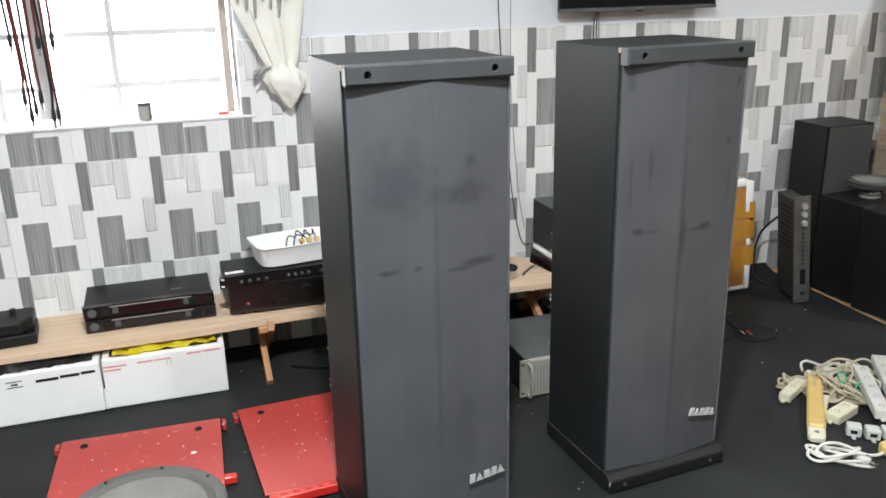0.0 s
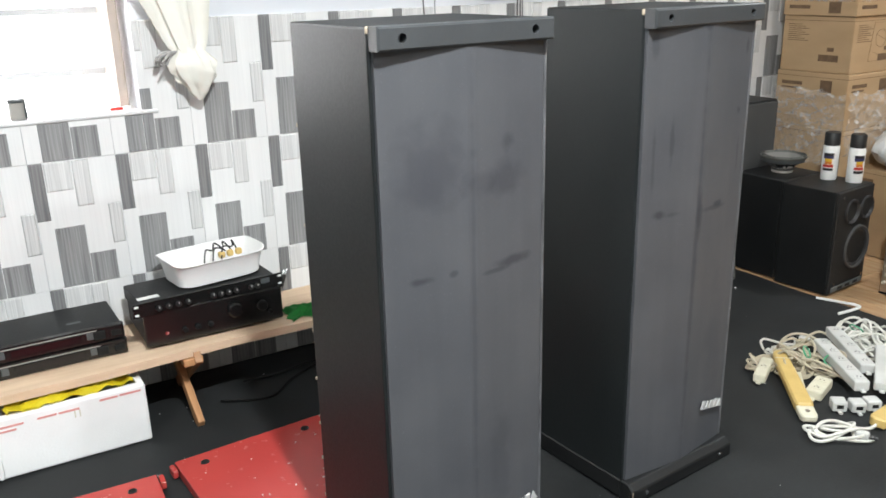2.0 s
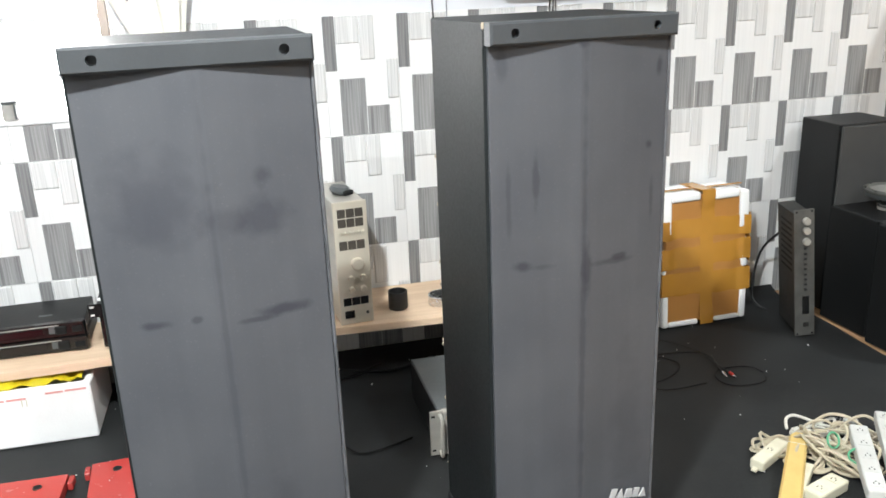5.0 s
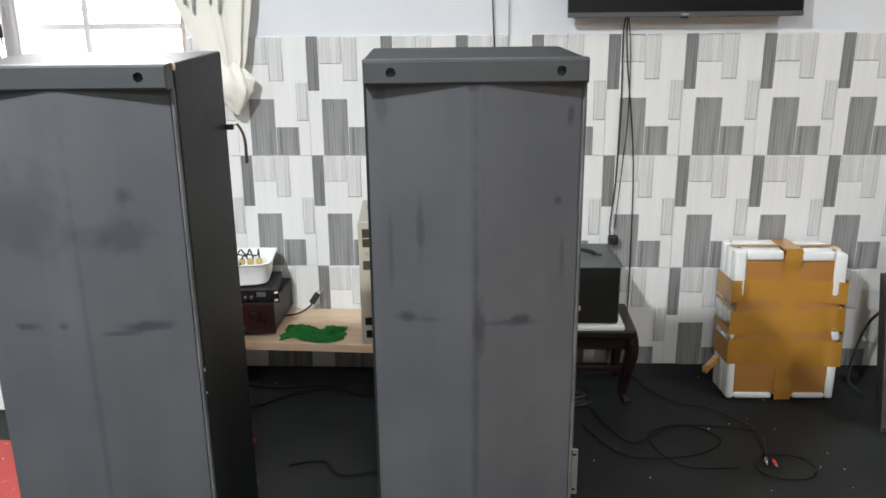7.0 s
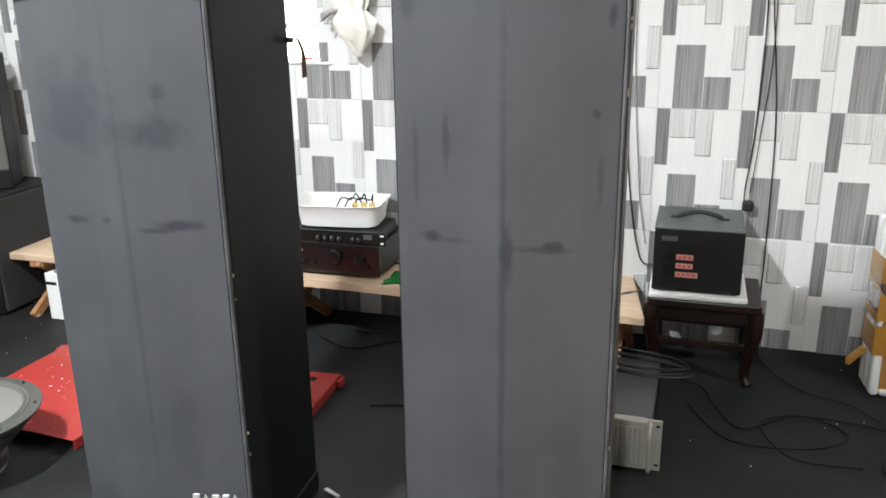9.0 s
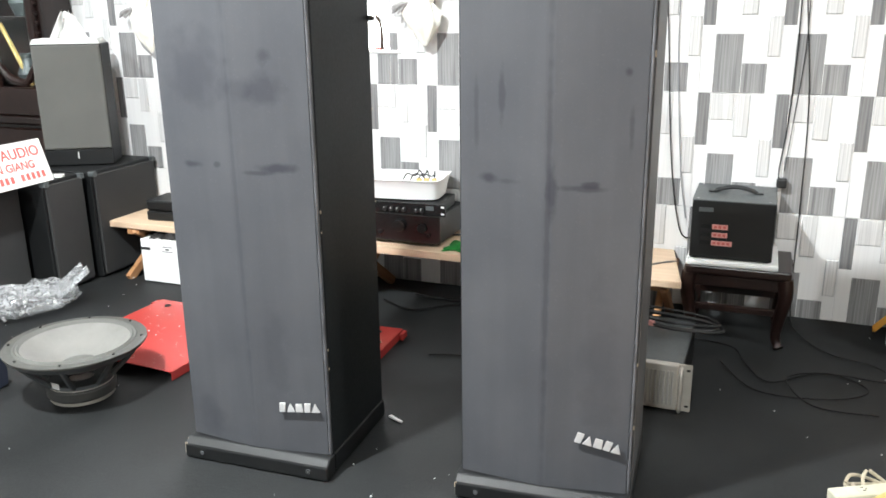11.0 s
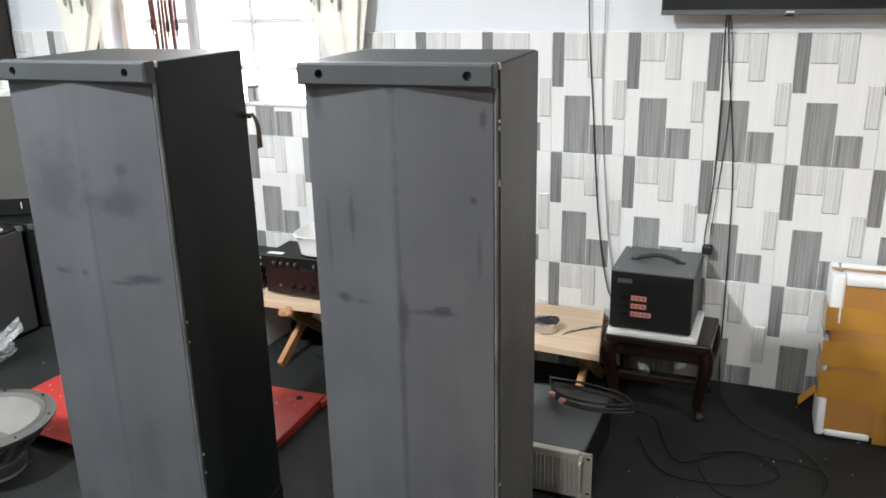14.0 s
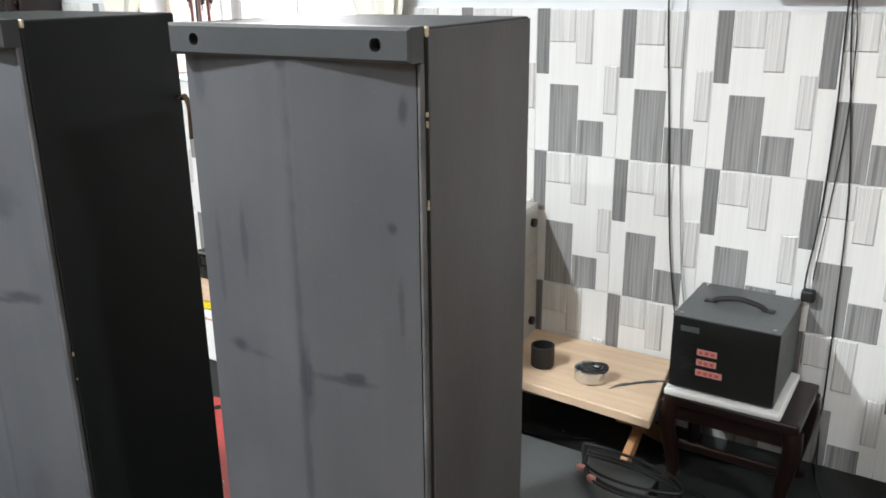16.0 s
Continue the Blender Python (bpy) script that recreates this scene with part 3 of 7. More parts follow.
# ---- long pine bench along the wall ----
BZ = 0.24
bench = thing("bench", pose(-0.145, -0.372, 0, 0, 0, 0), "long low pine plank bench on crossed legs along the tiled wall", "bench")
part("plank", prism([(-1.205, 0.022), (-0.30, 0.026), (0.10, 0.046), (0.46, 0.036), (1.163, -0.008), (1.100, 0.358), (-1.205, 0.358)], BZ - 0.026, BZ, bevel=0.003), M_PINE, bench)
for x in (-1.08, -0.04, 1.08):
    for a, b, dx in ((-0.01, 0.33, 0), (0.33, 0.03, 0.024)):
        d = Vector((0, b - a, BZ - 0.03))
        ang = math.degrees(math.atan2(d.y, d.z))
        leg = box((-0.011, -0.019, 0), (0.011, 0.019, d.length), 0.002)
        bmesh.ops.bisect_plane(leg, geom=leg.verts[:] + leg.edges[:] + leg.faces[:], plane_co=(0, 0, 0), plane_no=(0, 0, 1))
        ob = part("leg", leg, M_PINE_LEG, bench)
        ob.matrix_local = pose(x + dx, a, 0.004, -ang, 0, 0)
    part("leg_cleat", box((x - 0.02, 0.03, BZ - 0.052), (x + 0.04, 0.35, BZ - 0.0285), 0.002), M_PINE_LEG, bench)

# ---- things on and under the bench ----
def bench_top(x, y):
    """A pose on the bench top."""
    return pose(x, y, BZ + 0.001, 0, 0, 0.5)


def knob(r, h, m, parent, material, label="", name="knob"):
    ob = part(name, lathe([(0, 0), (r, 0), (r, h * 0.75), (r * 0.82, h), (0, h)], 16), material, parent, label, True)
    ob.matrix_local = m
    return ob




# two wireless receivers, stacked
def receiver(m, label):
    s = thing("wireless_receiver", m, label, "receiver", "stacked wireless receivers")
    part("case", box((-0.218, 0.012, 0.003), (0.218, 0.225, 0.046), 0.003), M_BLACK, s)
    face = prism([(-0.223, 0.0), (-0.218, -0.014), (-0.10, -0.006), (0.10, -0.006), (0.218, -0.014), (0.223, 0.0), (0.223, 0.014), (-0.223, 0.014)], 0.003, 0.047, bevel=0.002)
    part("face", face, M_BLACK_GLOSS, s, "shaped glossy black front")
    part("chrome_arc", prism([(-0.135, -0.0098), (0.145, -0.0098), (0.135, -0.006), (-0.125, -0.006)], 0.039, 0.0415), M_LIDGREY, s, "silver upper trim")
    part("display_window", box((-0.09, -0.0085, 0.012), (0.10, -0.0055, 0.036), 0.004), M_SCREEN, s)
    part("silver_trim", box((-0.125, -0.0095, 0.014), (-0.105, -0.006, 0.0365), 0.003), M_GREYMET, s)
    part("silver_trim", box((0.115, -0.0095, 0.014), (0.135, -0.006, 0.0365), 0.003), M_GREYMET, s)
    part("badge_disc", cyl(0.015, 0, 0.002, 20, pose(-0.192, -0.0125, 0.025, 90)), M_GREYMET, s)
    for x in (-0.147, 0.15):
        part("button", box((x - 0.017, -0.016, 0.010), (x + 0.017, -0.009, 0.038), 0.004), M_HOLE, s)
    part("power_switch", box((0.183, -0.017, 0.014), (0.213, -0.012, 0.034), 0.002), M_HOLE, s)
    for x in (-0.2, 0.2):
        part("foot", cyl(0.008, 0, 0.003, 10, pose(x, 0.04, 0)), M_BLACK_RUBBER, s)
    part("top_label", box((0.075, 0.07, 0.0462), (0.115, 0.085, 0.0466)), M_GREYMET, s)
    return s


base = receiver(bench_top(-0.563, -0.237), "black wireless microphone receiver on the pine bench")
up = receiver(bench_top(-0.566, -0.231) @ pose(0, 0, 0.048), "black wireless microphone receiver stacked on another")

# integrated amplifier, rack mixer on it, white tray on that
amp = thing("amplifier", bench_top(-0.073, -0.277) @ pose(0, 0, 0, 0, 0, -1), "black stereo amplifier with large volume dial on bench", "amplifier")
part("case", box((-0.215, 0.014, 0.012), (0.215, 0.31, 0.115), 0.002), M_BLACK, amp)
part("face", box((-0.219, 0, 0.010), (0.219, 0.013, 0.118), 0.003), M_BLACK_GLOSS, amp, "glossy black front plate")
knob(0.024, 0.018, pose(0.06, 0, 0.075, 90), amp, M_BLACK_GLOSS, "large black volume dial", "dial")
for x, r in ((0.15, 0.017), (-0.02, 0.008), (-0.06, 0.008), (-0.10, 0.008), (0.175, 0.006)):
    knob(r, 0.014, pose(x, 0, 0.045 if r < 0.01 else 0.07, 90), amp, M_BLACK)
part("headphone_socket", cyl(0.006, 0, 0.002, 12, pose(-0.155, 0, 0.045, 90)), M_CHROME, amp, "chrome socket ring")
for x in (-0.17, 0.17):
    part("foot", cyl(0.018, 0, 0.012, 14, pose(x, 0.04, 0)), M_BLACK_RUBBER, amp)
    part("foot", cyl(0.018, 0, 0.012, 14, pose(x, 0.27, 0)), M_BLACK_RUBBER, amp)

mixer = thing("rack_mixer", bench_top(-0.079, -0.271) @ pose(0, 0, 0.1155, 0, 0, 2.5), "black rack processor with row of knobs lying on amplifier", "mixer")
part("case", box((-0.215, 0.006, 0.0), (0.215, 0.20, 0.042), 0.002), M_BLACK, mixer)
part("rack_face", box((-0.241, 0, -0.001), (0.241, 0.005, 0.043), 0.001), M_BLACK_GLOSS, mixer, "black rack front with ears")
for k in range(12):
    x = (-0.165, -0.135, -0.105, -0.075, 0.005, 0.03, 0.055, 0.08, 0.13, 0.15, -0.19, 0.17)[k]
    if k < 10:
        knob(0.0085, 0.012, pose(x, 0, 0.018, 90), mixer, M_BLACK_RUBBER)
        part("pointer", box((x - 0.001, -0.0125, 0.02), (x + 0.001, -0.0119, 0.026)), M_PAPER, mixer)
part("label_strip", box((-0.215, 0.03, 0.0422), (-0.15, 0.055, 0.0428)), M_PAPER, mixer, "white paper label")
part("label_strip", box((0.165, -0.0008, 0.02), (0.195, 0.0, 0.036)), M_GREYMET, mixer)
for x in (-0.23, 0.23):
    for z in (0.008, 0.034):
        part("rack_slot", box((x - 0.006, -0.0006, z - 0.003), (x + 0.006, 0, z + 0.003)), M_PAPER, mixer)

tray = thing("plastic_tray", bench_top(-0.034, -0.147) @ pose(0, 0, 0.1595, 0, 0, 7), "white plastic tray with yellow plugs on rack processor", "tray")


def tray_shell(u, v):
    """From the rim down the side and over the bottom."""
    a = 2 * math.pi * u
    ca, sa = math.cos(a), math.sin(a)
    sq = lambda c: math.copysign(abs(c) ** 0.38, c)
    steps = [(1.10, 0.074), (1.07, 0.076), (1.02, 0.068), (0.96, 0.03), (0.93, 0.004), (0.86, 0.0), (0.4, 0.0), (0.0, 0.0)]
    i = min(int(v * 7), 6)
    f = v * 7 - i
    k = steps[i][0] * (1 - f) + steps[i + 1][0] * f
    z = steps[i][1] * (1 - f) + steps[i + 1][1] * f
    if v < 0.2:
        z += 0.010 * abs(ca) ** 6
    return (0.145 * k * sq(ca), 0.095 * k * sq(sa), z + 0.002)


part("shell", sheet(48, 7, tray_shell, 0.0025), M_FOAM, tray, smooth=True)
for k in range(3):
    part("plug_lead", tube([(-0.03 + k * 0.03, -0.01, 0.03), (-0.01 + k * 0.03, 0.015, 0.078), (0.02 + k * 0.035, 0.03, 0.070), (0.035 + k * 0.03, 0.045, 0.088), (0.06 + k * 0.02, 0.02, 0.062)], 0.0028, 8), M_BLACK_RUBBER, tray)
    part("plug_body", box((0.03 + k * 0.03, 0.0, 0.045), (0.052 + k * 0.03, 0.02, 0.066), 0.006, 2), M_YELLOW, tray, "yellow plug")

# folded black device with dock at the left end
dev = thing("black_device", bench_top(-1.038, -0.278) @ pose(0, 0, 0, 0, 0, 4), "matt black angular device lying on the pine bench", "device")
part("case", prism([(-0.14, 0.0), (0.10, 0.0), (0.10, 0.16), (-0.14, 0.16)], 0.0, 0.038, bevel=0.004), M_BLACK, dev)
part("lid", prism([(-0.14, 0.0), (0.055, 0.0), (0.095, 0.045), (0.095, 0.15), (-0.14, 0.16)], 0.043, 0.085, bevel=0.006), M_BLACK, dev)
part("spacer", box((-0.13, 0.02, 0.037), (0.05, 0.14, 0.044)), M_HOLE, dev)
part("knob", cyl(0.01, 0.085, 0.10, 12, pose(0.03, 0.11, 0)), M_BLACK_RUBBER, dev)

# champagne-coloured amplifier standing on its side
sil = thing("champagne_amplifier", bench_top(0.499, -0.327) @ pose(0, 0, 0, 0, 0, 5), "champagne metal amplifier standing on its side on bench", "amplifier")
part("case", box((-0.052, 0.012, 0), (0.052, 0.30, 0.41), 0.002), M_SILVER, sil)
part("face", box((-0.055, 0, 0), (0.055, 0.011, 0.413), 0.002), M_CHAMPAGNE, sil, "champagne front plate")
for z0, z1 in ((0.33, 0.39), (0.255, 0.285), (0.065, 0.092)):
    for k in range(3):
        part("window", box((-0.042 + k * 0.0285, -0.001, z0), (-0.0155 + k * 0.0285, 0.002, z1), 0.001), M_METERGLASS if z0 > 0.2 else M_BLACK_GLOSS, sil)
    if z1 == 0.39:
        part("window_bar", box((-0.043, -0.002, 0.3585), (0.044, 0.001, 0.3615)), M_CHAMPAGNE, sil)
part("power_button", box((-0.040, -0.003, 0.022), (-0.008, 0.0, 0.048), 0.001), M_BLACK_GLOSS, sil)
part("jack", cyl(0.005, 0, 0.003, 10, pose(0.035, 0, 0.035, 90)), M_BLACK_RUBBER, sil)
knob(0.022, 0.014, pose(0.012, 0, 0.205, 90), sil, M_CHAMPAGNE, "large champagne knob")
for x in (-0.012, 0.028):
    for z in (0.12, 0.158):
        knob(0.010, 0.012, pose(x, 0, z, 90), sil, M_CHAMPAGNE)
for k in range(6):
    knob(0.0035, 0.008, pose(-0.034 + k * 0.0145, 0, 0.313, 90), sil, M_CHAMPAGNE, name="small_button")
for z in (0.05, 0.13, 0.28, 0.36):
    part("foot", cyl(0.013, 0, 0.012, 12, pose(0.052, 0.05 if z in (0.13, 0.28) else 0.25, z, 0, 90, 0)), M_BLACK_RUBBER, sil)
mouse = thing("clip_case", sil.matrix_world @ pose(0.0, 0.12, 0.4135, 0, 0, 20), "small grey rounded case lying on upright amplifier", "case")
part("shell", lathe([(0, 0), (0.02, 0.0), (0.026, 0.012), (0.02, 0.024), (0, 0.028)], 18, Matrix.Diagonal((1.0, 2.0, 1, 1))), M_GREYMET, mouse, smooth=True)
part("mouth", box((-0.02, -0.053, 0.002), (0.02, -0.044, 0.018), 0.004), M_HOLE, mouse)


# green cleaning cloth
def cloth(u, v):
    x, y = (u - 0.5) * 0.21, (v - 0.5) * 0.11
    e = max(abs(u - 0.5), abs(v - 0.5)) * 2
    h = 0.030 * (1 - e ** 3) * (0.55 + 0.9 * noise.noise((x * 22, y * 22, 2)) + 0.5 * noise.noise((x * 50, y * 50, 4)))
    w = 1 + 0.22 * noise.noise((u * 4, v * 4, 9))
    return (x * w, y * w + 0.02 * math.sin(u * 7), 0.003 + max(h, 0))


single("green_cloth", sheet(44, 28, cloth, 0.003), M_GREEN, bench_top(0.271, -0.260), "crumpled green cleaning cloth on the bench", "cloth", smooth=True)
plug = thing("power_plug", bench_top(0.225, -0.05), "black mains plug with lead lying on bench", "plug")
part("lead", tube([(-0.12, -0.06, 0.004), (-0.05, -0.03, 0.004), (-0.012, -0.01, 0.02), (0.0, 0.0, 0.035)], 0.0035), M_BLACK_RUBBER, plug)
part("body", tube([(-0.002, -0.002, 0.033), (0.012, 0.008, 0.055), (0.02, 0.013, 0.066)], 0.011, 10, per=1), M_BLACK_RUBBER, plug)
for d in (-0.006, 0.006):
    part("pin", tube([(0.02 + d, 0.013, 0.066), (0.032 + d, 0.02, 0.083)], 0.002, 6, per=1), M_CHROME, plug)
coil = bmesh.new()
for k in range(5):
    tube([(0.022 * math.cos(a) * (1 - k * 0.06), 0.010 * math.sin(a), 0.024 + 0.022 * math.sin(a + 0.3 * k)) for a in [i * math.pi / 5 for i in range(11)]], 0.003, 6, coil, 3)
single("cable_coil", coil, M_BLACK_RUBBER, bench_top(0.438, -0.045), "small coil of black cable beside upright amplifier", "cable", smooth=True)

# black cup and wire spool at the right end of the bench
cup = thing("plastic_pot", bench_top(0.653, -0.239), "matt black plastic pot standing on bench", "pot")
part("wall", lathe([(0.031, 0), (0.033, 0.003), (0.033, 0.062), (0.030, 0.063), (0.029, 0.058), (0.029, 0.006), (0, 0.006)], 24), M_BLACK_RUBBER, cup, smooth=True)
spool = thing("tape_spool", bench_top(0.803, -0.247), "steel ring with coiled black wire on the bench", "spool")
part("ring", lathe([(0.040, 0), (0.045, 0.003), (0.045, 0.033), (0.042, 0.035), (0.040, 0.033), (0.040, 0.006), (0, 0.006)], 28), M_CHROME, spool, smooth=True)
w = bmesh.new()
for k in range(3):
    tube([((0.034 - 0.009 * k) * math.cos(a) + 0.012, (0.030 - 0.008 * k) * math.sin(a), 0.037 + 0.003 * k + 0.003 * math.sin(2 * a)) for a in [i * math.pi / 6 for i in range(13)]], 0.0035, 6, w, 3)
part("wire", w, M_BLACK_RUBBER, spool, "coiled black wire", True)
for k in range(3):
    single("grey_smear", sheet(14, 2, lambda u, v, k=k: ((u - 0.5) * 0.10, 0.012 * math.sin(u * 3) + (v - 0.5) * 0.012 * math.sin(math.pi * u), 0.0004), 0.0006), M_GREYMET, bench_top(0.90 + 0.03 * k, -0.24 + 0.03 * k) @ pose(0, 0, 0, 0, 0, 50 - 8 * k), "thin dried grey paint smear on bench", "smear", "paint smears")


# ---- foam boxes under the bench ----
def foam_box(w, d, h, m, label, bars):
    s = thing("foam_box", m, label, "box", "foam boxes under the bench")
    t = 0.022
    out = box((-w / 2, 0, 0), (w / 2, d, h), 0.006, 2)
    up = [f for f in out.faces if f.normal.z > 0.9 and f.calc_area() > 0.5 * w * d]
    ins = bmesh.ops.inset_region(out, faces=up, thickness=t)
    ex = bmesh.ops.extrude_face_region(out, geom=up)
    vs = [g for g in ex["geom"] if isinstance(g, bmesh.types.BMVert)]
    bmesh.ops.translate(out, vec=(0, 0, -(h - 0.03)), verts=vs)
    bmesh.ops.delete(out, geom=up, context="FACES")
    part("box_shell", out, M_FOAM, s, "white polystyrene shell")
    for x, z, bw, bh, m_ in bars:
        part("print_bar", box((x, -0.0008, z), (x + bw, 0.0, z + bh)), m_, s)
    return s


b1 = foam_box(0.408, 0.30, 0.184, pose(-0.536, -0.378, 0.004, 0, 0, -1), "open white foam box with red print, yellow bag inside", [(-0.20, 0.154, 0.075, 0.006, M_LABELPINK), (-0.20, 0.141, 0.055, 0.006, M_LABELPINK), (-0.09, 0.156, 0.05, 0.006, M_LABELPINK), (-0.035, 0.156, 0.055, 0.006, M_LABELPINK), (0.075, 0.164, 0.05, 0.006, M_LABELPINK), (0.13, 0.165, 0.06, 0.006, M_LABELPINK), (0.005, 0.133, 0.003, 0.022, M_OLDWHITE), (0.018, 0.133, 0.003, 0.022, M_OLDWHITE)])
b0 = foam_box(0.40, 0.30, 0.184, pose(-0.947, -0.381, 0.004, 0, 0, 0.5), "open white foam box with black print under bench", [(0.0, 0.143, 0.07, 0.010, M_BLACK), (0.075, 0.146, 0.06, 0.010, M_BLACK), (0.14, 0.148, 0.045, 0.010, M_BLACK), (-0.20, 0.138, 0.05, 0.012, M_BLACK), (-0.09, 0.136, 0.05, 0.003, M_BLACK), (-0.09, 0.156, 0.05, 0.003, M_BLACK), (-0.075, 0.144, 0.02, 0.006, M_BLACK)])
part("drip", lathe([(0, -0.018), (0.008, -0.012), (0.010, 0.02), (0.006, 0.06), (0, 0.062)], 10, pose(0.208, 0.0, 0.02)), M_FOAM, b0, smooth=True)


def crumple(w, d, h, seed):
    return lambda u, v: ((u - 0.5) * w * (1 + 0.1 * noise.noise((u * 5, v * 5, seed))), (v - 0.5) * d, h * (0.4 + 0.6 * math.sin(math.pi * u) * math.sin(math.pi * v)) + 0.022 * noise.noise((u * 7, v * 7, seed)) + 0.01 * noise.noise((u * 19, v * 19, seed)))


single("yellow_bag", sheet(36, 22, crumple(0.34, 0.24, 0.05, 3), 0.002), surface("yellow_bag", (0.62, 0.50, 0.02), (0.45, 0.36, 0.01), 0.35, scale=12), pose(-0.534, -0.242, 0.174, 0, 0, 3), "crumpled yellow plastic bag inside the foam box", "bag", smooth=True)
single("grey_rags", sheet(30, 22, crumple(0.12, 0.20, 0.04, 5), 0.002), M_GREYBOX, pose(-0.682, -0.233, 0.150), "grey plastic wrap inside the foam box", "rags", smooth=True)
single("black_lead", sheet(36, 22, crumple(0.34, 0.24, 0.05, 8), 0.002), M_BLACK_RUBBER, pose(-0.978, -0.249, 0.172, 0, 0, 3), "black rubber lead bunched up inside the foam box", "cable", smooth=True)


# ---- red enamelled steel plates on the mat ----
def red_plate(w, d, m, label, rail):
    s = thing("red_plate", m, label, "metal plate", "red plates on the floor")
    part("sheet", box((0, 0, 0.026), (w, d, 0.029), 0.001), M_RED, s)
    for lo, hi in (((0, 0, 0), (0.002, d, 0.026)), ((w - 0.002, 0, 0), (w, d, 0.026)), ((0, d - 0.002, 0), (w, d, 0.026))):
        part("flange", box(lo, hi), M_RED, s)
    if rail:
        ob = part("front_rail", box((0.01, -0.028, 0.004), (w + 0.05, -0.003, 0.030), 0.002), M_BRIGHTRED, s, "bright red slotted front rail")
        for k in range(12):
            part("slot", box((0.04 + k * 0.035, -0.022, 0.0302), (0.058 + k * 0.035, -0.010, 0.0306)), M_RED, s)
    for x in (0.07, w - 0.07):
        part("hole", cyl(0.010, 0.0292, 0.0297, 16, pose(x, d - 0.05, 0)), M_HOLE, s)
        part("hole_rim", lathe([(0.010, 0.0291), (0.0125, 0.0291), (0.0115, 0.0312), (0.010, 0.0312)], 16, pose(x, d - 0.05, 0), closed=True), M_BLACK_RUBBER, s)
    # white lint specks scattered over the plate
    r = random.Random(int(w * 1000))
    for k in range(14):
        x, y = r.uniform(0.05, w - 0.05), r.uniform(0.1, d - 0.06)
        q = r.uniform(0.0015, 0.003)
        part("small_disc", cyl(q, 0.029, 0.0298, 8, pose(x, y, 0)), M_PAPER, s)
    for x in (-0.018, w + 0.004):
        part("tab", box((x, d - 0.045, 0.004), (x + 0.014, d - 0.005, 0.027), 0.002), M_RED, s)
    return s


pl = red_plate(0.485, 0.505, pose(-0.886, -1.117, 0.006, 0, 0, -2.5), "red enamelled steel plate with holes on black mat", False)
part("white_sticker", cyl(0.009, 0.0292, 0.0297, 14, pose(0.40, 0.31, 0) @ Matrix.Diagonal((1, 0.7, 1, 1))), M_PAPER, pl, "white sticker")
part("front_rail", box((0.33, 0.14, 0.004), (0.52, 0.165, 0.026), 0.002), M_BRIGHTRED, pl, "bright red slotted rail")
red_plate(0.445, 0.53, pose(-0.294, -1.130, 0.006, 0, 0, 2.9), "red enamelled steel plate with slotted rail on black mat", True)

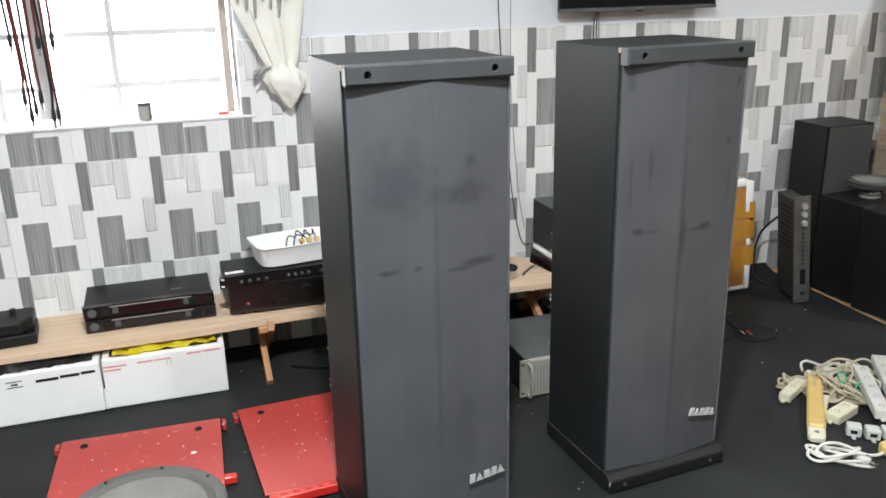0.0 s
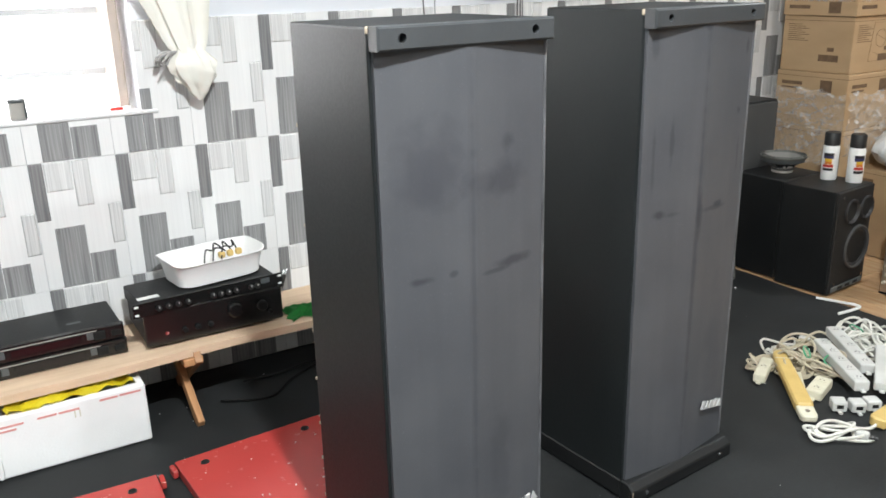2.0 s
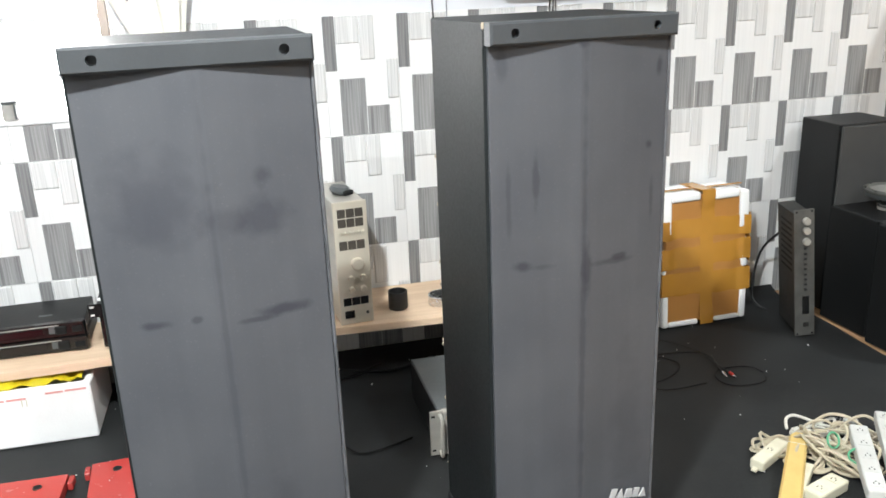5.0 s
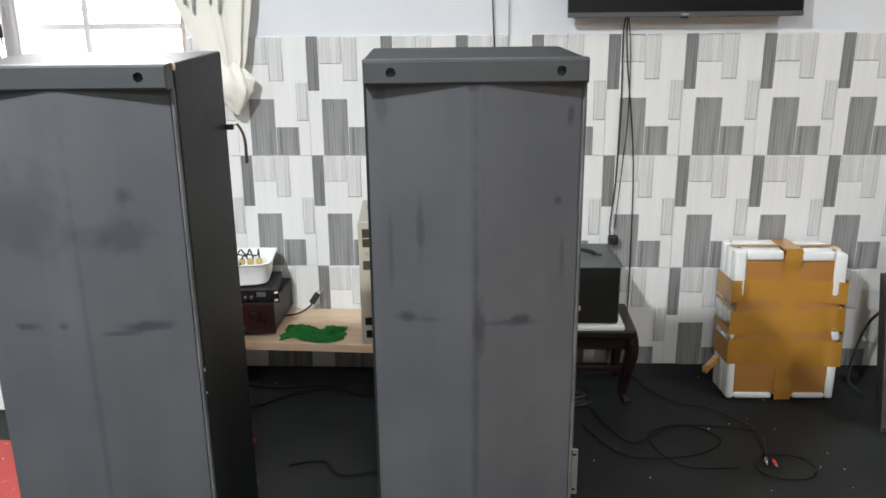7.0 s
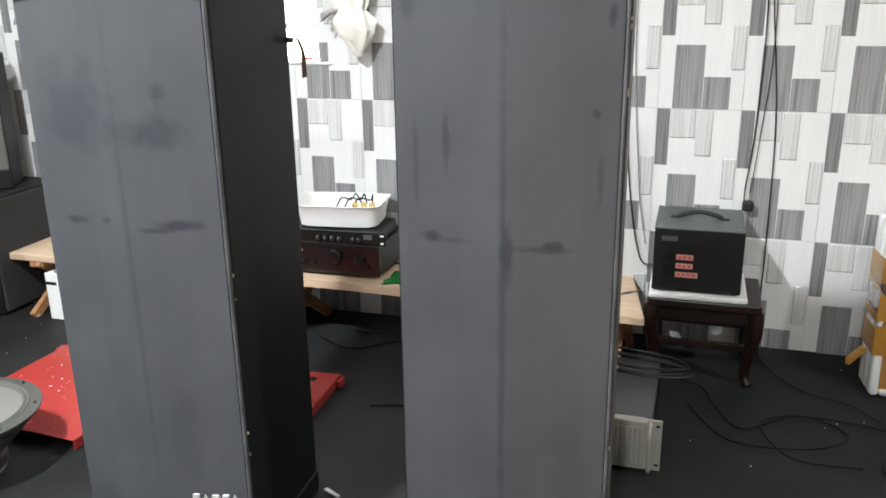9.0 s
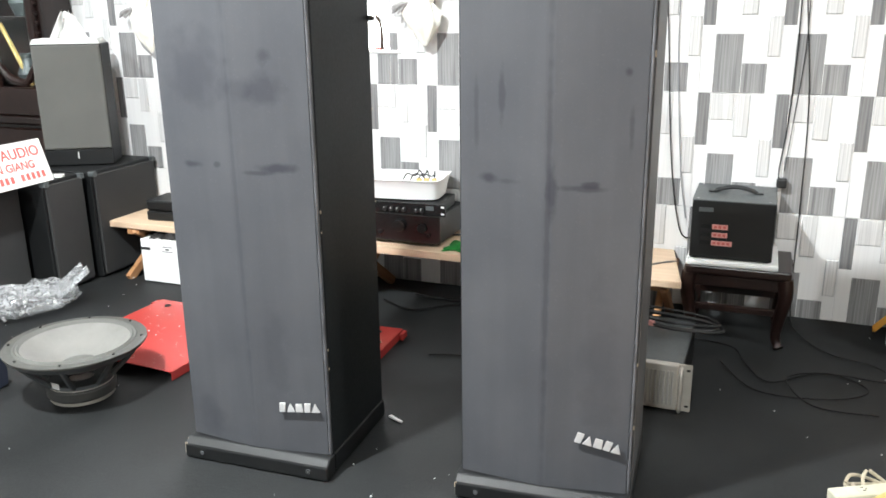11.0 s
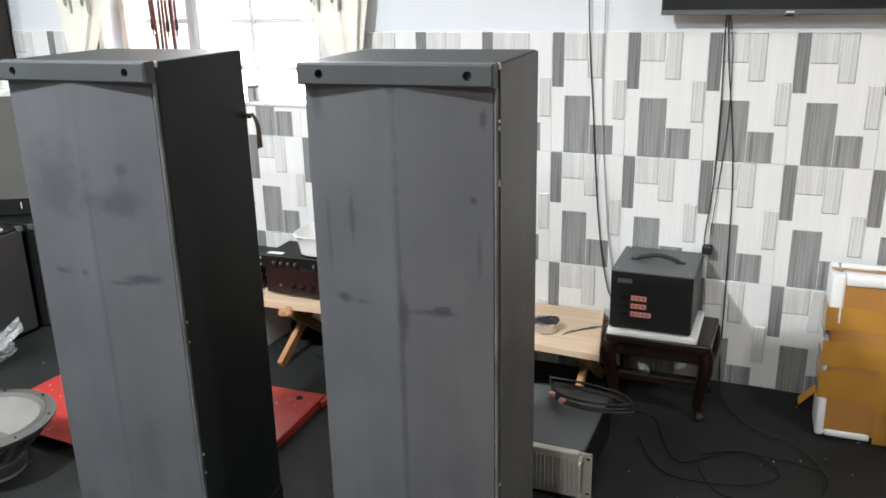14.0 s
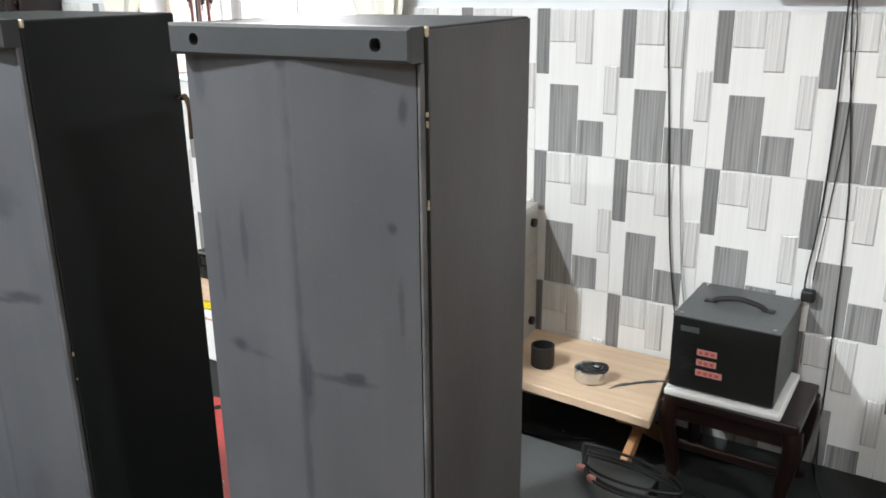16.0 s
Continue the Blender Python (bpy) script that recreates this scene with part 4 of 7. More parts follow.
# ---- big loose woofer on the mat ----
def woofer(m, R, H, label, category="woofer"):
    s = thing("loose_woofer", m, label, category)
    part("rim", lathe([(R * 0.80, H - 0.004), (R * 0.985, H - 0.006), (R, H - 0.002), (R, H + 0.003), (R * 0.97, H + 0.006), (R * 0.86, H + 0.003), (R * 0.80, H + 0.001)], 56, closed=True), surface("rim_grey", (0.075, 0.075, 0.068), (0.055, 0.055, 0.05), 0.55, scale=8), s, "grey gasket rim", True)
    part("surround", lathe([(R * 0.86, H + 0.003), (R * 0.84, H + 0.008), (R * 0.81, H + 0.003), (R * 0.79, H + 0.007), (R * 0.76, H + 0.001)], 56), M_GREYCLOTH, s, "dusty pleated surround", True)
    part("cone", lathe([(R * 0.77, H + 0.001), (R * 0.55, H - 0.035 * R / 0.19), (R * 0.30, H - 0.075 * R / 0.19)], 56), M_CONE, s, "grey paper cone", True)
    part("dust_cap", lathe([(R * 0.32, H - 0.072 * R / 0.19), (R * 0.24, H - 0.058 * R / 0.19), (R * 0.12, H - 0.050 * R / 0.19), (0, H - 0.048 * R / 0.19)], 40), surface("dust_cap", (0.12, 0.118, 0.108), None, 0.8), s, smooth=True)
    part("basket_ring", lathe([(R * 0.97, H - 0.005), (R * 0.90, H - 0.022), (R * 0.84, H - 0.022), (R * 0.88, H - 0.005)], 48, closed=True), M_GREYMET, s, smooth=True)
    part("lower_ring", lathe([(R * 0.46, H * 0.36), (R * 0.46, H * 0.30), (R * 0.20, H * 0.30), (R * 0.20, H * 0.36)], 32, closed=True), M_GREYMET, s, smooth=True)
    for k in range(8):
        a = 2 * math.pi * k / 8 + 0.2
        p = Vector((math.cos(a), math.sin(a), 0))
        arm = tube([p * R * 0.87 + Vector((0, 0, H - 0.018)), p * R * 0.66 + Vector((0, 0, H * 0.60)), p * R * 0.44 + Vector((0, 0, H * 0.34))], 0.008 * R / 0.19, 6, per=3)
        part("spoke", arm, M_GREYMET, s, smooth=True)
        part("bolt", cyl(0.004, H + 0.005, H + 0.009, 8, pose(p.x * R * 0.93, p.y * R * 0.93, 0)), M_BLACK, s)
    part("magnet", lathe([(0, 0.012), (R * 0.47, 0.012), (R * 0.49, 0.016), (R * 0.49, H * 0.24), (R * 0.47, H * 0.27), (0, H * 0.27)], 40), surface("ferrite", (0.055, 0.055, 0.052), None, 0.6, scale=20), s, "dark ferrite magnet", True)
    part("back_plate", cyl(R * 0.46, 0.0, 0.0115, 40, bevel=0.002), M_SILVER, s, "dull steel back plate", True)
    part("front_plate", cyl(R * 0.46, H * 0.272, H * 0.30, 40, bevel=0.002), M_SILVER, s, "dull steel front plate", True)
    ob = part("spec_label", box((-0.022, -R * 0.47 - 0.002, H * 0.34), (0.022, -R * 0.47, H * 0.45), 0.0005), M_PAPER, s, "small white label")
    ob.matrix_local = pose(0, 0, 0, 0, 0, -25)
    return s


woofer(pose(-0.597, -1.300, 0.006, 0, 0, 20), 0.198, 0.165, "big grey paper-cone woofer lying face up on mat")

# ---- black rack amplifier with silver finned front on the floor behind the cabinets ----
ra = thing("rack_amplifier", pose(0.859, -0.828, 0.006, 0, 0, 0), "black rack amplifier with silver grooved front on mat", "amplifier")
part("case", box((-0.215, 0.03, 0.004), (0.215, 0.375, 0.138), 0.003), M_GREYMET, ra, "dull dark grey metal case")
part("side_panel", box((-0.2165, 0.035, 0.006), (-0.2152, 0.37, 0.134)), M_BLACK, ra)
part("side_panel", box((0.2152, 0.035, 0.006), (0.2165, 0.37, 0.134)), M_BLACK, ra)
part("face", box((-0.205, 0.004, 0.004), (0.205, 0.029, 0.140), 0.004, 2), M_SILVER, ra, "silver grooved front")
for k in range(13):
    for sx in (-1, 1):
        x = sx * (0.052 + 0.0115 * k)
        part("groove", box((x - 0.003, 0.0012, 0.02), (x + 0.003, 0.0038, 0.122), 0.0008), M_LIDGREY, ra)
for sx in (-1, 1):
    a, b = sorted((sx * 0.200, sx * 0.241))
    part("rack_ear", box((a, 0.012, 0.002), (b, 0.018, 0.142), 0.001), M_SILVER, ra, "silver rack ear")
    part("handle", tube([(sx * 0.213, 0.012, 0.012), (sx * 0.213, -0.018, 0.016), (sx * 0.213, -0.020, 0.07), (sx * 0.213, -0.018, 0.126), (sx * 0.213, 0.012, 0.130)], 0.0055, 8, per=4), M_SILVER, ra, smooth=True)
    for z in (0.018, 0.126):
        part("screw_slot", box((sx * 0.231 - 0.005, 0.0112, z - 0.003), (sx * 0.231 + 0.005, 0.0119, z + 0.003)), M_HOLE, ra)
part("orange_mark", box((-0.02, 0.10, 0.1382), (0.04, 0.104, 0.1386)), surface("orange_ink", (0.45, 0.10, 0.05), None, 0.6), ra)
rb = random.Random(3)
cb = thing("cable_bundle", pose(0.900, -0.508, 0.1445, 0, 0, -14), "bundle of black power leads lying on rack amplifier", "cable")
for k in range(4):
    o = Vector((rb.uniform(-0.025, 0.025), rb.uniform(-0.02, 0.02), 0.005 * k))
    part("lead", tube([o + Vector(p) for p in ((0.0, 0.02, 0.022), (0.06, -0.05, 0.018), (0.16, -0.045, 0.012), (0.24 + 0.01 * k, 0.02, 0.006), (0.22, 0.07, 0.006), (0.10, 0.06, 0.012), (0.0, 0.02, 0.022))], 0.0036, 6, per=5), M_BLACK_RUBBER, cb, smooth=True)
for k in range(2):
    part("plug", box((0.02 + 0.045 * k, -0.055 - 0.02 * k, 0.02), (0.04 + 0.045 * k, -0.04 - 0.02 * k, 0.035), 0.003), M_LABELPINK, cb, "pinkish plug")

# ---- stool with the transformer on a foam slab ----
st = thing("stool", pose(1.180, -0.150, 0.006, 0, 0, 0), "dark carved wooden stool with curved legs by the wall", "stool")
part("seat", box((-0.165, -0.135, 0.238), (0.165, 0.125, 0.268), 0.006, 2), M_DARKWOOD, st)
for (a, b) in ((-0.135, -0.105), (0.135, -0.105), (-0.135, 0.10), (0.135, 0.10)):
    sx, sy = math.copysign(1, a), math.copysign(1, b)
    lg = tube([(a + sx * 0.012, b + sy * 0.008, 0.238), (a + sx * 0.018, b + sy * 0.012, 0.18), (a + sx * 0.004, b, 0.09), (a, b - sy * 0.01, 0.03), (a + sx * 0.014, b + sy * 0.006, 0.0)], 0.02, 10, per=5, radii=lambda u: 0.026 - 0.014 * u + (0.004 if u > 0.93 else 0))
    part("leg", lg, M_DARKWOOD, st, smooth=True)
for lo, hi in (((-0.135, -0.122, 0.195), (0.135, -0.105, 0.238)), ((-0.135, 0.095, 0.195), (0.135, 0.112, 0.238)), ((-0.145, -0.1, 0.195), (-0.128, 0.09, 0.238)), ((0.128, -0.1, 0.195), (0.145, 0.09, 0.238))):
    part("apron", box(lo, hi, 0.004), M_DARKWOOD, st)
part("stretcher", box((-0.125, -0.105, 0.105), (0.125, -0.09, 0.128), 0.003), M_DARKWOOD, st)
part("stretcher", box((-0.125, 0.085, 0.105), (0.125, 0.10, 0.128), 0.003), M_DARKWOOD, st)
single("foam_slab", box((-0.138, -0.142, 0), (0.145, 0.118, 0.020), 0.007, 2), M_FOAM, pose(1.155, -0.152, 0.2755, 0, 0, 1), "thin white foam slab on the dark stool", "foam slab")
tr = thing("transformer", pose(1.151, -0.150, 0.2965, 0, 0, 0.5), "dark grey metal step-down transformer with handle on stool", "transformer")
part("case", box((-0.126, -0.132, 0.004), (0.126, 0.130, 0.194), 0.003), M_BLACK, tr, "black folded steel case")
part("cover", box((-0.1275, -0.1335, 0.1935), (0.1275, 0.1315, 0.1965), 0.001), M_GREYMET, tr, "grey steel top")
part("side_cover", box((0.1262, -0.130, 0.006), (0.1276, 0.128, 0.193)), M_GREYMET, tr, "grey steel side")
part("handle", tube([(-0.065, 0.0, 0.197), (-0.05, 0.0, 0.207), (0.0, 0.0, 0.216), (0.05, 0.0, 0.207), (0.065, 0.0, 0.197)], 0.007, 8, per=5), M_BLACK_RUBBER, tr, "black carrying handle", True)
for x in (-0.072, 0.072):
    part("handle_mount", box((x - 0.014, -0.010, 0.1966), (x + 0.014, 0.010, 0.2005), 0.002), M_BLACK_RUBBER, tr)
for x in (-0.11, 0.11):
    for y in (-0.115, 0.115):
        part("screw", cyl(0.004, 0.1966, 0.1985, 8, pose(x, y, 0)), M_CHROME, tr)
        part("foot", cyl(0.008, 0, 0.004, 10, pose(x, y, 0)), M_BLACK_RUBBER, tr)
for k in range(3):
    z = 0.110 - 0.027 * k
    part("socket", box((-0.095, -0.1345, z - 0.007), (-0.065, -0.1325, z + 0.007), 0.001), M_HOLE, tr)
    part("label", box((-0.060, -0.1340, z - 0.008), (-0.060 + (0.048, 0.048, 0.064)[k], -0.1322, z + 0.008)), M_LABELPINK, tr, "pink voltage label with unreadable marks")
    for j in range(3 + (k == 2)):
        part("print_bar", box((-0.055 + j * 0.014, -0.1346, z - 0.004), (-0.046 + j * 0.014, -0.1341, z + 0.004)), M_LABELRED, tr)
part("badge", box((-0.105, -0.1338, 0.158), (-0.06, -0.1322, 0.172)), M_GREYMET, tr)

# ---- on the wall ----
tv = thing("television", pose(1.471, -0.028, 1.257, -3, 0, 0), "black flat television with grey lower bezel on wall", "television")
part("back", box((-0.33, -0.028, 0.03), (0.33, 0.010, 0.40), 0.008), M_BLACK, tv)
part("frame", box((-0.367, -0.045, 0.0), (0.367, -0.026, 0.430), 0.003), M_BLACK_GLOSS, tv)
part("screen", box((-0.358, -0.0462, 0.018), (0.358, -0.0448, 0.422)), M_SCREEN, tv, "switched-off glossy screen")
part("lower_bezel", box((-0.367, -0.0485, -0.001), (0.367, -0.0452, 0.014), 0.002), M_GREYMET, tv, "brushed grey lower bezel")
part("badge", box((-0.012, -0.0492, 0.004), (0.012, -0.0484, 0.010)), M_CHROME, tv)
part("sensor", box((-0.012, -0.042, -0.005), (0.012, -0.030, 0.0), 0.001), M_BLACK_GLOSS, tv)
part("wall_mount", box((-0.10, 0.008, 0.10), (0.10, 0.030, 0.30), 0.003), M_BLACK, tv)


def wire(points, r, material, label, name="wall_cable", group=""):
    return single(name, tube(points, r, 6, per=6), material, Matrix(), label, "cable", group, smooth=True)


wire([(0.850, -0.012, 2.84), (0.855, -0.014, 1.9), (0.866, -0.014, 1.305), (0.891, -0.013, 0.943), (0.924, -0.014, 0.554), (0.967, -0.018, 0.319), (1.012, -0.020, 0.29)], 0.0024, M_BLACK_RUBBER, "thin black cable hanging down the tiled wall")
wire([(0.905, -0.012, 2.84), (0.915, -0.013, 1.9), (0.919, -0.013, 1.305), (0.922, -0.013, 0.945), (0.954, -0.014, 0.556), (0.965, -0.016, 0.47), (0.985, -0.018, 0.36)], 0.0020, M_GREYBOX, "thin grey cable hanging beside a black one on wall")
wire([(1.296, -0.030, 1.262), (1.291, -0.016, 1.20), (1.296, -0.014, 0.959), (1.291, -0.014, 0.721), (1.278, -0.018, 0.56), (1.280, -0.03, 0.52)], 0.0024, M_BLACK_RUBBER, "black cable from television to transformer on wall")
wire([(1.300, -0.030, 1.262), (1.307, -0.015, 1.133), (1.347, -0.013, 0.78), (1.356, -0.013, 0.398), (1.361, -0.013, 0.06), (1.393, -0.118, 0.012), (1.482, -0.261, 0.010), (1.607, -0.317, 0.010), (1.692, -0.446, 0.010), (1.703, -0.530, 0.010)], 0.0022, M_BLACK_RUBBER, "thin dark cable down the wall and over the mat")
wire([(1.303, -0.030, 1.262), (1.317, -0.015, 1.15), (1.321, -0.013, 0.95), (1.309, -0.013, 0.75), (1.294, -0.02, 0.55)], 0.0016, M_BLACK_RUBBER, "thin black cable from television on the wall")
pw = thing("mains_plug", pose(1.288, -0.028, 0.492), "black mains plug at the transformer's back", "plug")
part("body", box((-0.015, -0.014, 0.002), (0.018, 0.014, 0.034), 0.006, 2), M_BLACK_RUBBER, pw)
for k, (x, m_) in enumerate(((1.675, M_CHROME), (1.695, M_BRIGHTRED))):
    p = thing("phono_plug", pose(x, -0.625 - 0.01 * k, 0.014, 0, 0, -12 + 10 * k), "phono plug with metal tip lying on black mat", "plug", "phono plugs")
    part("sleeve", cyl(0.0055, 0, 0.022, 10, pose(0, 0, 0, 90)), m_, p)
    part("tip", cyl(0.004, 0.022, 0.036, 10, pose(0, 0, 0, 90)), M_CHROME, p)
    part("tail", tube([(0, 0, 0), (0.004 * (1 - 2 * k), 0.06, -0.002), (0.01 * (1 - 2 * k), 0.14, -0.004)], 0.0025, 6), M_BLACK_RUBBER, p)
wire([(1.042, -0.271, 0.012), (1.185, -0.301, 0.010), (1.231, -0.421, 0.010), (1.304, -0.541, 0.010), (1.443, -0.430, 0.010), (1.602, -0.432, 0.010), (1.69, -0.455, 0.010)], 0.0021, M_CABLE_BLACK, "black cable lying loose over the mat", "floor_cable")
wire([(1.158, -0.438, 0.012), (1.269, -0.613, 0.010), (1.471, -0.604, 0.010), (1.575, -0.510, 0.010), (1.480, -0.425, 0.012), (1.354, -0.497, 0.012), (1.419, -0.662, 0.010), (1.587, -0.670, 0.010)], 0.0021, M_CABLE_BLACK, "looped black cable on the mat", "floor_cable")
wire([(1.72 + 0.085 * math.cos(a), -0.66 + 0.07 * math.sin(a), 0.010 + 0.002 * math.sin(3 * a)) for a in [i * 0.5 for i in range(13)]], 0.0021, M_CABLE_BLACK, "ring of black cable on the mat", "floor_cable")
wire([(-0.090, -0.274, 0.012), (0.057, -0.337, 0.010), (0.187, -0.240, 0.012), (0.390, -0.169, 0.010), (0.608, -0.240, 0.012), (0.791, -0.169, 0.010)], 0.0042, M_CABLE_BLACK, "thick black cable under the bench", "floor_cable")
wire([(0.011, -0.198, 0.02), (0.138, -0.197, 0.014), (0.289, -0.185, 0.02), (0.437, -0.252, 0.014), (0.590, -0.179, 0.012)], 0.0042, M_CABLE_BLACK, "thick black cable under the bench", "floor_cable")
wire([(0.268, -0.697, 0.010), (0.369, -0.671, 0.010), (0.435, -0.745, 0.010), (0.587, -0.702, 0.010)], 0.003, M_CABLE_BLACK, "thin black cable on mat behind the cabinets", "floor_cable")


# curtains gathered and tied in plastic bags
def curtain(x, top, tie, low, half, lean, m_bag, label, seed):
    c = thing("tied_curtain", pose(x, -0.062, 0), label, "curtain", "tied curtains")

    def fall(u, v):
        z = top + (tie - top) * v
        a = 2 * math.pi * u
        w = half * (1 - v) ** 0.8 + 0.042
        fold = 1 + 0.16 * math.sin(9 * a + seed) + 0.07 * math.sin(17 * a)
        return (lean * v + w * fold * math.cos(a) * (1 + 0.1 * noise.noise((z * 6, seed, 0))), 0.034 * fold * math.sin(a) * (0.7 + 0.3 * (1 - v)), z)
    part("cloth", sheet(72, 18, fall), M_CURTAIN, c, "cream cloth falling in folds", True)

    def bag(u, v):
        a = 2 * math.pi * u
        r = (0.044 + 0.024 * math.sin(math.pi * min(v * 1.25, 1)) - 0.05 * max(0, v - 0.55)) * (1 + 0.24 * noise.noise((math.cos(a) * 2, math.sin(a) * 2, v * 5 + seed)) + 0.10 * math.sin(8 * a + 3 * v))
        r *= 1 - 0.8 * max(0, v - 0.85) / 0.15
        z = tie + 0.02 + (low - tie - 0.02) * v
        return (lean + 0.025 * v + r * math.cos(a), 0.046 * r / 0.08 * math.sin(a) * 0.9, z + 0.01 * noise.noise((a, v * 6, seed)))
    part("tied_end", sheet(40, 14, bag), m_bag, c, "cream bundle tied in clear plastic", True)
    knot = bmesh.new()
    for k in range(14):
        a = k * 2.4
        d = Vector((-0.06 - 0.015 * math.cos(a), 0.02 * math.sin(a), 0.045 * math.sin(a * 1.3)))
        tube([(lean - 0.03, -0.01, tie + 0.01), (lean - 0.03 + d.x * 0.6, d.y, tie + d.z * 0.5), (lean - 0.03 + d.x, d.y * 1.4 - 0.01, tie - 0.02 + d.z)], 0.004, 5, knot, 3)
    part("lace_bow", knot, M_LACE, c, "grey lace bow")["kind"] = "stuff"
    lace = bmesh.new()
    for k in range(7):
        xx = -half + 2 * half * k / 6
        tube([(xx, -0.036, top), (xx * 0.95 + 0.004, -0.040, top - 0.05 - 0.02 * (k % 2)), (xx * 0.9, -0.036, top - 0.09 - 0.03 * (k % 3))], 0.010, 6, lace, 3, radii=lambda u: 0.013 * (1 - 0.7 * u))
    part("lace_trim", lace, M_LACE, c, "grey lace trim")["kind"] = "stuff"
    return c


curtain(-0.064, 1.43, 1.10, 0.955, 0.092, 0.055, M_CURTAIN, "cream curtain gathered and tied beside the window", 1.0)
curtain(-1.225, 1.43, 1.09, 0.915, 0.10, -0.05, M_CURTAIN, "cream curtain gathered and tied at the window's other side", 4.0)
# leads with phono plugs hanging in the window
rh = random.Random(12)
for k in range(9):
    x0 = -0.892 + 0.016 * k + rh.uniform(-0.006, 0.006)
    zb = rh.choice((0.955, 0.985, 1.01, 0.94, 1.20)) + rh.uniform(0, 0.02)
    h = thing("hanging_lead", pose(x0, -0.045 - 0.006 * (k % 3), zb), "dark red audio lead with plug hanging in window", "cable", "hanging audio leads")
    top = 2.05 - zb
    part("lead", tube([(-0.03 - 0.004 * k, 0.0, top), (-0.014 + rh.uniform(-0.008, 0.008), 0.004, top * 0.55), (rh.uniform(-0.005, 0.005), 0, 0.15), (0, 0, 0.05)], 0.0052, 6), M_CABLE_RED if k % 3 else M_BLACK_RUBBER, h, smooth=True)
    part("plug", lathe([(0, 0), (0.006, 0.0), (0.008, 0.012), (0.0075, 0.034), (0.003, 0.055), (0, 0.056)], 10), M_BLACK_RUBBER, h, smooth=True)
    part("tip", cyl(0.0045, -0.022, 0.0, 10), M_CHROME, h)
rod = single("hanging_rod", tube([(-1.18, -0.045, 2.05), (-0.2, -0.045, 2.05)], 0.008, 8, per=1), M_GREYMET, Matrix(), "thin steel rod across the window's upper part", "rod")
can = thing("small_can", pose(-0.503, 0.045, SILL + 0.001), "small white tin can with grey lid on the sill", "can")
part("tin", cyl(0.025, 0, 0.050, 20, bevel=0.002), M_LIDGREY, can, smooth=True)
part("lid", cyl(0.0256, 0.050, 0.060, 20, bevel=0.002), M_GREYMET, can, smooth=True)
part("strip", box((0.017, -0.024, 0.004), (0.023, -0.0165, 0.05)), M_GREYMET, can)
single("red_clip", box((-0.02, -0.006, 0), (0.02, 0.006, 0.008), 0.003), M_BRIGHTRED, pose(-0.225, 0.04, SILL + 0.001), "small red clip lying on the window sill", "clip")

# ---- parcel wrapped in foam and tape, leaning on the wall ----
M_TAPE = surface("brown_tape", (0.50, 0.245, 0.040), (0.43, 0.200, 0.032), 0.20, scale=9, fine=30, relief=0.25, spec=0.6)
pk = thing("taped_parcel", pose(1.850, -0.215, 0.008, -4, 0, 1.5), "brown board in white foam edging, bound with amber tape", "parcel")
part("board", box((-0.172, -0.006, 0.010), (0.172, 0.137, 0.503), 0.006, 2), surface("parcel_board", (0.46, 0.215, 0.060), (0.40, 0.18, 0.045), 0.34, scale=5), pk, "brown board")
FRONT_FOAM = [(-0.186, -0.148, 0.36, 0.515), (-0.147, -0.028, 0.482, 0.515), (0.030, 0.138, 0.478, 0.512), (0.139, 0.180, 0.360, 0.505), (0.150, 0.178, 0.262, 0.315), (0.151, 0.177, 0.205, 0.258),
              (-0.184, -0.170, 0.262, 0.305), (-0.184, -0.171, 0.212, 0.240), (-0.186, -0.160, 0.0, 0.130), (-0.159, -0.030, 0.0, 0.022), (0.038, 0.146, 0.0, 0.020), (0.147, 0.176, 0.0, 0.125)]


def foam_piece(x0, x1, z0, z1, y0, y1, seed):
    """A soft-edged foam strip with a slightly uneven outline."""
    bm = box((x0, y0, z0), (x1, y1, z1), 0.009, 3)
    for v in bm.verts:
        v.co.x += 0.004 * noise.noise((v.co.z * 22, seed, 1.0))
        v.co.z += 0.004 * noise.noise((v.co.x * 22, seed, 5.0))
    return bm


for k, (xa, xb, za, zb_) in enumerate(FRONT_FOAM):
    part("foam_strip", foam_piece(xa, xb, za, zb_, -0.014, 0.040, k), M_FOAM, pk, smooth=True)
for k, (ya, yb) in enumerate(((0.046, 0.092), (0.098, 0.142))):
    for j, (xa, xb, za, zb_) in enumerate(((-0.188, -0.165, 0.0, 0.13), (-0.188, -0.165, 0.17, 0.215), (-0.188, -0.165, 0.25, 0.31), (-0.188, -0.160, 0.36, 0.518), (0.160, 0.182, 0.0, 0.14), (0.160, 0.184, 0.2, 0.31), (0.160, 0.184, 0.35, 0.508), (-0.155, -0.02, 0.492, 0.520), (0.02, 0.155, 0.488, 0.514))):
        part("foam_strip", foam_piece(xa, xb, za, zb_, ya, yb, 20 + 9 * k + j), M_FOAM, pk, smooth=True)


def tape(along, c, half, y_edge, seed):
    """A band of tape over the parcel's front, pressed onto the board between the foam edges."""
    def place(u, v):
        t = -0.190 + 0.378 * u if along == "x" else -0.002 + 0.520 * u
        side = c + (v - 0.5) * 2 * (half + 0.007 * noise.noise((u * 7, seed, round(v))))
        lift = max(0.0, (abs(u - 0.5) - 0.36) / 0.14)
        y = -0.0075 + (y_edge + 0.0075) * min(1, lift * 2) - 0.0012 * abs(noise.noise((u * 16, v * 5, seed)))
        return (t, y, side + 0.006 * math.sin(3 * u + seed)) if along == "x" else (side, y, t)
    return sheet(40, 6, place, 0.0006)


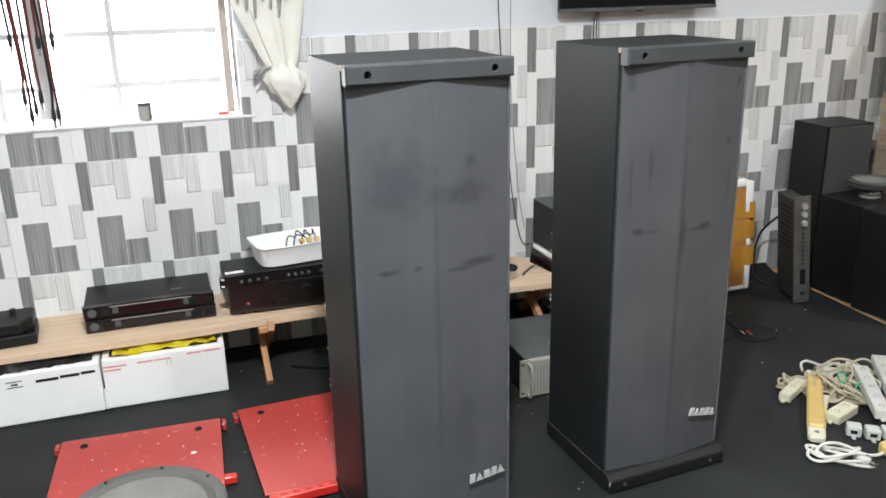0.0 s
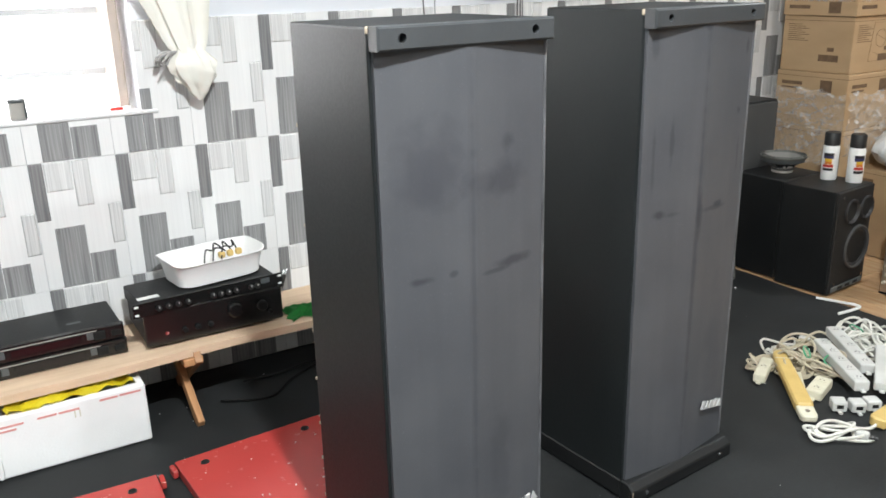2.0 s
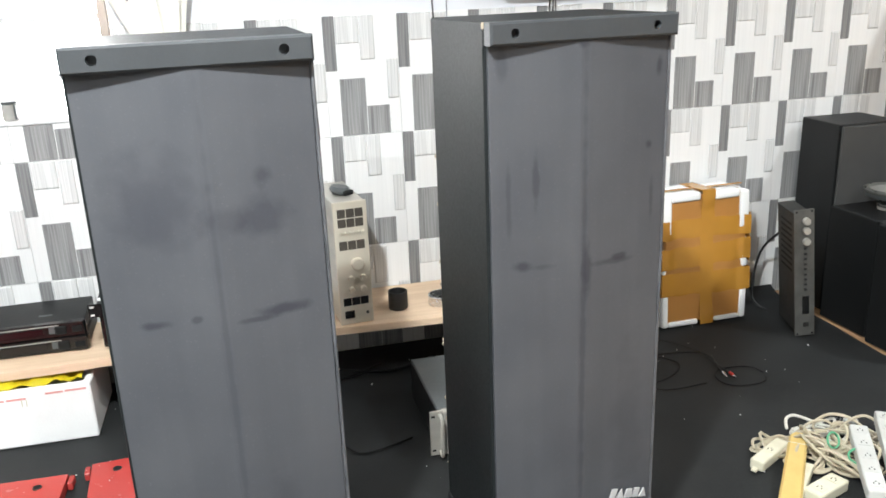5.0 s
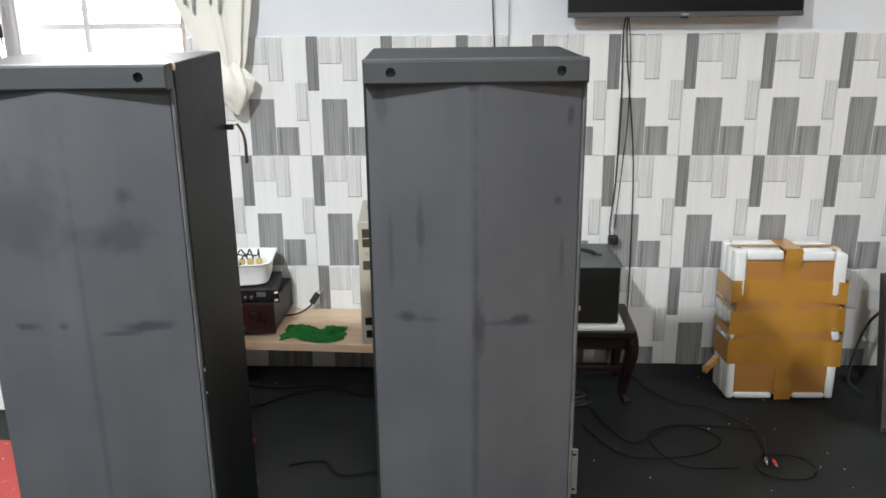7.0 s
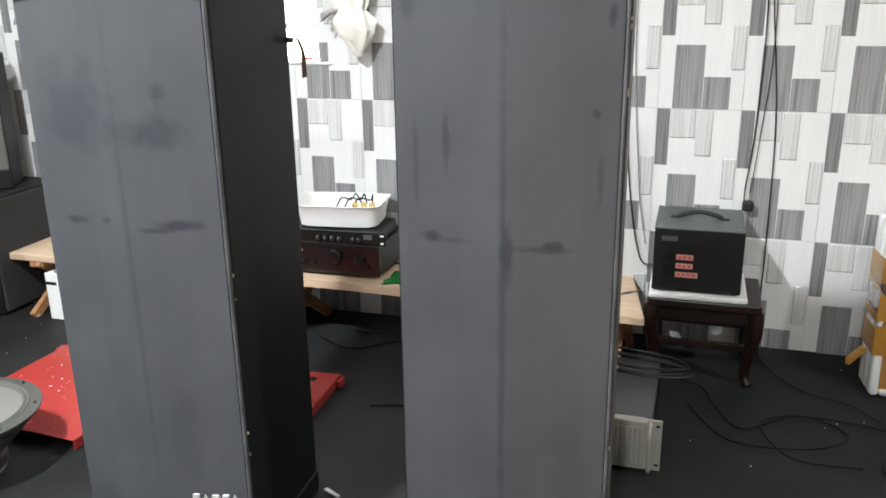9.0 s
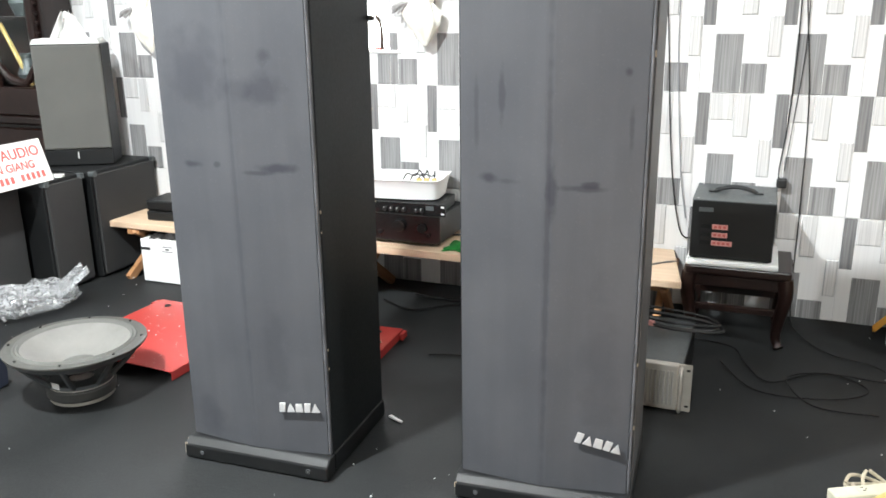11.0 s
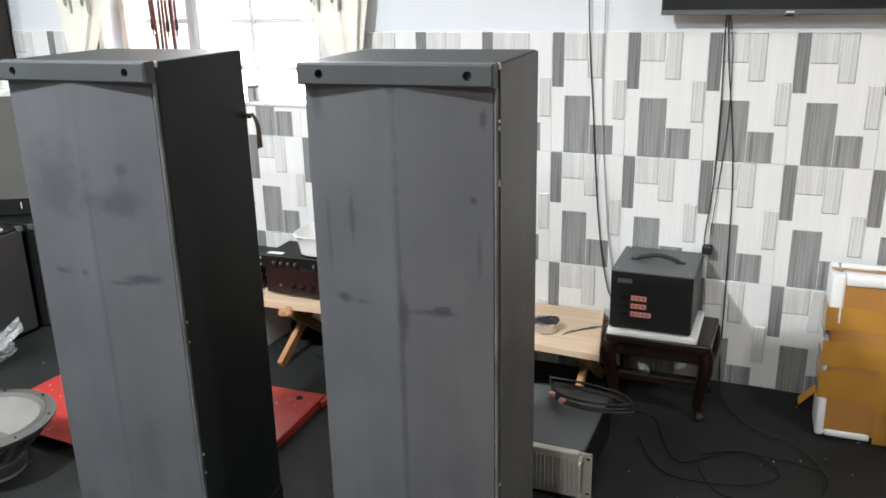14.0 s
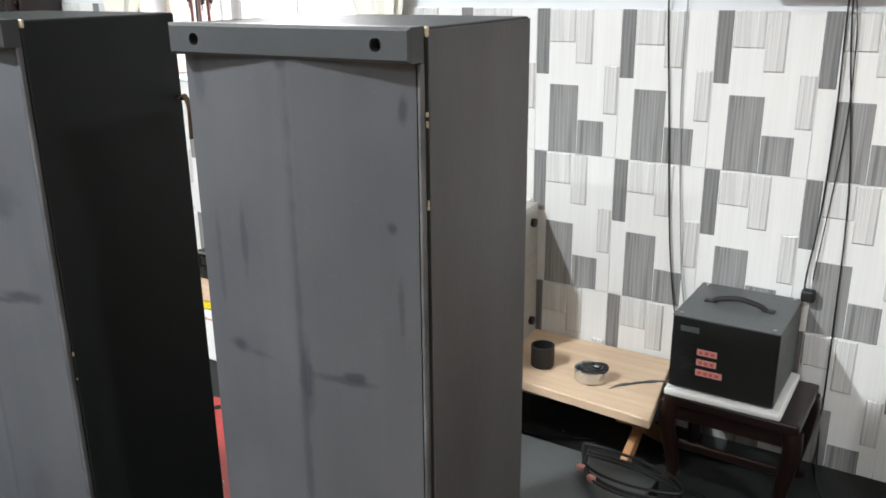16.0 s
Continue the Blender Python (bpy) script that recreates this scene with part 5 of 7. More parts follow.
for args in (("x", 0.375, 0.036, -0.0152, 1.0), ("x", 0.165, 0.044, -0.0156, 2.0), ("z", 0.003, 0.028, -0.0160, 3.0), ("x", 0.275, 0.040, -0.0148, 4.0)):
    part("tape_band", tape(*args), M_TAPE, pk, "shiny amber packing tape", True)
for za, zb_ in ((0.335, 0.415), (0.315, 0.33), (0.125, 0.205), (0.225, 0.25)):
    part("tape_band", box((-0.1905, -0.012, za), (-0.1885, 0.144, zb_), 0.0008), M_TAPE, pk, "shiny amber packing tape")
    part("tape_band", box((0.1848, -0.012, za), (0.1868, 0.144, zb_), 0.0008), M_TAPE, pk, "shiny amber packing tape")
part("tape_band", box((-0.025, -0.012, 0.5165), (0.031, 0.144, 0.5220)), M_TAPE, pk, "shiny amber packing tape")
part("tape_band", box((-0.186, 0.040, 0.5190), (0.180, 0.060, 0.5205)), M_TAPE, pk, "shiny amber packing tape")
part("tape_flap", sheet(8, 4, lambda u, v: (-0.19 - 0.045 * u, 0.06 + 0.05 * v, 0.11 - 0.05 * u + 0.012 * math.sin(7 * v)), 0.001), M_TAPE, pk, "loose tape end")

# ---- equaliser standing on its end ----
eq = thing("equaliser", pose(2.122, -0.452, 0.010, 0, -5.5, -17), "dusty silver rack equaliser standing upright on its end", "equaliser")
part("case", box((-0.030, 0.008, 0.012), (0.030, 0.185, 0.465), 0.002), surface("dusty_steel", (0.034, 0.034, 0.032), (0.020, 0.020, 0.019), 0.6, 0.1, scale=12), eq, "dusty steel case")
for k in range(9):
    part("vent_slot", box((-0.0306, 0.04, 0.24 + 0.022 * k), (-0.0298, 0.15, 0.248 + 0.022 * k)), M_HOLE, eq)
part("rack_face", box((-0.035, 0, 0.0), (0.035, 0.006, 0.483), 0.001), surface("worn_silver", (0.13, 0.128, 0.12), (0.06, 0.059, 0.055), 0.5, 0.3, scale=14), eq, "worn silver front")
for z in (0.44, 0.405, 0.365):
    knob(0.0135, 0.016, pose(0.006, 0, z, 90), eq, M_SILVER)
for k in range(9):
    part("slider", box((-0.002, -0.006, 0.335 - 0.0195 * k), (0.008, 0, 0.342 - 0.0195 * k), 0.001), M_BLACK_RUBBER, eq)
part("meter_window", box((-0.008, -0.001, 0.085), (0.016, 0.001, 0.155)), M_BLACK_GLOSS, eq)
part("power_switch", box((-0.006, -0.003, 0.035), (0.014, 0, 0.052), 0.001), M_BLACK_RUBBER, eq)
for x in (-0.026, 0.026):
    for z in (0.008, 0.475):
        part("rack_hole", cyl(0.004, 0, 0.0006, 8, pose(x, -0.0001, z, 90)), M_HOLE, eq)
wire([(2.162, -0.238, 0.36), (2.159, -0.10, 0.22), (2.098, -0.154, 0.06), (2.137, -0.204, 0.012)], 0.005, M_BLACK_RUBBER, "black mains lead behind the equaliser", "power_lead")


# ---- speakers on the right ----
M_RING = surface("dark_ring", (0.040, 0.040, 0.041), None, 0.35, relief=0)
M_DRIVER = surface("driver_cone", (0.030, 0.030, 0.031), (0.022, 0.022, 0.023), 0.42, scale=9)

def driver(parent, m, r, label, rim=None):
    d = part("driver", lathe([(r * 0.885, 0.001), (r * 0.83, 0.004), (r * 0.76, 0.001), (r * 0.73, -0.006), (r * 0.34, -0.020), (r * 0.32, -0.016), (r * 0.2, -0.008), (0, -0.005)], 36), M_DRIVER, parent, label, True)
    d.matrix_local = m
    e = part("driver_ring", lathe([(r, -0.002), (r, 0.006), (r * 0.95, 0.008), (r * 0.88, 0.004), (r * 0.88, -0.002)], 36, closed=True), rim or M_RING, parent, "", True)
    e.matrix_local = m
    return d


tall = thing("tall_speaker", pose(2.470, -0.265, 0.004), "tall black speaker with dark grey grille by the wall", "speaker")
part("body", box((-0.131, 0.012, 0), (0.131, 0.222, 0.735), 0.003), M_BLACK, tall)
part("grille", box((-0.123, 0, 0.25), (0.123, 0.0115, 0.728), 0.004), surface("dark_grille", (0.052, 0.052, 0.05), (0.04, 0.04, 0.04), 0.9, fine=300, relief=0.4), tall, "dark grey cloth grille")
part("baffle", box((-0.125, 0.006, 0.01), (0.125, 0.0118, 0.245), 0.001), M_GREYMET, tall)
driver(tall, pose(-0.03, 0.004, 0.12, 90), 0.055, "lower driver")


def bookshelf(m, label, grille):
    s = thing("bookshelf_speaker", m, label, "speaker", "bookshelf speakers")
    part("body", box((-0.14, 0.012, 0.006), (0.14, 0.245, 0.445), 0.003), M_BLACK, s, "black grained box")
    part("baffle", box((-0.137, 0, 0.008), (0.137, 0.0115, 0.443), 0.003), M_BLACK_RUBBER, s)
    driver(s, pose(0.045, -0.001, 0.185, 90), 0.095, "large driver with silver-grey ring", surface("ring_grey", (0.105, 0.105, 0.105), None, 0.4, 0.3))
    driver(s, pose(-0.025, -0.001, 0.350, 90), 0.052, "upper driver")
    driver(s, pose(0.090, -0.001, 0.350, 90), 0.050, "upper driver")
    for x, z in ((-0.105, 0.42), (-0.105, 0.05), (0.11, 0.05), (0.12, 0.25)):
        part("screw", cyl(0.006, 0, 0.004, 10, pose(x, -0.001, z, 90)), M_CHROME, s)
    part("lower_bar", box((-0.125, -0.008, 0.016), (0.115, -0.001, 0.040), 0.004), M_GREYMET, s, "grey port bar")
    for x in (-0.06, 0.0, 0.06):
        part("port", box((x - 0.018, -0.0088, 0.022), (x + 0.018, -0.0079, 0.034)), M_HOLE, s)
    for x in (-0.11, 0.11):
        for y in (0.04, 0.21):
            part("foot", cyl(0.01, 0, 0.006, 8, pose(x, y, 0)), M_BLACK_RUBBER, s)
    return s


bookshelf(pose(2.450, -0.790, 0.001, 0, 0, 5), "black bookshelf speaker with three drivers on laminate", False)
bookshelf(pose(2.451, -0.538, 0.001, 0, 0, 2), "black bookshelf speaker behind its twin on laminate", False)
woofer(pose(2.460, -0.417, 0.4472), 0.098, 0.072, "small loose speaker driver lying on bookshelf speaker", "speaker driver")
for k, (x, y, a) in enumerate(((2.494, -0.622, 20), (2.529, -0.717, 60))):
    c = thing("spray_can", pose(x, y, 0.4475, 0, 0, a), "white spray paint can with black cap on speaker", "spray can", "spray cans")
    part("can_body", lathe([(0, 0), (0.031, 0), (0.0325, 0.003), (0.0325, 0.138), (0.030, 0.146), (0, 0.147)], 28), M_PAPER, c, smooth=True)
    part("cap", lathe([(0.0295, 0.146), (0.0315, 0.148), (0.0310, 0.198), (0.028, 0.202), (0, 0.202)], 28), M_BLACK_RUBBER, c, "matt black cap", True)
    for j, (c0, col) in enumerate((((0.04), (0.01, 0.01, 0.012)), ((0.055), (0.50, 0.03, 0.02)), ((0.068), (0.65, 0.20, 0.02)), ((0.080), (0.70, 0.42, 0.03)), ((0.092), (0.03, 0.03, 0.10)), ((0.104), (0.01, 0.01, 0.012)))):
        band = lathe([(0.0328, c0), (0.0328, c0 + 0.012)], 28)
        gone = [f for f in band.faces if f.calc_center_median().x > -0.0285 + 0.001 * abs(j - 2.5)]
        bmesh.ops.delete(band, geom=gone, context="FACES")
        part("print_band", band, surface("can_print", col, None, 0.5, relief=0), c)
    part("print_line", box((0.010, -0.0328, 0.02), (0.013, -0.0308, 0.13)), M_INK, c)

# amplifier with wooden sleeve, standing on its side
a2 = thing("silver_amplifier", pose(2.530, -0.964, 0.002, 0, 0, 2), "vintage silver-fronted amplifier standing on its side on laminate", "amplifier")
part("case", box((0.012, -0.066, 0.012), (0.335, 0.062, 0.405), 0.003), M_BLACK, a2, "black perforated case")
part("face", box((0, -0.072, 0.010), (0.011, 0.068, 0.408), 0.002), surface("satin_champagne", (0.58, 0.51, 0.43), (0.50, 0.44, 0.37), 0.3, 0.9, scale=3, stretch=(1, 1, 12)), a2, "brushed silver front")
part("face_edge", box((-0.001, -0.0755, 0.010), (0.013, -0.0725, 0.408), 0.001), M_LIDGREY, a2)
part("wood_side", box((-0.004, -0.076, 0.409), (0.345, 0.072, 0.432), 0.003), M_VENEER, a2, "reddish wooden side panel")
for y in (-0.03, 0.03):
    part("panel_screw", cyl(0.006, 0.432, 0.434, 10, pose(0.12 + y, y, 0)), M_HOLE, a2)
part("base_side", box((0.0, -0.076, 0.0), (0.345, 0.072, 0.009), 0.003), M_BLACK, a2)
SIDE = pose(0, 0, 0, 0, -90, 0)
for z, y, r in ((0.37, -0.02, 0.022), (0.255, -0.01, 0.026), (0.185, -0.02, 0.019), (0.12, -0.02, 0.017), (0.04, -0.01, 0.017)):
    knob(r * 0.78, 0.024, pose(0, y, z) @ SIDE, a2, M_CHAMPAGNE, "satin silver knob")
for k in range(9):
    z = 0.36 - 0.038 * k
    knob(0.008, 0.020, pose(0, 0.042 if k % 2 else 0.048, z) @ SIDE, a2, M_CHAMPAGNE, "small satin silver switch", "switch")
# chrome rivets over the case
for k in range(14):
    rr = random.Random(k)
    part("small_disc", cyl(0.003, 0, 0.002, 8, pose(rr.uniform(0.04, 0.3), -0.0665, rr.uniform(0.05, 0.38), 90)), M_CHROME, a2)
for x, z in ((0.05, 0.06), (0.05, 0.35), (0.29, 0.06), (0.29, 0.37)):
    part("foot", cyl(0.014, 0, 0.012, 14, pose(x, -0.066, z, 90)), M_BLACK_RUBBER, a2)
pot = thing("plastic_tube", pose(2.478, -1.042, 0.002), "short black plastic tube standing on laminate", "plastic tube")
part("tube_wall", lathe([(0.026, 0), (0.028, 0.002), (0.028, 0.058), (0.024, 0.058), (0.022, 0.01), (0, 0.01)], 24), M_BLACK_RUBBER, pot, smooth=True)
wire([(2.772, -1.065, 0.03), (2.691, -1.103, 0.008), (2.633, -1.061, 0.006), (2.670, -1.142, 0.007), (2.750, -1.164, 0.008), (2.712, -1.093, 0.01)], 0.005, M_BLACK_RUBBER, "short black lead lying on laminate", "power_lead")
single("yellow_stopper", cyl(0.007, 0, 0.012, 12, pose(0, 0, 0), bevel=0.002), M_YELLOW, pose(2.570, -1.139, 0.001), "small yellow plastic stopper lying on laminate", "stopper")
single("brass_fitting", cyl(0.005, 0, 0.022, 10, pose(0, 0, 0.005, 90, 0, 50)), M_VENEER, pose(2.531, -1.108, 0.001), "small brass fitting lying on laminate", "fitting")

# grey toolbox-like case with lighter lid
gc = thing("grey_case", pose(2.957, -1.095, 0.001, 0, 0, -38), "grey plastic case with silver-grey sloping lid", "case")
part("body", box((-0.085, -0.075, 0), (0.085, 0.075, 0.20), 0.006, 2), M_GREYBOX, gc)
part("lid", prism([(-0.085, 0.0), (0.08, 0.0), (0.08, 0.11), (0.03, 0.115), (-0.085, 0.03)], -0.092, 0.092, pose(0, 0, 0.202) @ Matrix(((0, 0, 1, 0), (1, 0, 0, 0), (0, 1, 0, 0), (0, 0, 0, 1))), bevel=0.005), M_LIDGREY, gc, "silver-grey sloping lid")
part("latch", box((-0.012, -0.040, 0.285), (0.014, -0.022, 0.300), 0.002), M_SILVER, gc)

# sliver of white plastic at the foot of a cabinet
single("plastic_sliver", prism([(0, 0), (0.05, -0.012), (0.052, -0.006), (0.004, 0.010)], 0.0, 0.006, bevel=0.001), M_PAPER, pose(0.322, -1.125, 0.006, 0, 0, -10), "thin white plastic sliver at cabinet foot", "scrap")
# bent white strip on the mat edge
single("white_strip", tube([(2.255, -0.793, 0.010), (2.293, -0.883, 0.010), (2.311, -0.938, 0.011), (2.291, -0.957, 0.010), (2.176, -0.949, 0.010)], 0.006, 6, per=4), M_PAPER, Matrix(), "bent white plastic strip lying across mat edge", "strip", smooth=True)

# ---- cartons ----
def carton(lo, hi, m, label, stripe):
    """A cardboard box; stripe: printed bars on its front and left faces at heights above its base."""
    s = thing("carton", m, label, "carton", "cardboard cartons")
    part("box_body", box(lo, hi, 0.004, 2), M_CARD, s)
    x0, y0, z0 = lo
    x1, y1, z1 = hi
    for z, h, spans in stripe:
        for a, b in spans:
            part("print_bar", box((x0 + a, y0 - 0.0008, z0 + z), (x0 + b, y0, z0 + z + h)), M_INK, s)
            part("print_bar", box((x0 - 0.0008, y1 - b, z0 + z), (x0, y1 - a, z0 + z + h)), M_INK, s)
    part("flap_seam", box((x0 - 0.001, y0 - 0.001, z1 - 0.022), (x1 + 0.001, y1 + 0.001, z1 - 0.020)), M_INK, s)
    return s


CX0, CX1, CY0, CY1 = 2.79, 3.225, -0.47, -0.095
STRIPE = [(0.165, 0.055, ((0.235, 0.295),)), (0.19, 0.016, ((0.03, 0.14),)), (0.172, 0.008, ((0.03, 0.12),))]
TEXT = [(0.21 - 0.009 * k, 0.003, ((0.03, 0.10 + 0.02 * (k % 3)),)) for k in range(9)] + [(0.05, 0.03, ((0.20, 0.30),)), (0.095, 0.018, ((0.24, 0.275),))]
carton((CX0, CY0, 0), (CX1, CY1, 0.338), pose(0, 0, 0.001), "brown cardboard carton at the foot of a stack", [])
carton((CX0, CY0, 0), (CX1, CY1, 0.253), pose(0, 0, 0.340), "brown cardboard carton wrapped in clear film", [])
carton((CX0, CY0, 0), (CX1, CY1, 0.252), pose(0.0, 0.0, 0.594), "brown cardboard carton with dark print strip in stack", STRIPE)
big = carton((CX0 + 0.012, CY0 + 0.012, 0), (CX1 - 0.004, CY1, 0.251), pose(0, 0, 0.847), "brown cardboard carton with faint text and line drawing", TEXT)
for pts in (((0.14, 0.05), (0.30, 0.05), (0.28, 0.22), (0.16, 0.22), (0.14, 0.05)), ((0.18, 0.17), (0.26, 0.14)), ((0.17, 0.09), (0.27, 0.06))):
    part("line_drawing", tube([(CX0 + x, CY0 + 0.0118, z) for x, z in pts], 0.0010, 4, per=1), M_INK, big)
part("line_drawing", lathe([(0.038, 0), (0.040, 0), (0.040, 0.0008), (0.038, 0.0008)], 28, pose(CX0 + 0.22, CY0 + 0.012, 0.15, 90), closed=True), M_INK, big)
carton((CX0, CY0, 0), (CX1, CY1, 0.252), pose(0, 0, 1.099), "brown cardboard carton with dark print strip, stack top", [(0.012, 0.05, ((0.235, 0.295),)), (0.03, 0.016, ((0.03, 0.14),))])
carton((2.945, -0.70, 0), (3.375, -0.425, 0.41), pose(0, 0, 0.001), "brown cardboard carton standing in front of the stack", [(0.335, 0.05, ((0.20, 0.25),)), (0.35, 0.014, ((0.03, 0.13),))])


def film(w, h, amp, seed):
    return lambda u, v: ((u - 0.5) * w, -amp * abs(noise.noise((u * 6, v * 5, seed))) - 0.4 * amp * noise.noise((u * 15, v * 12, seed)), (v - 0.5) * h + 0.03 * noise.noise((u * 4, 2, seed)) * (v > 0.9))


f1 = single("clear_film", sheet(40, 26, film(0.42, 0.28, 0.035, 3)), M_CLEARFILM, pose(2.982, -0.494, 0.625), "crumpled clear plastic film round the cartons", "plastic film", "plastic film", smooth=True)
f2 = single("clear_film", sheet(40, 26, film(0.38, 0.34, 0.035, 6)), M_CLEARFILM, pose(2.773, -0.290, 0.60, 0, 0, -90), "crumpled clear plastic film over the cartons' side", "plastic film", "plastic film", smooth=True)


single("clear_film", sheet(44, 20, film(0.44, 0.20, 0.03, 11)), M_CLEARFILM, pose((CX0 + CX1) / 2, CY0 - 0.012, 1.262), "crumpled clear plastic film draped down the top carton", "plastic film", "plastic film", smooth=True)
single("clear_film", sheet(36, 20, film(0.36, 0.20, 0.03, 14)), M_CLEARFILM, pose(CX0 - 0.012, (CY0 + CY1) / 2, 1.262, 0, 0, -90), "crumpled clear plastic film on the top carton's side", "plastic film", "plastic film", smooth=True)


def lump(w, d, h, seed, rough=0.22):
    def place(u, v):
        a, b = 2 * math.pi * u, math.pi * (0.5 - v)
        n = 1 + rough * noise.noise((2.2 * math.cos(a), 2.2 * math.sin(a), v * 4 + seed)) + rough * 0.6 * noise.noise((6 * math.cos(a), 6 * math.sin(a), v * 9 + seed))
        return (w / 2 * math.cos(a) * math.cos(b) ** 0.7 * n, d / 2 * math.sin(a) * math.cos(b) ** 0.7 * n, h / 2 * (1 + math.sin(b)) * (1 if v > 0.5 else n))
    return place


bag = thing("plastic_bag", pose(3.102, -0.624, 0.412, 0, 0, -8), "full white plastic carrier bag on a carton", "plastic bag")
def pulled_bag(u, v):
    """A filled bag: creases run from the belly up to the knotted handles."""
    x, y, z = lump(0.44, 0.26, 0.25, 2.0, 0.12)(u, v)
    a = 2 * math.pi * u
    up = max(0, z / 0.25 - 0.35)
    pleat = 1 - 0.10 * abs(noise.noise((3.5 * math.cos(a) + 4, 3.5 * math.sin(a), z * 5))) - 0.06 * abs(noise.noise((9 * math.cos(a), 9 * math.sin(a), z * 9)))
    return (x * pleat * (1 - 0.35 * up) + 0.10 * up, y * pleat * (1 - 0.3 * up), z * (1 + 0.18 * up) * (0.93 + 0.07 * pleat))


part("bag_body", sheet(56, 30, pulled_bag), M_BAGWHITE, bag, "crumpled translucent white film", True)
part("bag_handle", tube([(0.06, -0.02, 0.20), (0.13, -0.03, 0.265), (0.20, -0.02, 0.24), (0.225, 0.0, 0.17)], 0.02, 8, per=5, radii=lambda u: 0.024 - 0.008 * math.sin(math.pi * u)), M_BAGWHITE, bag, smooth=True)
part("bag_handle", tube([(-0.02, 0.03, 0.21), (0.04, 0.02, 0.27), (0.11, 0.02, 0.255), (0.13, 0.02, 0.20)], 0.02, 8, per=5, radii=lambda u: 0.022 - 0.008 * math.sin(math.pi * u)), M_BAGWHITE, bag, smooth=True)
part("bag_contents", sheet(24, 14, lump(0.30, 0.18, 0.18, 5.0, 0.12)), M_GREYBOX, bag, smooth=True)
part("red_object", box((0.165, -0.06, 0.17), (0.195, -0.03, 0.22), 0.006), M_LABELRED, bag)
top_film = single("film_bundle", sheet(56, 26, lump(0.52, 0.42, 0.16, 9.0, 0.2)), M_BAGWHITE, pose(3.083, -0.24, 1.352), "white plastic wrapping piled on the cartons", "plastic film", smooth=True)


# ---- clothes and clutter in the far corner ----
def garment(w, top, low, seed, folds=5):
    def place(u, v):
        z = top + (low - top) * v
        x = (u - 0.5) * w * (0.75 + 0.35 * v + 0.1 * noise.noise((v * 3, seed, 0)))
        return (x, -0.05 - 0.035 * math.sin(folds * math.pi * u + seed + v) - 0.03 * noise.noise((u * 4, v * 4, seed)), z + 0.03 * math.sin(4 * u + seed) * v)
    return sheet(30, 24, place, 0.006)


for w_, tp, lw, xx, yy, mt, lb, sd in ((0.18, 1.62, 0.74, 3.70, -0.16, surface("greyish_shirt", (0.24, 0.235, 0.22), (0.17, 0.165, 0.155), 0.9, scale=9), "thin grey shirt hanging from a wall hook", 1.0), (0.20, 1.60, 0.98, 3.84, -0.20, M_LIDGREY, "off-white shirt hanging from a wall hook", 2.0), (0.28, 1.60, 0.76, 4.03, -0.12, M_NAVY, "navy blue trousers hanging from a wall hook", 3.0), (0.26, 1.45, 0.68, 4.08, -0.04, M_GREYBOX, "grey shirt hanging behind navy trousers", 5.0)):
    g = thing("hanging_garment", pose(xx, yy, 0), lb, "garment", "hanging clothes")
    part("cloth", garment(w_, tp, lw, sd), mt, g, smooth=True)
    part("hook", tube([(0, -0.05, tp - 0.03), (0, -0.04, tp + 0.05), (0, -yy - 0.01, tp + 0.06)], 0.004, 6, per=3), M_GREYMET, g)
tb = thing("low_rack", pose(4.045, -0.534, 0.001), "low black rack crowded with audio parts", "rack")
part("top_board", box((-0.55, -0.30, 0.44), (0.75, 0.36, 0.46), 0.003), M_BLACK, tb)
part("shelf_board", box((-0.53, -0.28, 0.10), (0.73, 0.34, 0.12), 0.003), M_BLACK, tb)
for x in (-0.53, 0.70):
    for y in (-0.28, 0.31):
        part("post", box((x, y, 0), (x + 0.03, y + 0.03, 0.44), 0.002), M_BLACK, tb)
part("back_panel", box((-0.53, 0.342, 0.0), (0.73, 0.352, 0.44)), M_BLACK, tb)
dk = thing("black_deck", pose(3.829, -0.678, 0.122), "black deck with silver end and knob on low rack", "deck")
part("case", box((-0.24, -0.14, 0.0), (0.24, 0.20, 0.215), 0.004), M_BLACK, dk)
part("end_plate", box((-0.246, -0.13, 0.02), (-0.241, 0.18, 0.20), 0.001), M_SILVER, dk, "silver end plate")
knob(0.028, 0.03, pose(-0.246, 0.04, 0.15) @ SIDE, dk, M_BLACK_RUBBER, "black knob")
wt = thing("white_tin", pose(3.707, -0.624, 0.4615), "open pale metal box with parts on low rack", "box")
part("shell", box((-0.12, -0.07, 0), (0.14, 0.08, 0.06), 0.004), M_LIDGREY, wt)
part("front_plate", box((-0.12, -0.074, 0.004), (0.14, -0.0705, 0.056), 0.001), M_WHITEPL, wt)
part("switch", box((-0.08, -0.077, 0.02), (-0.05, -0.0742, 0.04), 0.001), M_BLACK, wt)
rr_ = thing("red_grinder", pose(3.924, -0.500, 0.4615), "red and black power tool lying on low rack", "power tool")
part("body", tube([(-0.12, 0, 0.04), (0.0, 0, 0.045), (0.16, 0, 0.05)], 0.035, 12, per=4), M_BRIGHTRED, rr_, smooth=True)
part("head", tube([(-0.12, 0, 0.04), (-0.17, 0, 0.06), (-0.20, 0, 0.10)], 0.03, 12, per=4), M_BLACK_RUBBER, rr_, smooth=True)
part("guard", lathe([(0.06, 0), (0.075, 0.005), (0.075, 0.025), (0.06, 0.03)], 24, pose(-0.20, 0, 0.11, 60, 20, 0), closed=True), M_BRIGHTRED, rr_, smooth=True)
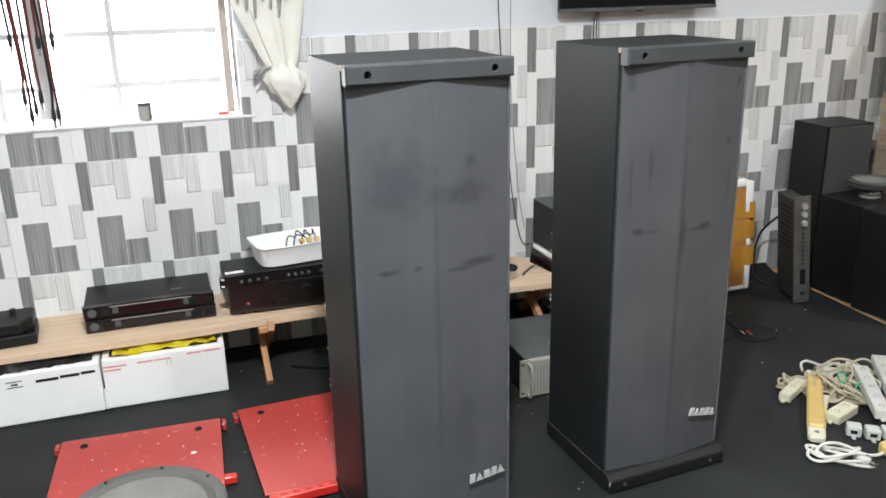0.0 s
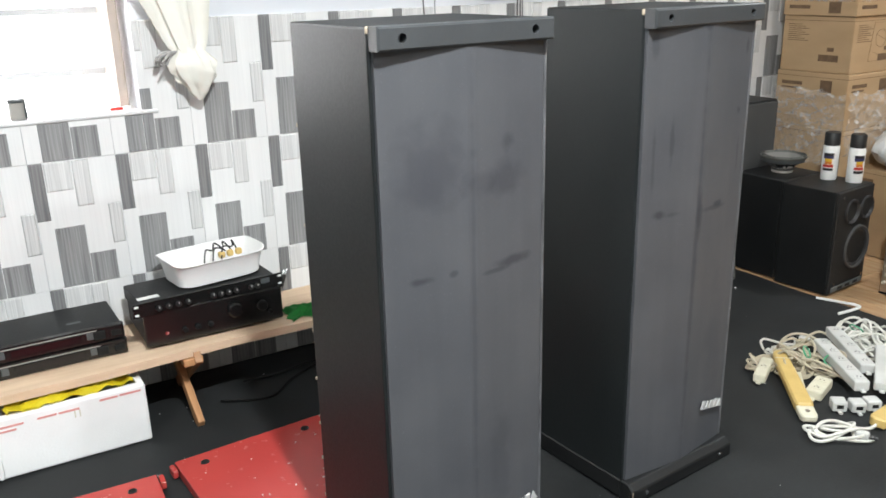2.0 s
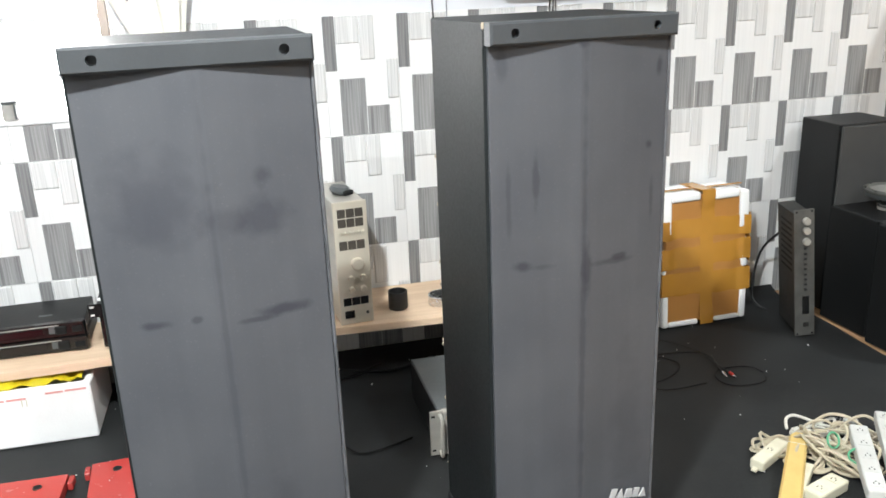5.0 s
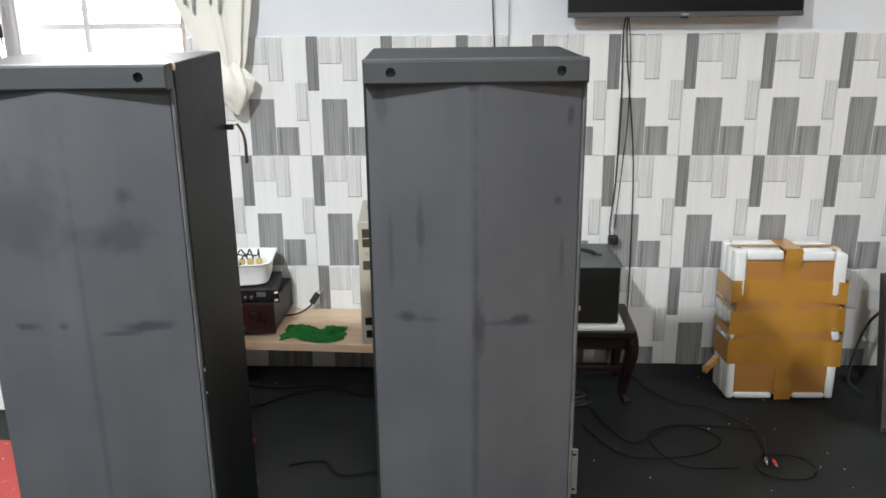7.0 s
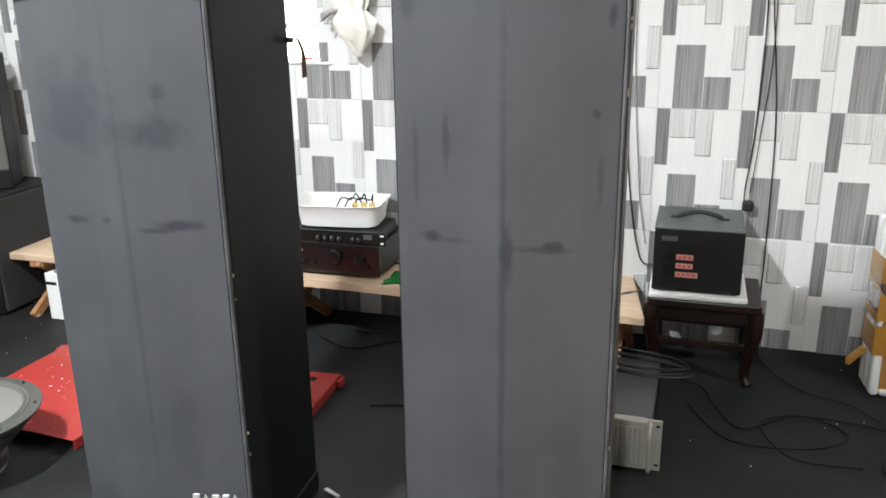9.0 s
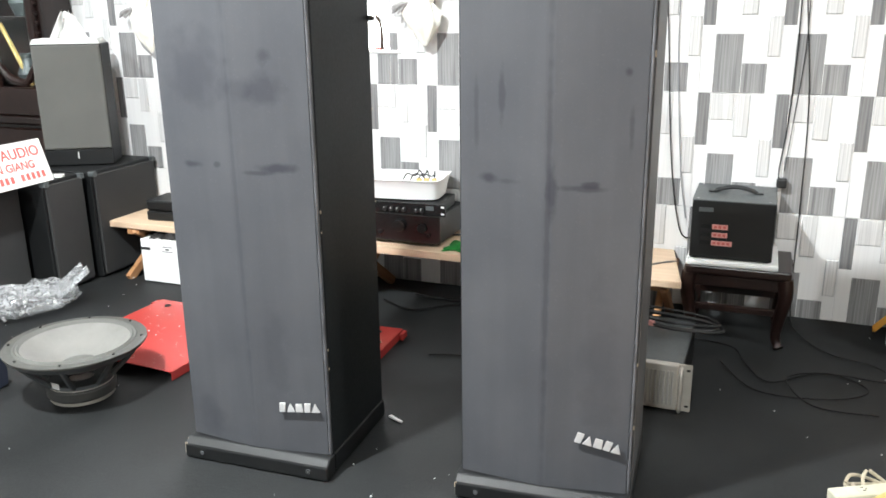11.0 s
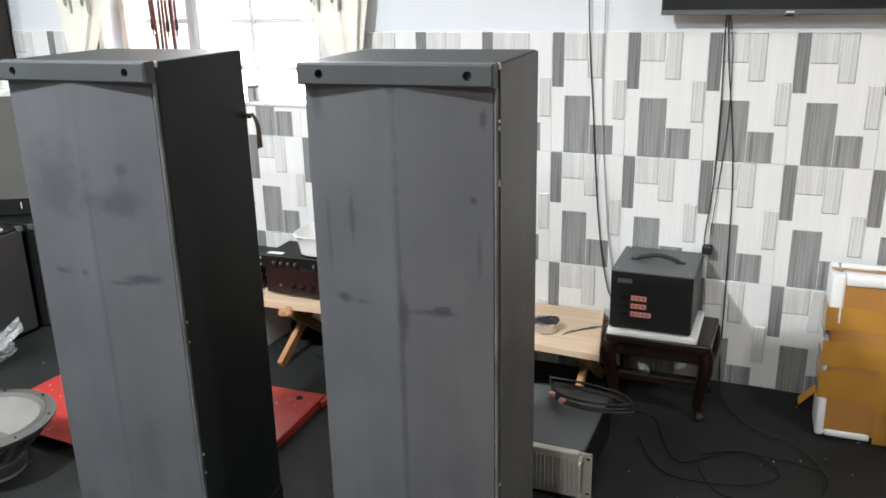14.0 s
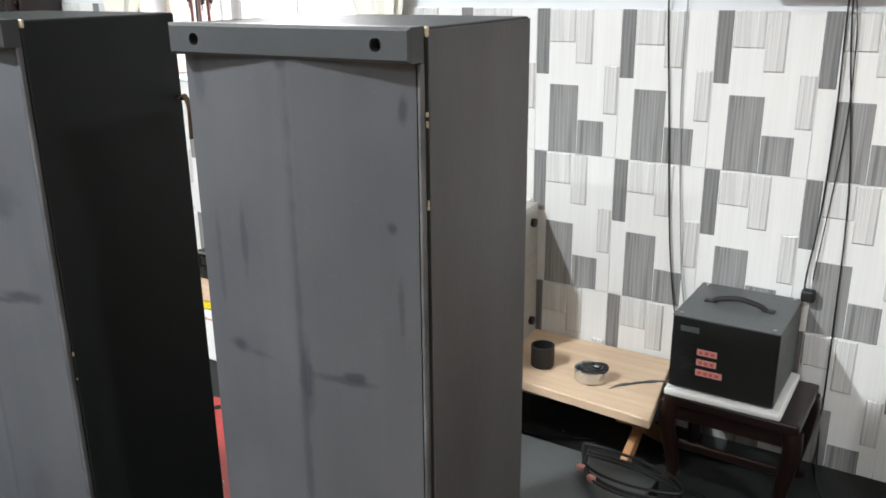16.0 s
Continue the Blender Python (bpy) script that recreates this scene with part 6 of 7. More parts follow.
bd = thing("black_drill", pose(4.000, -0.381, 0.4615, 0, 0, 15), "black hand drill lying among parts", "drill")
part("barrel", tube([(-0.14, 0, 0.16), (0.0, 0, 0.17), (0.14, 0, 0.16)], 0.032, 12, per=3), M_BLACK_RUBBER, bd, smooth=True)
part("grip", tube([(0.06, 0, 0.16), (0.08, 0, 0.08), (0.09, 0, 0.03)], 0.022, 10, per=3), M_BLACK_RUBBER, bd, smooth=True)
part("battery", box((0.04, -0.04, 0), (0.14, 0.04, 0.04), 0.008), M_BLACK, bd)
mg = thing("white_tub", pose(4.155, -0.305, 0.4615), "small white tub with dark lid", "tub")
part("tub", cyl(0.055, 0, 0.19, 20, bevel=0.004), M_WHITEPL, mg, smooth=True)
part("lid", cyl(0.057, 0.19, 0.215, 20, bevel=0.003), M_BLACK, mg, smooth=True)


# ---- heap of power strips on the mat ----
def strip(w, d, h, n, m, material, label, switch=False):
    s = thing("power_strip", m, label, "power strip", "power strips")
    part("body", box((0, -w / 2, 0), (d, w / 2, h), 0.005, 2), material, s)
    part("end_tab", box((-0.016, -0.008, 0.002), (0.0, 0.008, 0.010), 0.002), material, s)
    part("end_tab", box((d, -0.008, 0.002), (d + 0.016, 0.008, 0.010), 0.002), material, s)
    for k in range(n):
        x = d * (k + 0.5) / n
        part("outlet", box((x - 0.013, -w * 0.32, h), (x + 0.013, w * 0.32, h + 0.0015), 0.0005), material, s)
        for yy in (-0.006, 0.006):
            part("slot", box((x - 0.004, yy - 0.0012, h + 0.0012), (x + 0.004, yy + 0.0012, h + 0.0019)), M_HOLE, s)
        part("slot", cyl(0.002, h + 0.0012, h + 0.0019, 8, pose(x + 0.008, 0, 0)), M_HOLE, s)
    if switch:
        part("switch", box((d - 0.03, -0.006, h), (d - 0.012, 0.006, h + 0.004), 0.001), M_LABELRED, s)
    return s


def between(a, b, z=0.007, tilt=0.0):
    """A pose at a whose x runs to b."""
    return pose(a[0], a[1], z, 0, tilt, math.degrees(math.atan2(b[1] - a[1], b[0] - a[0])))


strip(0.048, 0.31, 0.034, 5, between((1.605, -1.412), (1.772, -1.136), 0.040, -2), M_WHITEPL, "white four-way power strip on the heap")
strip(0.048, 0.29, 0.034, 5, between((1.711, -1.361), (1.872, -1.119), 0.050, -2), M_WHITEPL, "white power strip lying across the heap")
strip(0.050, 0.26, 0.030, 0, between((1.654, -1.448), (1.866, -1.316), 0.040, -5), M_WHITEPL, "white power strip lying face down")
strip(0.046, 0.24, 0.032, 4, between((1.617, -1.516), (1.824, -1.399), 0.007), M_WHITEPL, "white power strip on the black mat")
strip(0.048, 0.24, 0.032, 5, between((1.610, -1.590), (1.817, -1.475), 0.007), M_WHITEPL, "white five-way power strip at the heap's edge")
strip(0.040, 0.15, 0.030, 1, between((1.443, -1.156), (1.574, -1.085), 0.007), M_OLDWHITE, "yellowed plastic outlet block on mat")
strip(0.034, 0.15, 0.028, 0, between((1.459, -1.304), (1.581, -1.189), 0.007), M_OLDWHITE, "yellowed slim plastic strip on mat")
strip(0.052, 0.12, 0.032, 2, between((1.488, -1.325), (1.608, -1.284), 0.007), M_OLDWHITE, "yellowed two-way outlet block on mat")
for k, (x, y) in enumerate(((1.501, -1.404), (1.540, -1.440), (1.589, -1.458))):
    p = thing("cable_plug", pose(x, y, 0.007, 0, 0, -130 + 6 * k), "chunky white plug on the mat", "plug", "white plugs")
    part("body", box((-0.022, -0.022, 0), (0.022, 0.022, 0.034), 0.006, 2), M_WHITEPL, p)
    part("pin_socket", box((0.0218, -0.010, 0.012), (0.0228, 0.010, 0.024)), M_HOLE, p)
    part("tab", box((0.022, -0.006, 0.0), (0.036, 0.006, 0.006), 0.001), M_WHITEPL, p)
ys = thing("yellow_strip", between((1.352, -1.412), (1.644, -1.063), 0.010, -2.5), "long yellow plastic power strip leaning on heap", "power strip")
part("body", prism([(0.06, -0.023), (0.07, -0.028), (0.40, -0.024), (0.42, -0.012), (0.42, 0.012), (0.40, 0.024), (0.07, 0.028), (0.06, 0.023)], 0.0, 0.030, bevel=0.006), M_YELLOW, ys)
part("tail", prism([(0.0, -0.018), (0.012, -0.026), (0.066, -0.026), (0.066, 0.026), (0.012, 0.026), (0.0, 0.018)], 0.0, 0.022, bevel=0.004), M_OLDWHITE, ys, "yellowed end piece")
part("screw", cyl(0.008, 0.022, 0.024, 10, pose(0.03, 0, 0)), M_CHROME, ys)
part("mould_line", box((0.355, -0.025, 0.0302), (0.358, 0.025, 0.0308)), M_OLDWHITE, ys)
y2 = thing("yellow_strip", between((1.487, -1.537), (1.667, -1.513), 0.010), "short yellow plastic power strip with white lead", "power strip")
part("body", prism([(0.0, -0.026), (0.17, -0.026), (0.18, -0.015), (0.18, 0.020), (0.01, 0.026), (-0.006, 0.012)], 0.0, 0.034, bevel=0.006), M_YELLOW, y2)


def hank(m, n, rx, ry, h, r, material, label, seed, turns=11):
    """A tangle of one lead in loose loops, each loop a part."""
    s = thing("lead_hank", m, label, "cable", "leads on the heap")
    q = random.Random(seed)
    for k in range(n):
        a0, ex, ey = q.uniform(0, 6.28), rx * q.uniform(0.55, 1.05), ry * q.uniform(0.5, 1.05)
        ox, oy, tw = q.uniform(-0.25, 0.25) * rx, q.uniform(-0.3, 0.3) * ry, q.uniform(-0.5, 0.5)
        pts = []
        for i in range(turns):
            a = a0 + 6.0 * i / (turns - 1)
            x, y = ex * math.cos(a), ey * math.sin(a)
            pts.append((ox + x * math.cos(tw) - y * math.sin(tw), oy + x * math.sin(tw) + y * math.cos(tw), r + h * (k + 0.5) / n * (0.6 + 0.4 * math.sin(a * 2 + k))))
        part("loop", tube(pts, r, 6, per=3), material, s, smooth=True)
    return s


hank(pose(1.663, -1.127, 0.006, 0, 0, -30), 8, 0.085, 0.055, 0.075, 0.0042, M_CABLE_TAN, "hank of beige lead on the heap", 1)
hank(pose(1.670, -1.212, 0.006, 0, 0, -60), 8, 0.095, 0.05, 0.070, 0.0040, M_CABLE_TAN, "hank of grimy beige lead on the heap", 2)
hank(pose(1.554, -1.090, 0.006, 0, 0, 10), 5, 0.07, 0.045, 0.045, 0.0042, M_CABLE_TAN, "small hank of beige lead at heap's edge", 3)
hank(pose(1.961, -1.151, 0.006, 0, 0, 10), 8, 0.11, 0.065, 0.085, 0.0048, M_CABLE_WHITE, "hank of white lead on the heap", 4)
hank(pose(1.988, -1.250, 0.006, 0, 0, 40), 7, 0.10, 0.07, 0.080, 0.0048, M_CABLE_WHITE, "hank of thick white lead on the heap", 5)
hank(pose(1.899, -1.218, 0.006, 0, 0, -20), 6, 0.08, 0.06, 0.075, 0.0048, M_CABLE_WHITE, "tangled white lead on the heap", 6)
hank(pose(1.714, -1.055, 0.006, 0, 0, -10), 4, 0.09, 0.05, 0.04, 0.0045, M_CABLE_WHITE, "loose white lead at heap's rim", 7)
hank(pose(1.360, -1.494, 0.006, 0, 0, -35), 5, 0.085, 0.042, 0.035, 0.0048, M_CABLE_WHITE, "coiled white lead on the mat", 8)
hank(pose(2.023, -1.434, 0.006, 0, 0, 20), 4, 0.05, 0.035, 0.04, 0.0055, M_CABLE_WHITE, "knotted white lead with plug on mat", 9)
hank(pose(1.793, -1.106, 0.006, 0, 0, -40), 6, 0.09, 0.05, 0.07, 0.0044, M_CABLE_TAN, "hank of thin beige lead on heap", 10)
hank(pose(2.030, -1.192, 0.006, 0, 0, 70), 6, 0.08, 0.05, 0.07, 0.0048, M_CABLE_WHITE, "hank of white lead at the heap's back", 11)
hank(pose(1.592, -1.170, 0.006, 0, 0, 20), 5, 0.08, 0.05, 0.05, 0.0040, M_CABLE_TAN, "grimy beige lead looped on the heap", 13)
wire([(1.424, -1.51, 0.012), (1.463, -1.536, 0.016), (1.492, -1.537, 0.024)], 0.0048, M_CABLE_WHITE, "white lead into the short yellow strip", "white_lead")
wire([(1.822, -1.473, 0.02), (1.892, -1.465, 0.016), (1.973, -1.438, 0.016)], 0.0055, M_CABLE_WHITE, "white lead from power strip to its knot", "white_lead")
for (x, y, a) in ((1.398, -1.554, -70), (2.068, -1.406, 20), (2.089, -1.214, 40), (1.834, -1.038, 110)):
    p = thing("mains_plug", pose(x, y, 0.012, 0, 0, a), "white mains plug with two brass pins", "plug", "white plugs")
    part("body", box((-0.022, -0.013, 0), (0.016, 0.013, 0.022), 0.006, 2), M_WHITEPL, p)
    for yy in (-0.006, 0.006):
        part("pin", box((0.016, yy - 0.001, 0.008), (0.036, yy + 0.001, 0.014)), M_CHROME, p)
for (x, y, z, a) in ((1.676, -1.162, 0.06, 30), (1.689, -1.252, 0.06, -30), (1.955, -1.161, 0.075, 80)):
    single("cable_tie", tube([(0.03 * math.cos(t), 0.012 * math.sin(t), 0.016 * math.sin(t)) for t in [i * 0.7 for i in range(10)]], 0.003, 5, per=2), M_CABLE_GREEN, pose(x, y, z, 0, 0, a), "green twist tie round a lead", "cable tie", "green twist ties", smooth=True)

# ---- left side: dark cabinet, speakers, sign ----
def black_box(lo, hi, label):
    s = thing("subwoofer_box", pose((lo[0] + hi[0]) / 2, (lo[1] + hi[1]) / 2, 0.006), label, "speaker", "black speaker boxes")
    w, d, h = (hi[0] - lo[0]) / 2, (hi[1] - lo[1]) / 2, hi[2]
    part("body", box((-w, -d, 0), (w - 0.014, d, h), 0.006, 2), M_BLACK, s)
    part("grille", box((w - 0.0135, -d + 0.008, 0.012), (w, d - 0.008, h - 0.012), 0.005, 2), surface("black_grille", (0.022, 0.022, 0.022), (0.03, 0.03, 0.03), 0.8, fine=300, relief=0.4), s, "dusty black cloth grille")
    for y in (-d + 0.01, d - 0.01):
        part("corner_cap", box((w - 0.03, y - 0.012, h - 0.02), (w + 0.002, y + 0.012, h + 0.002), 0.003), M_GREYMET, s)
    return s


black_box((-1.789, -0.406, 0), (-1.325, -0.03, 0.452), "dusty black speaker box on mat by the wall")
black_box((-1.796, -0.637, 0), (-1.347, -0.435, 0.452), "dusty black speaker box in a row")
black_box((-1.85, -1.26, 0), (-1.444, -0.667, 0.455), "black speaker box carrying a white sign")
black_box((-1.85, -1.72, 0), (-1.415, -1.275, 0.40), "dusty black speaker box at the end of a row")
gsp = thing("grey_speaker", pose(-1.482, -0.309, 0.4605, 0, 0, 30), "black speaker with flat grey grille on black box", "speaker")
part("body", box((-0.137, 0.014, 0), (0.137, 0.17, 0.500), 0.004), M_BLACK, gsp)
part("grille", box((-0.135, 0, 0.070), (0.135, 0.0135, 0.498), 0.006, 2), M_GREYCLOTH, gsp, "flat grey cloth grille")
part("plinth", box((-0.136, 0.002, 0.002), (0.136, 0.0135, 0.067), 0.002), M_BLACK, gsp)
part("white_mark", box((-0.004, 0.0005, 0.030), (0.000, 0.0018, 0.058)), M_PAPER, gsp)
pp = thing("paper_pad", pose(-1.520, -0.236, 0.9615, 0, 0, 30), "stack of white paper with crumpled tissue on speaker", "paper")
for k in range(3):
    part("paper_sheet", box((-0.14 + 0.004 * k, -0.068, 0.007 * k), (0.13 - 0.006 * k, 0.075, 0.007 * k + 0.0065), 0.001), M_PAPER, pp)
for sx, a in ((-0.02, 12), (0.02, -14), (0.0, 40)):
    ob = part("tissue", sheet(10, 10, lambda u, v, sx=sx: (sx + (u - 0.5) * 0.11 * (1 - 0.75 * v), 0.02 * math.sin(5 * u + sx * 90), 0.022 + 0.11 * v * (1 - 0.5 * abs(u - 0.5))), 0.001), M_PAPER, pp, "crumpled white tissue", True)
    ob.matrix_local = pose(0, 0, 0, 0, 0, a)

sg = thing("shop_sign", pose(-1.349, -0.583, 0.463, 0, 0, 90) @ pose(0, 0, 0, -18, 0, 0), "white sign board with red lettering leaning on boxes", "sign")
part("board", box((-0.62, 0, 0), (0.0, 0.006, 0.168), 0.001), M_PAPER, sg, "white board")
part("border", box((-0.612, -0.0008, 0.160), (-0.006, 0.0, 0.1615)), M_LABELRED, sg)
letters("AUDIO", 0.055, 0.0006, M_LABELRED, sg, pose(-0.022, -0.001, 0.108, 90))
letters("KIEN GIANG", 0.042, 0.0006, M_LABELRED, sg, pose(-0.062, -0.001, 0.063, 90))
for row, h, spans in ((0.110, 0.034, (-0.230, -0.262, -0.315, -0.350, -0.385, -0.440, -0.475, -0.510)), (0.020, 0.026, (-0.046, -0.070, -0.094, -0.118, -0.142, -0.190, -0.214, -0.238, -0.262, -0.300, -0.324))):
    for a in spans:
        part("print_bar", box((a, -0.001, row), (a + 0.55 * h, 0.0, row + h)), M_LABELRED, sg)
single("paper_scrap", box((-0.025, -0.018, 0), (0.025, 0.018, 0.012), 0.002), M_PAPER, pose(-1.384, -0.536, 0.4595, 0, 0, 20), "small white paper packet on a black box", "paper")

zb = thing("zip_bag", pose(-1.306, -0.838, 0.007, 0, 0, 55), "clear zip bag full of small parts on mat", "plastic bag")
part("bag_film", sheet(40, 22, lump(0.36, 0.24, 0.10, 12.0, 0.25)), M_ZIPBAG, zb, "crumpled clear film", True)
part("bag_flap", sheet(12, 8, lambda u, v: (0.10 + 0.12 * v, (u - 0.5) * 0.17, 0.05 + 0.09 * v + 0.012 * math.sin(6 * u)), 0.001), M_ZIPBAG, zb, "open bag mouth", True)
qz = random.Random(2)
for k in range(26):
    part("small_part", box((-0.012, -0.006, 0), (0.012, 0.006, 0.010), 0.002), (M_WHITEPL, M_CHROME, M_GREYMET)[k % 3], zb).matrix_local = pose(qz.uniform(-0.12, 0.1), qz.uniform(-0.07, 0.07), qz.uniform(0.004, 0.05), qz.uniform(-40, 40), qz.uniform(-40, 40), qz.uniform(0, 180))
bb = thing("blue_device", pose(-1.028, -1.410, 0.007, 0, 0, 6), "device with silver top and navy blue end", "device")
part("body", prism([(-0.06, 0.0), (0.06, 0.0), (0.065, 0.05), (0.045, 0.11), (0.0, 0.125), (-0.06, 0.12)], -0.20, 0.165, Matrix(((0, 0, 1, 0), (1, 0, 0, 0), (0, 1, 0, 0), (0, 0, 0, 1))), bevel=0.006), M_LIDGREY, bb)
part("end_cap", prism([(-0.062, 0.0), (0.062, 0.0), (0.067, 0.05), (0.046, 0.112), (0.0, 0.127), (-0.062, 0.122)], 0.166, 0.178, Matrix(((0, 0, 1, 0), (1, 0, 0, 0), (0, 1, 0, 0), (0, 0, 0, 1))), bevel=0.004), M_NAVY, bb, "navy blue end")
part("front_stripe", box((-0.15, -0.0625, 0.01), (0.15, -0.0605, 0.05)), M_BLUE, bb)

cabn = thing("display_cabinet", pose(-2.240, -0.20, -0.094), "dark carved wooden display cabinet with glass door", "cabinet")
part("lower_body", box((-0.54, 0.0, 0.14), (0.54, 0.18, 0.70), 0.006), M_DARKWOOD, cabn)
part("ledge", box((-0.555, -0.03, 0.70), (0.555, 0.185, 0.735), 0.008, 2), M_DARKWOOD, cabn)
part("plinth", box((-0.55, -0.01, 0.10), (0.55, 0.182, 0.14), 0.004), M_DARKWOOD, cabn)
for lo, hi in (((-0.54, 0.0, 0.735), (-0.47, 0.18, 2.0)), ((0.46, 0.0, 0.735), (0.54, 0.18, 2.0)), ((-0.06, 0.0, 0.735), (0.02, 0.03, 2.0)), ((-0.54, 0.0, 2.0), (0.54, 0.18, 2.08)), ((-0.54, 0.165, 0.735), (0.54, 0.18, 2.0)), ((-0.47, 0.0, 0.735), (0.46, 0.03, 0.86))):
    part("frame", box(lo, hi, 0.006), M_DARKWOOD, cabn)
part("carved_post", tube([(0.500, -0.012, 0.74), (0.500, -0.012, 2.0)], 0.022, 12, per=1), M_DARKWOOD, cabn, smooth=True)
for k in range(28):
    part("bead", lathe([(0, -0.012), (0.010, -0.006), (0.010, 0.006), (0, 0.012)], 8, pose(0.525, -0.012, 0.80 + 0.042 * k)), M_DARKWOOD, cabn, smooth=True)
arch = [(0.02, 0.95), (0.08, 0.885), (0.16, 0.90), (0.235, 0.955), (0.31, 0.90), (0.40, 0.885), (0.46, 0.95)]
part("carved_arch", tube([(x, 0.010, z) for x, z in arch], 0.017, 8, per=6), M_DARKWOOD, cabn, "curved carved moulding", True)
part("carved_arch", tube([(0.235, 0.010, 0.955), (0.235, 0.010, 0.86)], 0.014, 8, per=1), M_DARKWOOD, cabn, smooth=True)
gl = part("glass_pane", box((-0.465, 0.016, 0.865), (0.455, 0.020, 1.995)), glass("cabinet_glass", (0.9, 0.97, 0.97)), cabn, "clear glass")
gl.visible_shadow = False
for z in (1.15, 1.55):
    part("shelf", box((-0.46, 0.04, z), (0.45, 0.16, z + 0.012)), M_DARKWOOD, cabn)
for k, (x, z0, h) in enumerate(((-0.35, 0.862, 0.16), (-0.2, 0.862, 0.20), (0.12, 0.862, 0.18), (0.33, 0.862, 0.14), (-0.3, 1.163, 0.2), (0.15, 1.163, 0.22), (0.34, 1.163, 0.16))):
    o = thing("ornament", pose(-2.240 + x, -0.105, z0 - 0.093), "dark ornament standing inside the display cabinet", "ornament", "cabinet ornaments")
    part("vase", lathe([(0, 0), (0.03, 0), (0.05, h * 0.35), (0.03, h * 0.7), (0.022, h * 0.85), (0.032, h), (0.026, h), (0.016, h * 0.85), (0, h * 0.8)], 18), (M_GREYMET, M_VENEER, M_GREYCLOTH)[k % 3], o, smooth=True)
single("yellow_rod", tube([(0.0, 0, 0.0), (-0.14, 0.0, 0.27)], 0.010, 8, per=1), M_YELLOW, pose(-1.870, -0.135, 0.77), "yellow stick leaning inside the cabinet", "stick")
for x in (-0.27, 0.27):
    d = part("drawer", box((x - 0.24, -0.014, 0.44), (x + 0.24, -0.0005, 0.68), 0.005), M_DARKWOOD, cabn)
    part("drawer_pull", tube([(x - 0.03, -0.016, 0.585), (x - 0.015, -0.03, 0.60), (x + 0.01, -0.03, 0.565), (x + 0.015, -0.018, 0.54)], 0.005, 8, per=4), surface("aged_brass", (0.45, 0.33, 0.18), None, 0.35, 0.8), d, "aged brass pull", True)
    part("cupboard_door", box((x - 0.24, -0.014, 0.16), (x + 0.24, -0.0005, 0.42), 0.005), M_DARKWOOD, cabn)
wire([(-1.106, -0.02, 0.36), (-1.097, -0.03, 0.30), (-1.083, -0.04, 0.262), (-1.069, -0.06, 0.2445)], 0.004, M_BLACK_RUBBER, "short dark lead hanging behind bench end", "wall_cable")

# ---- wall tiles, each a piece of its own with raised patches ----
TW, TH, TX, TZ = 0.2508, 0.4015, 0.996, 1.205
PATCHES = [(0.000, 0.040, -0.180, 0.0, 3, 0.0018), (0.0415, 0.1195, -0.092, 0.0, 1, 0.0038), (0.121, 0.171, -0.148, 0.0, 1, 0.0042),
           (0.2085, 0.2485, -0.282, -0.150, 1, 0.0042), (0.0445, 0.132, -0.4005, -0.2075, 2, 0.0018), (0.1335, 0.2115, -0.4005, -0.303, 2, 0.0014)]


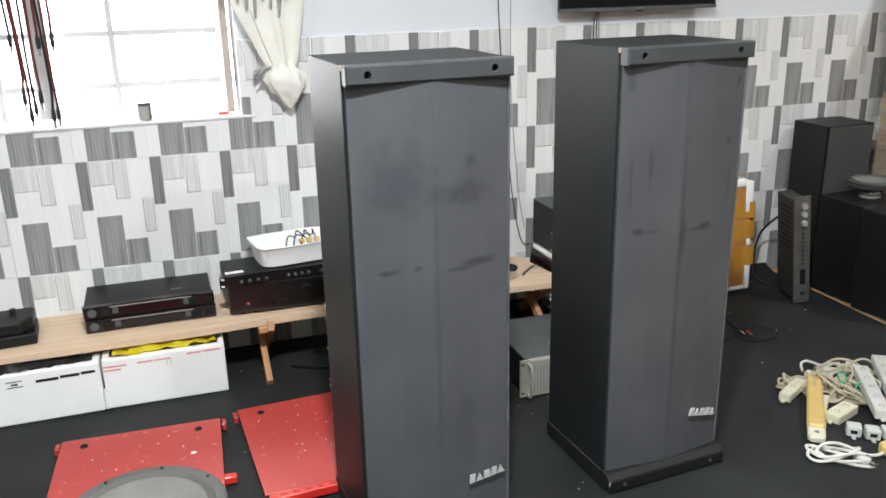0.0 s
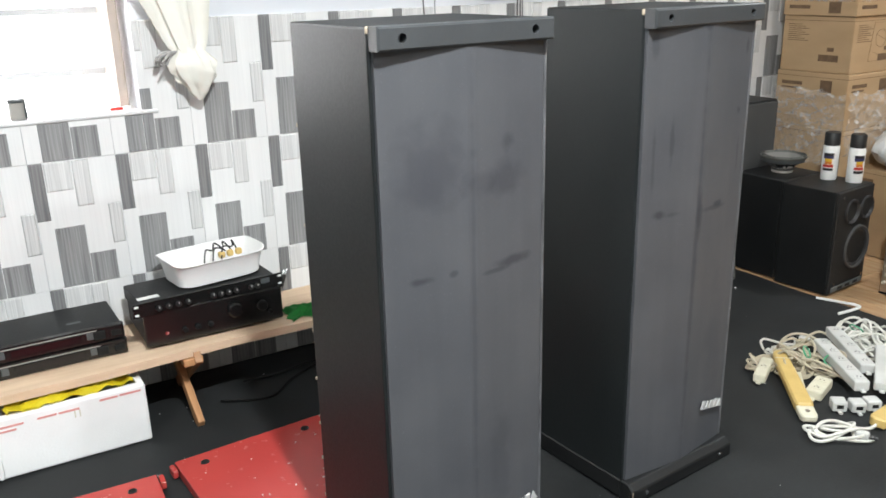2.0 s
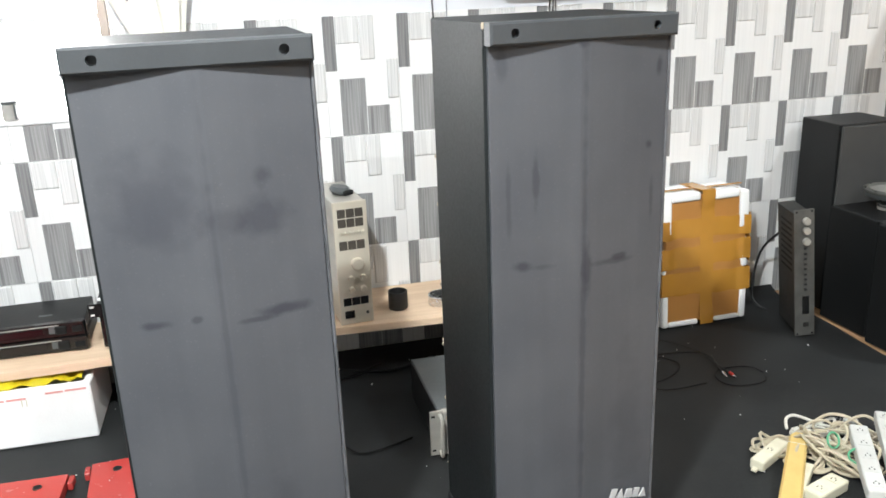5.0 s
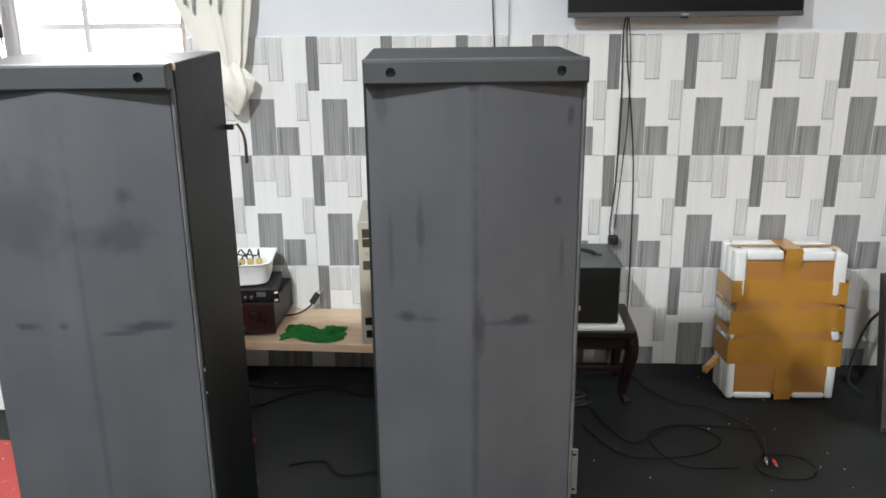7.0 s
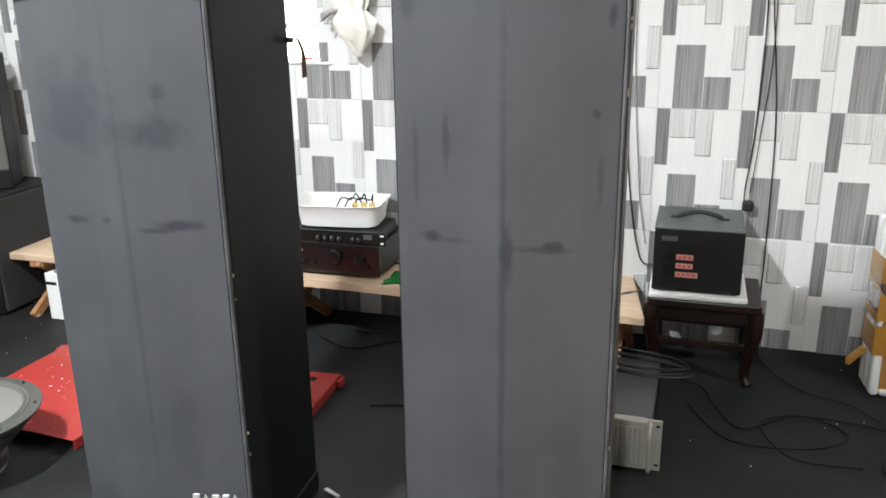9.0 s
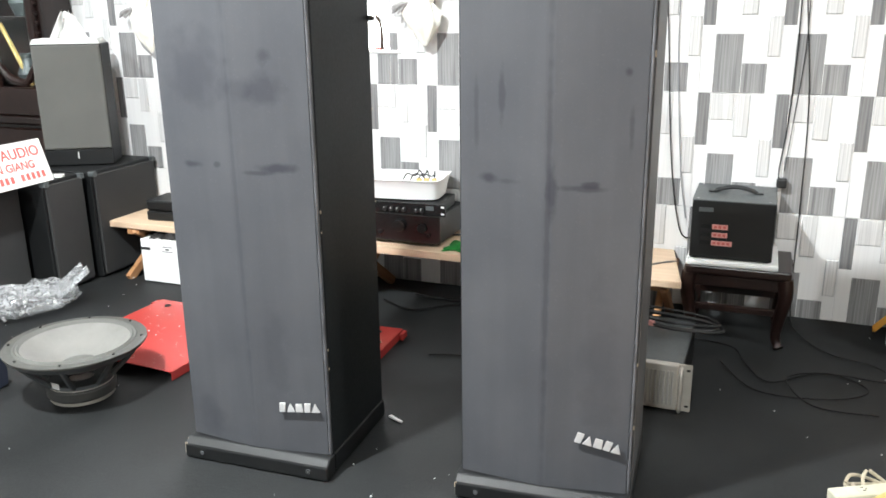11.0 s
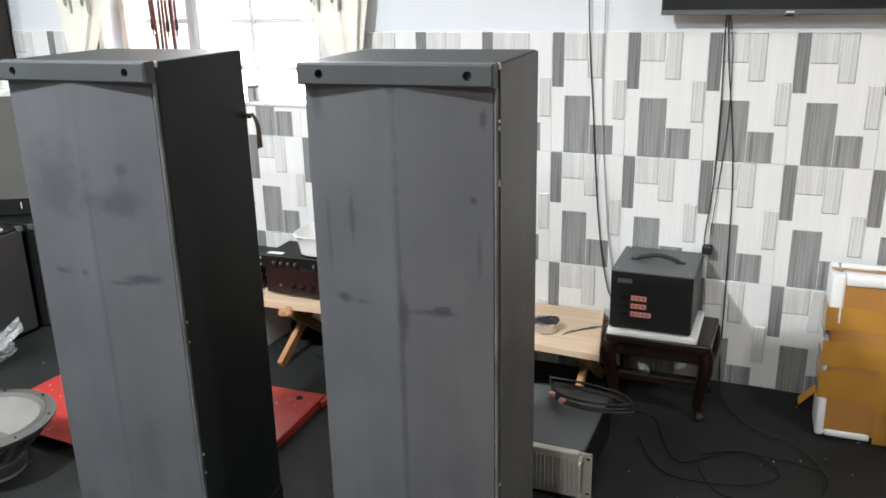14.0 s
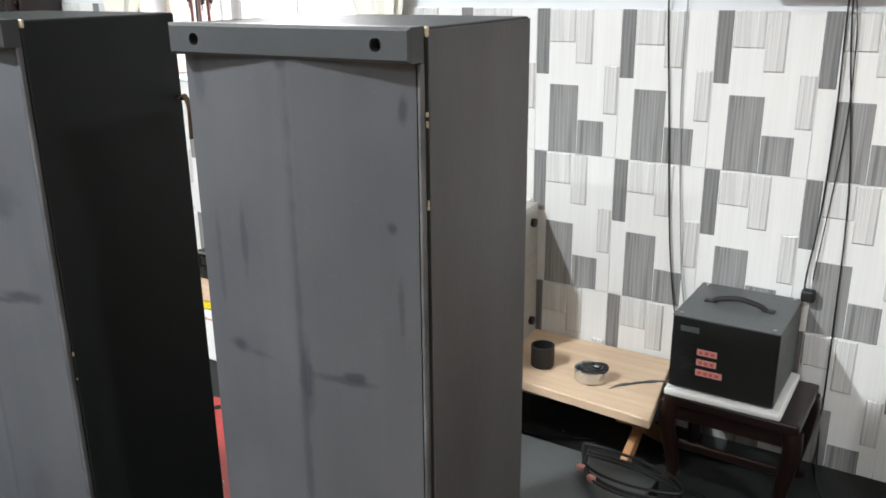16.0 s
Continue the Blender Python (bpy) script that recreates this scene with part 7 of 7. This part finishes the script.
def tile_mesh(x0, x1, z0, z1):
    """A tile cut to the given stretch of its pattern."""
    bm = box((x0 + 0.0006, -0.006, z0 + 0.0006), (x1 - 0.0006, -0.0005, z1 - 0.0006))
    for a, b, c, d, k, h in PATCHES:
        a, b, c, d = max(a, x0 + 0.001), min(b, x1 - 0.001), max(c, z0 + 0.001), min(d, z1 - 0.001)
        if b - a > 0.004 and d - c > 0.004:
            t = bmesh.new()
            p = [(a, -0.0058, c), (b, -0.0058, c), (b, -0.0058, d), (a, -0.0058, d)]
            q = [(a + h, -0.006 - h, c + h), (b - h, -0.006 - h, c + h), (b - h, -0.006 - h, d - h), (a + h, -0.006 - h, d - h)]
            p, q = [t.verts.new(v) for v in p], [t.verts.new(v) for v in q]
            t.faces.new(q)
            for i in range(4):
                j = (i + 1) % 4
                t.faces.new((p[i], p[j], q[j], q[i]))
            absorb(bm, t, None, k)
    me = bpy.data.meshes.new("tile")
    bm.to_mesh(me)
    bm.free()
    for m in (M_TILE_WHITE, M_TILE_PALE, M_TILE_GREY, M_TILE_DARK):
        me.materials.append(m)
    return me


meshes = {}
for n in range(-16, 18):
    for row in range(3):
        ox, oz = TX + n * TW, TZ - row * TH
        x0, x1, z0, z1 = max(0, X0 - ox), min(TW, X1 - ox), max(-TH, 0.003 - oz), 0.0
        spans = [(x0, x1, z0, z1)]
        if row == 0 and ox + TW > WIN0 and ox < WIN1:
            spans = [(max(x0, WIN0 - ox), min(x1, WIN1 - ox), z0, SILL - 0.0125 - oz)]
            if ox < WIN0:
                spans.append((x0, WIN0 - ox, z0, z1))
            if ox + TW > WIN1:
                spans.append((WIN1 - ox, x1, z0, z1))
        for s in spans:
            if s[1] - s[0] < 0.01 or s[3] - s[2] < 0.01:
                continue
            key = tuple(round(v, 4) for v in s)
            if key not in meshes:
                meshes[key] = tile_mesh(*s)
            ob = new("tile", meshes[key])
            ob.parent = wall_north
            ob.location = (ox, 0.0, oz)

# ---- laminate planks, running away from the wall on the right and in front of the mat ----
laminate = single("laminate_floor", box((X0, Y0, -0.0118), (X1, -0.001, -0.0085)), M_GROUT, Matrix(), "glossy honey-coloured wood laminate planks", "floor", kind="structure")
rng = random.Random(8)
plank_meshes = {}
PW = 0.125
nx = int((X1 - 0.9) / PW)
for i in range(nx):
    x = 0.9 + i * PW
    y = Y0 + rng.uniform(-0.8, 0)
    while y < -0.005:
        L = rng.choice((0.8, 0.95, 1.2))
        a, b = max(y, Y0), min(y + L, -0.003)
        y += L
        if b - a < 0.03:
            continue
        key = round(b - a, 2)
        if key not in plank_meshes:
            bm = box((0.0008, 0, -0.0085), (PW - 0.0008, b - a - 0.0015, -0.001), 0.0008)
            me = bpy.data.meshes.new("plank")
            bm.to_mesh(me)
            bm.free()
            me.materials.append(M_LAMINATE)
            plank_meshes[key] = me
        ob = new("plank", plank_meshes[key])
        ob.parent = laminate
        ob.location = (x, a, 0)
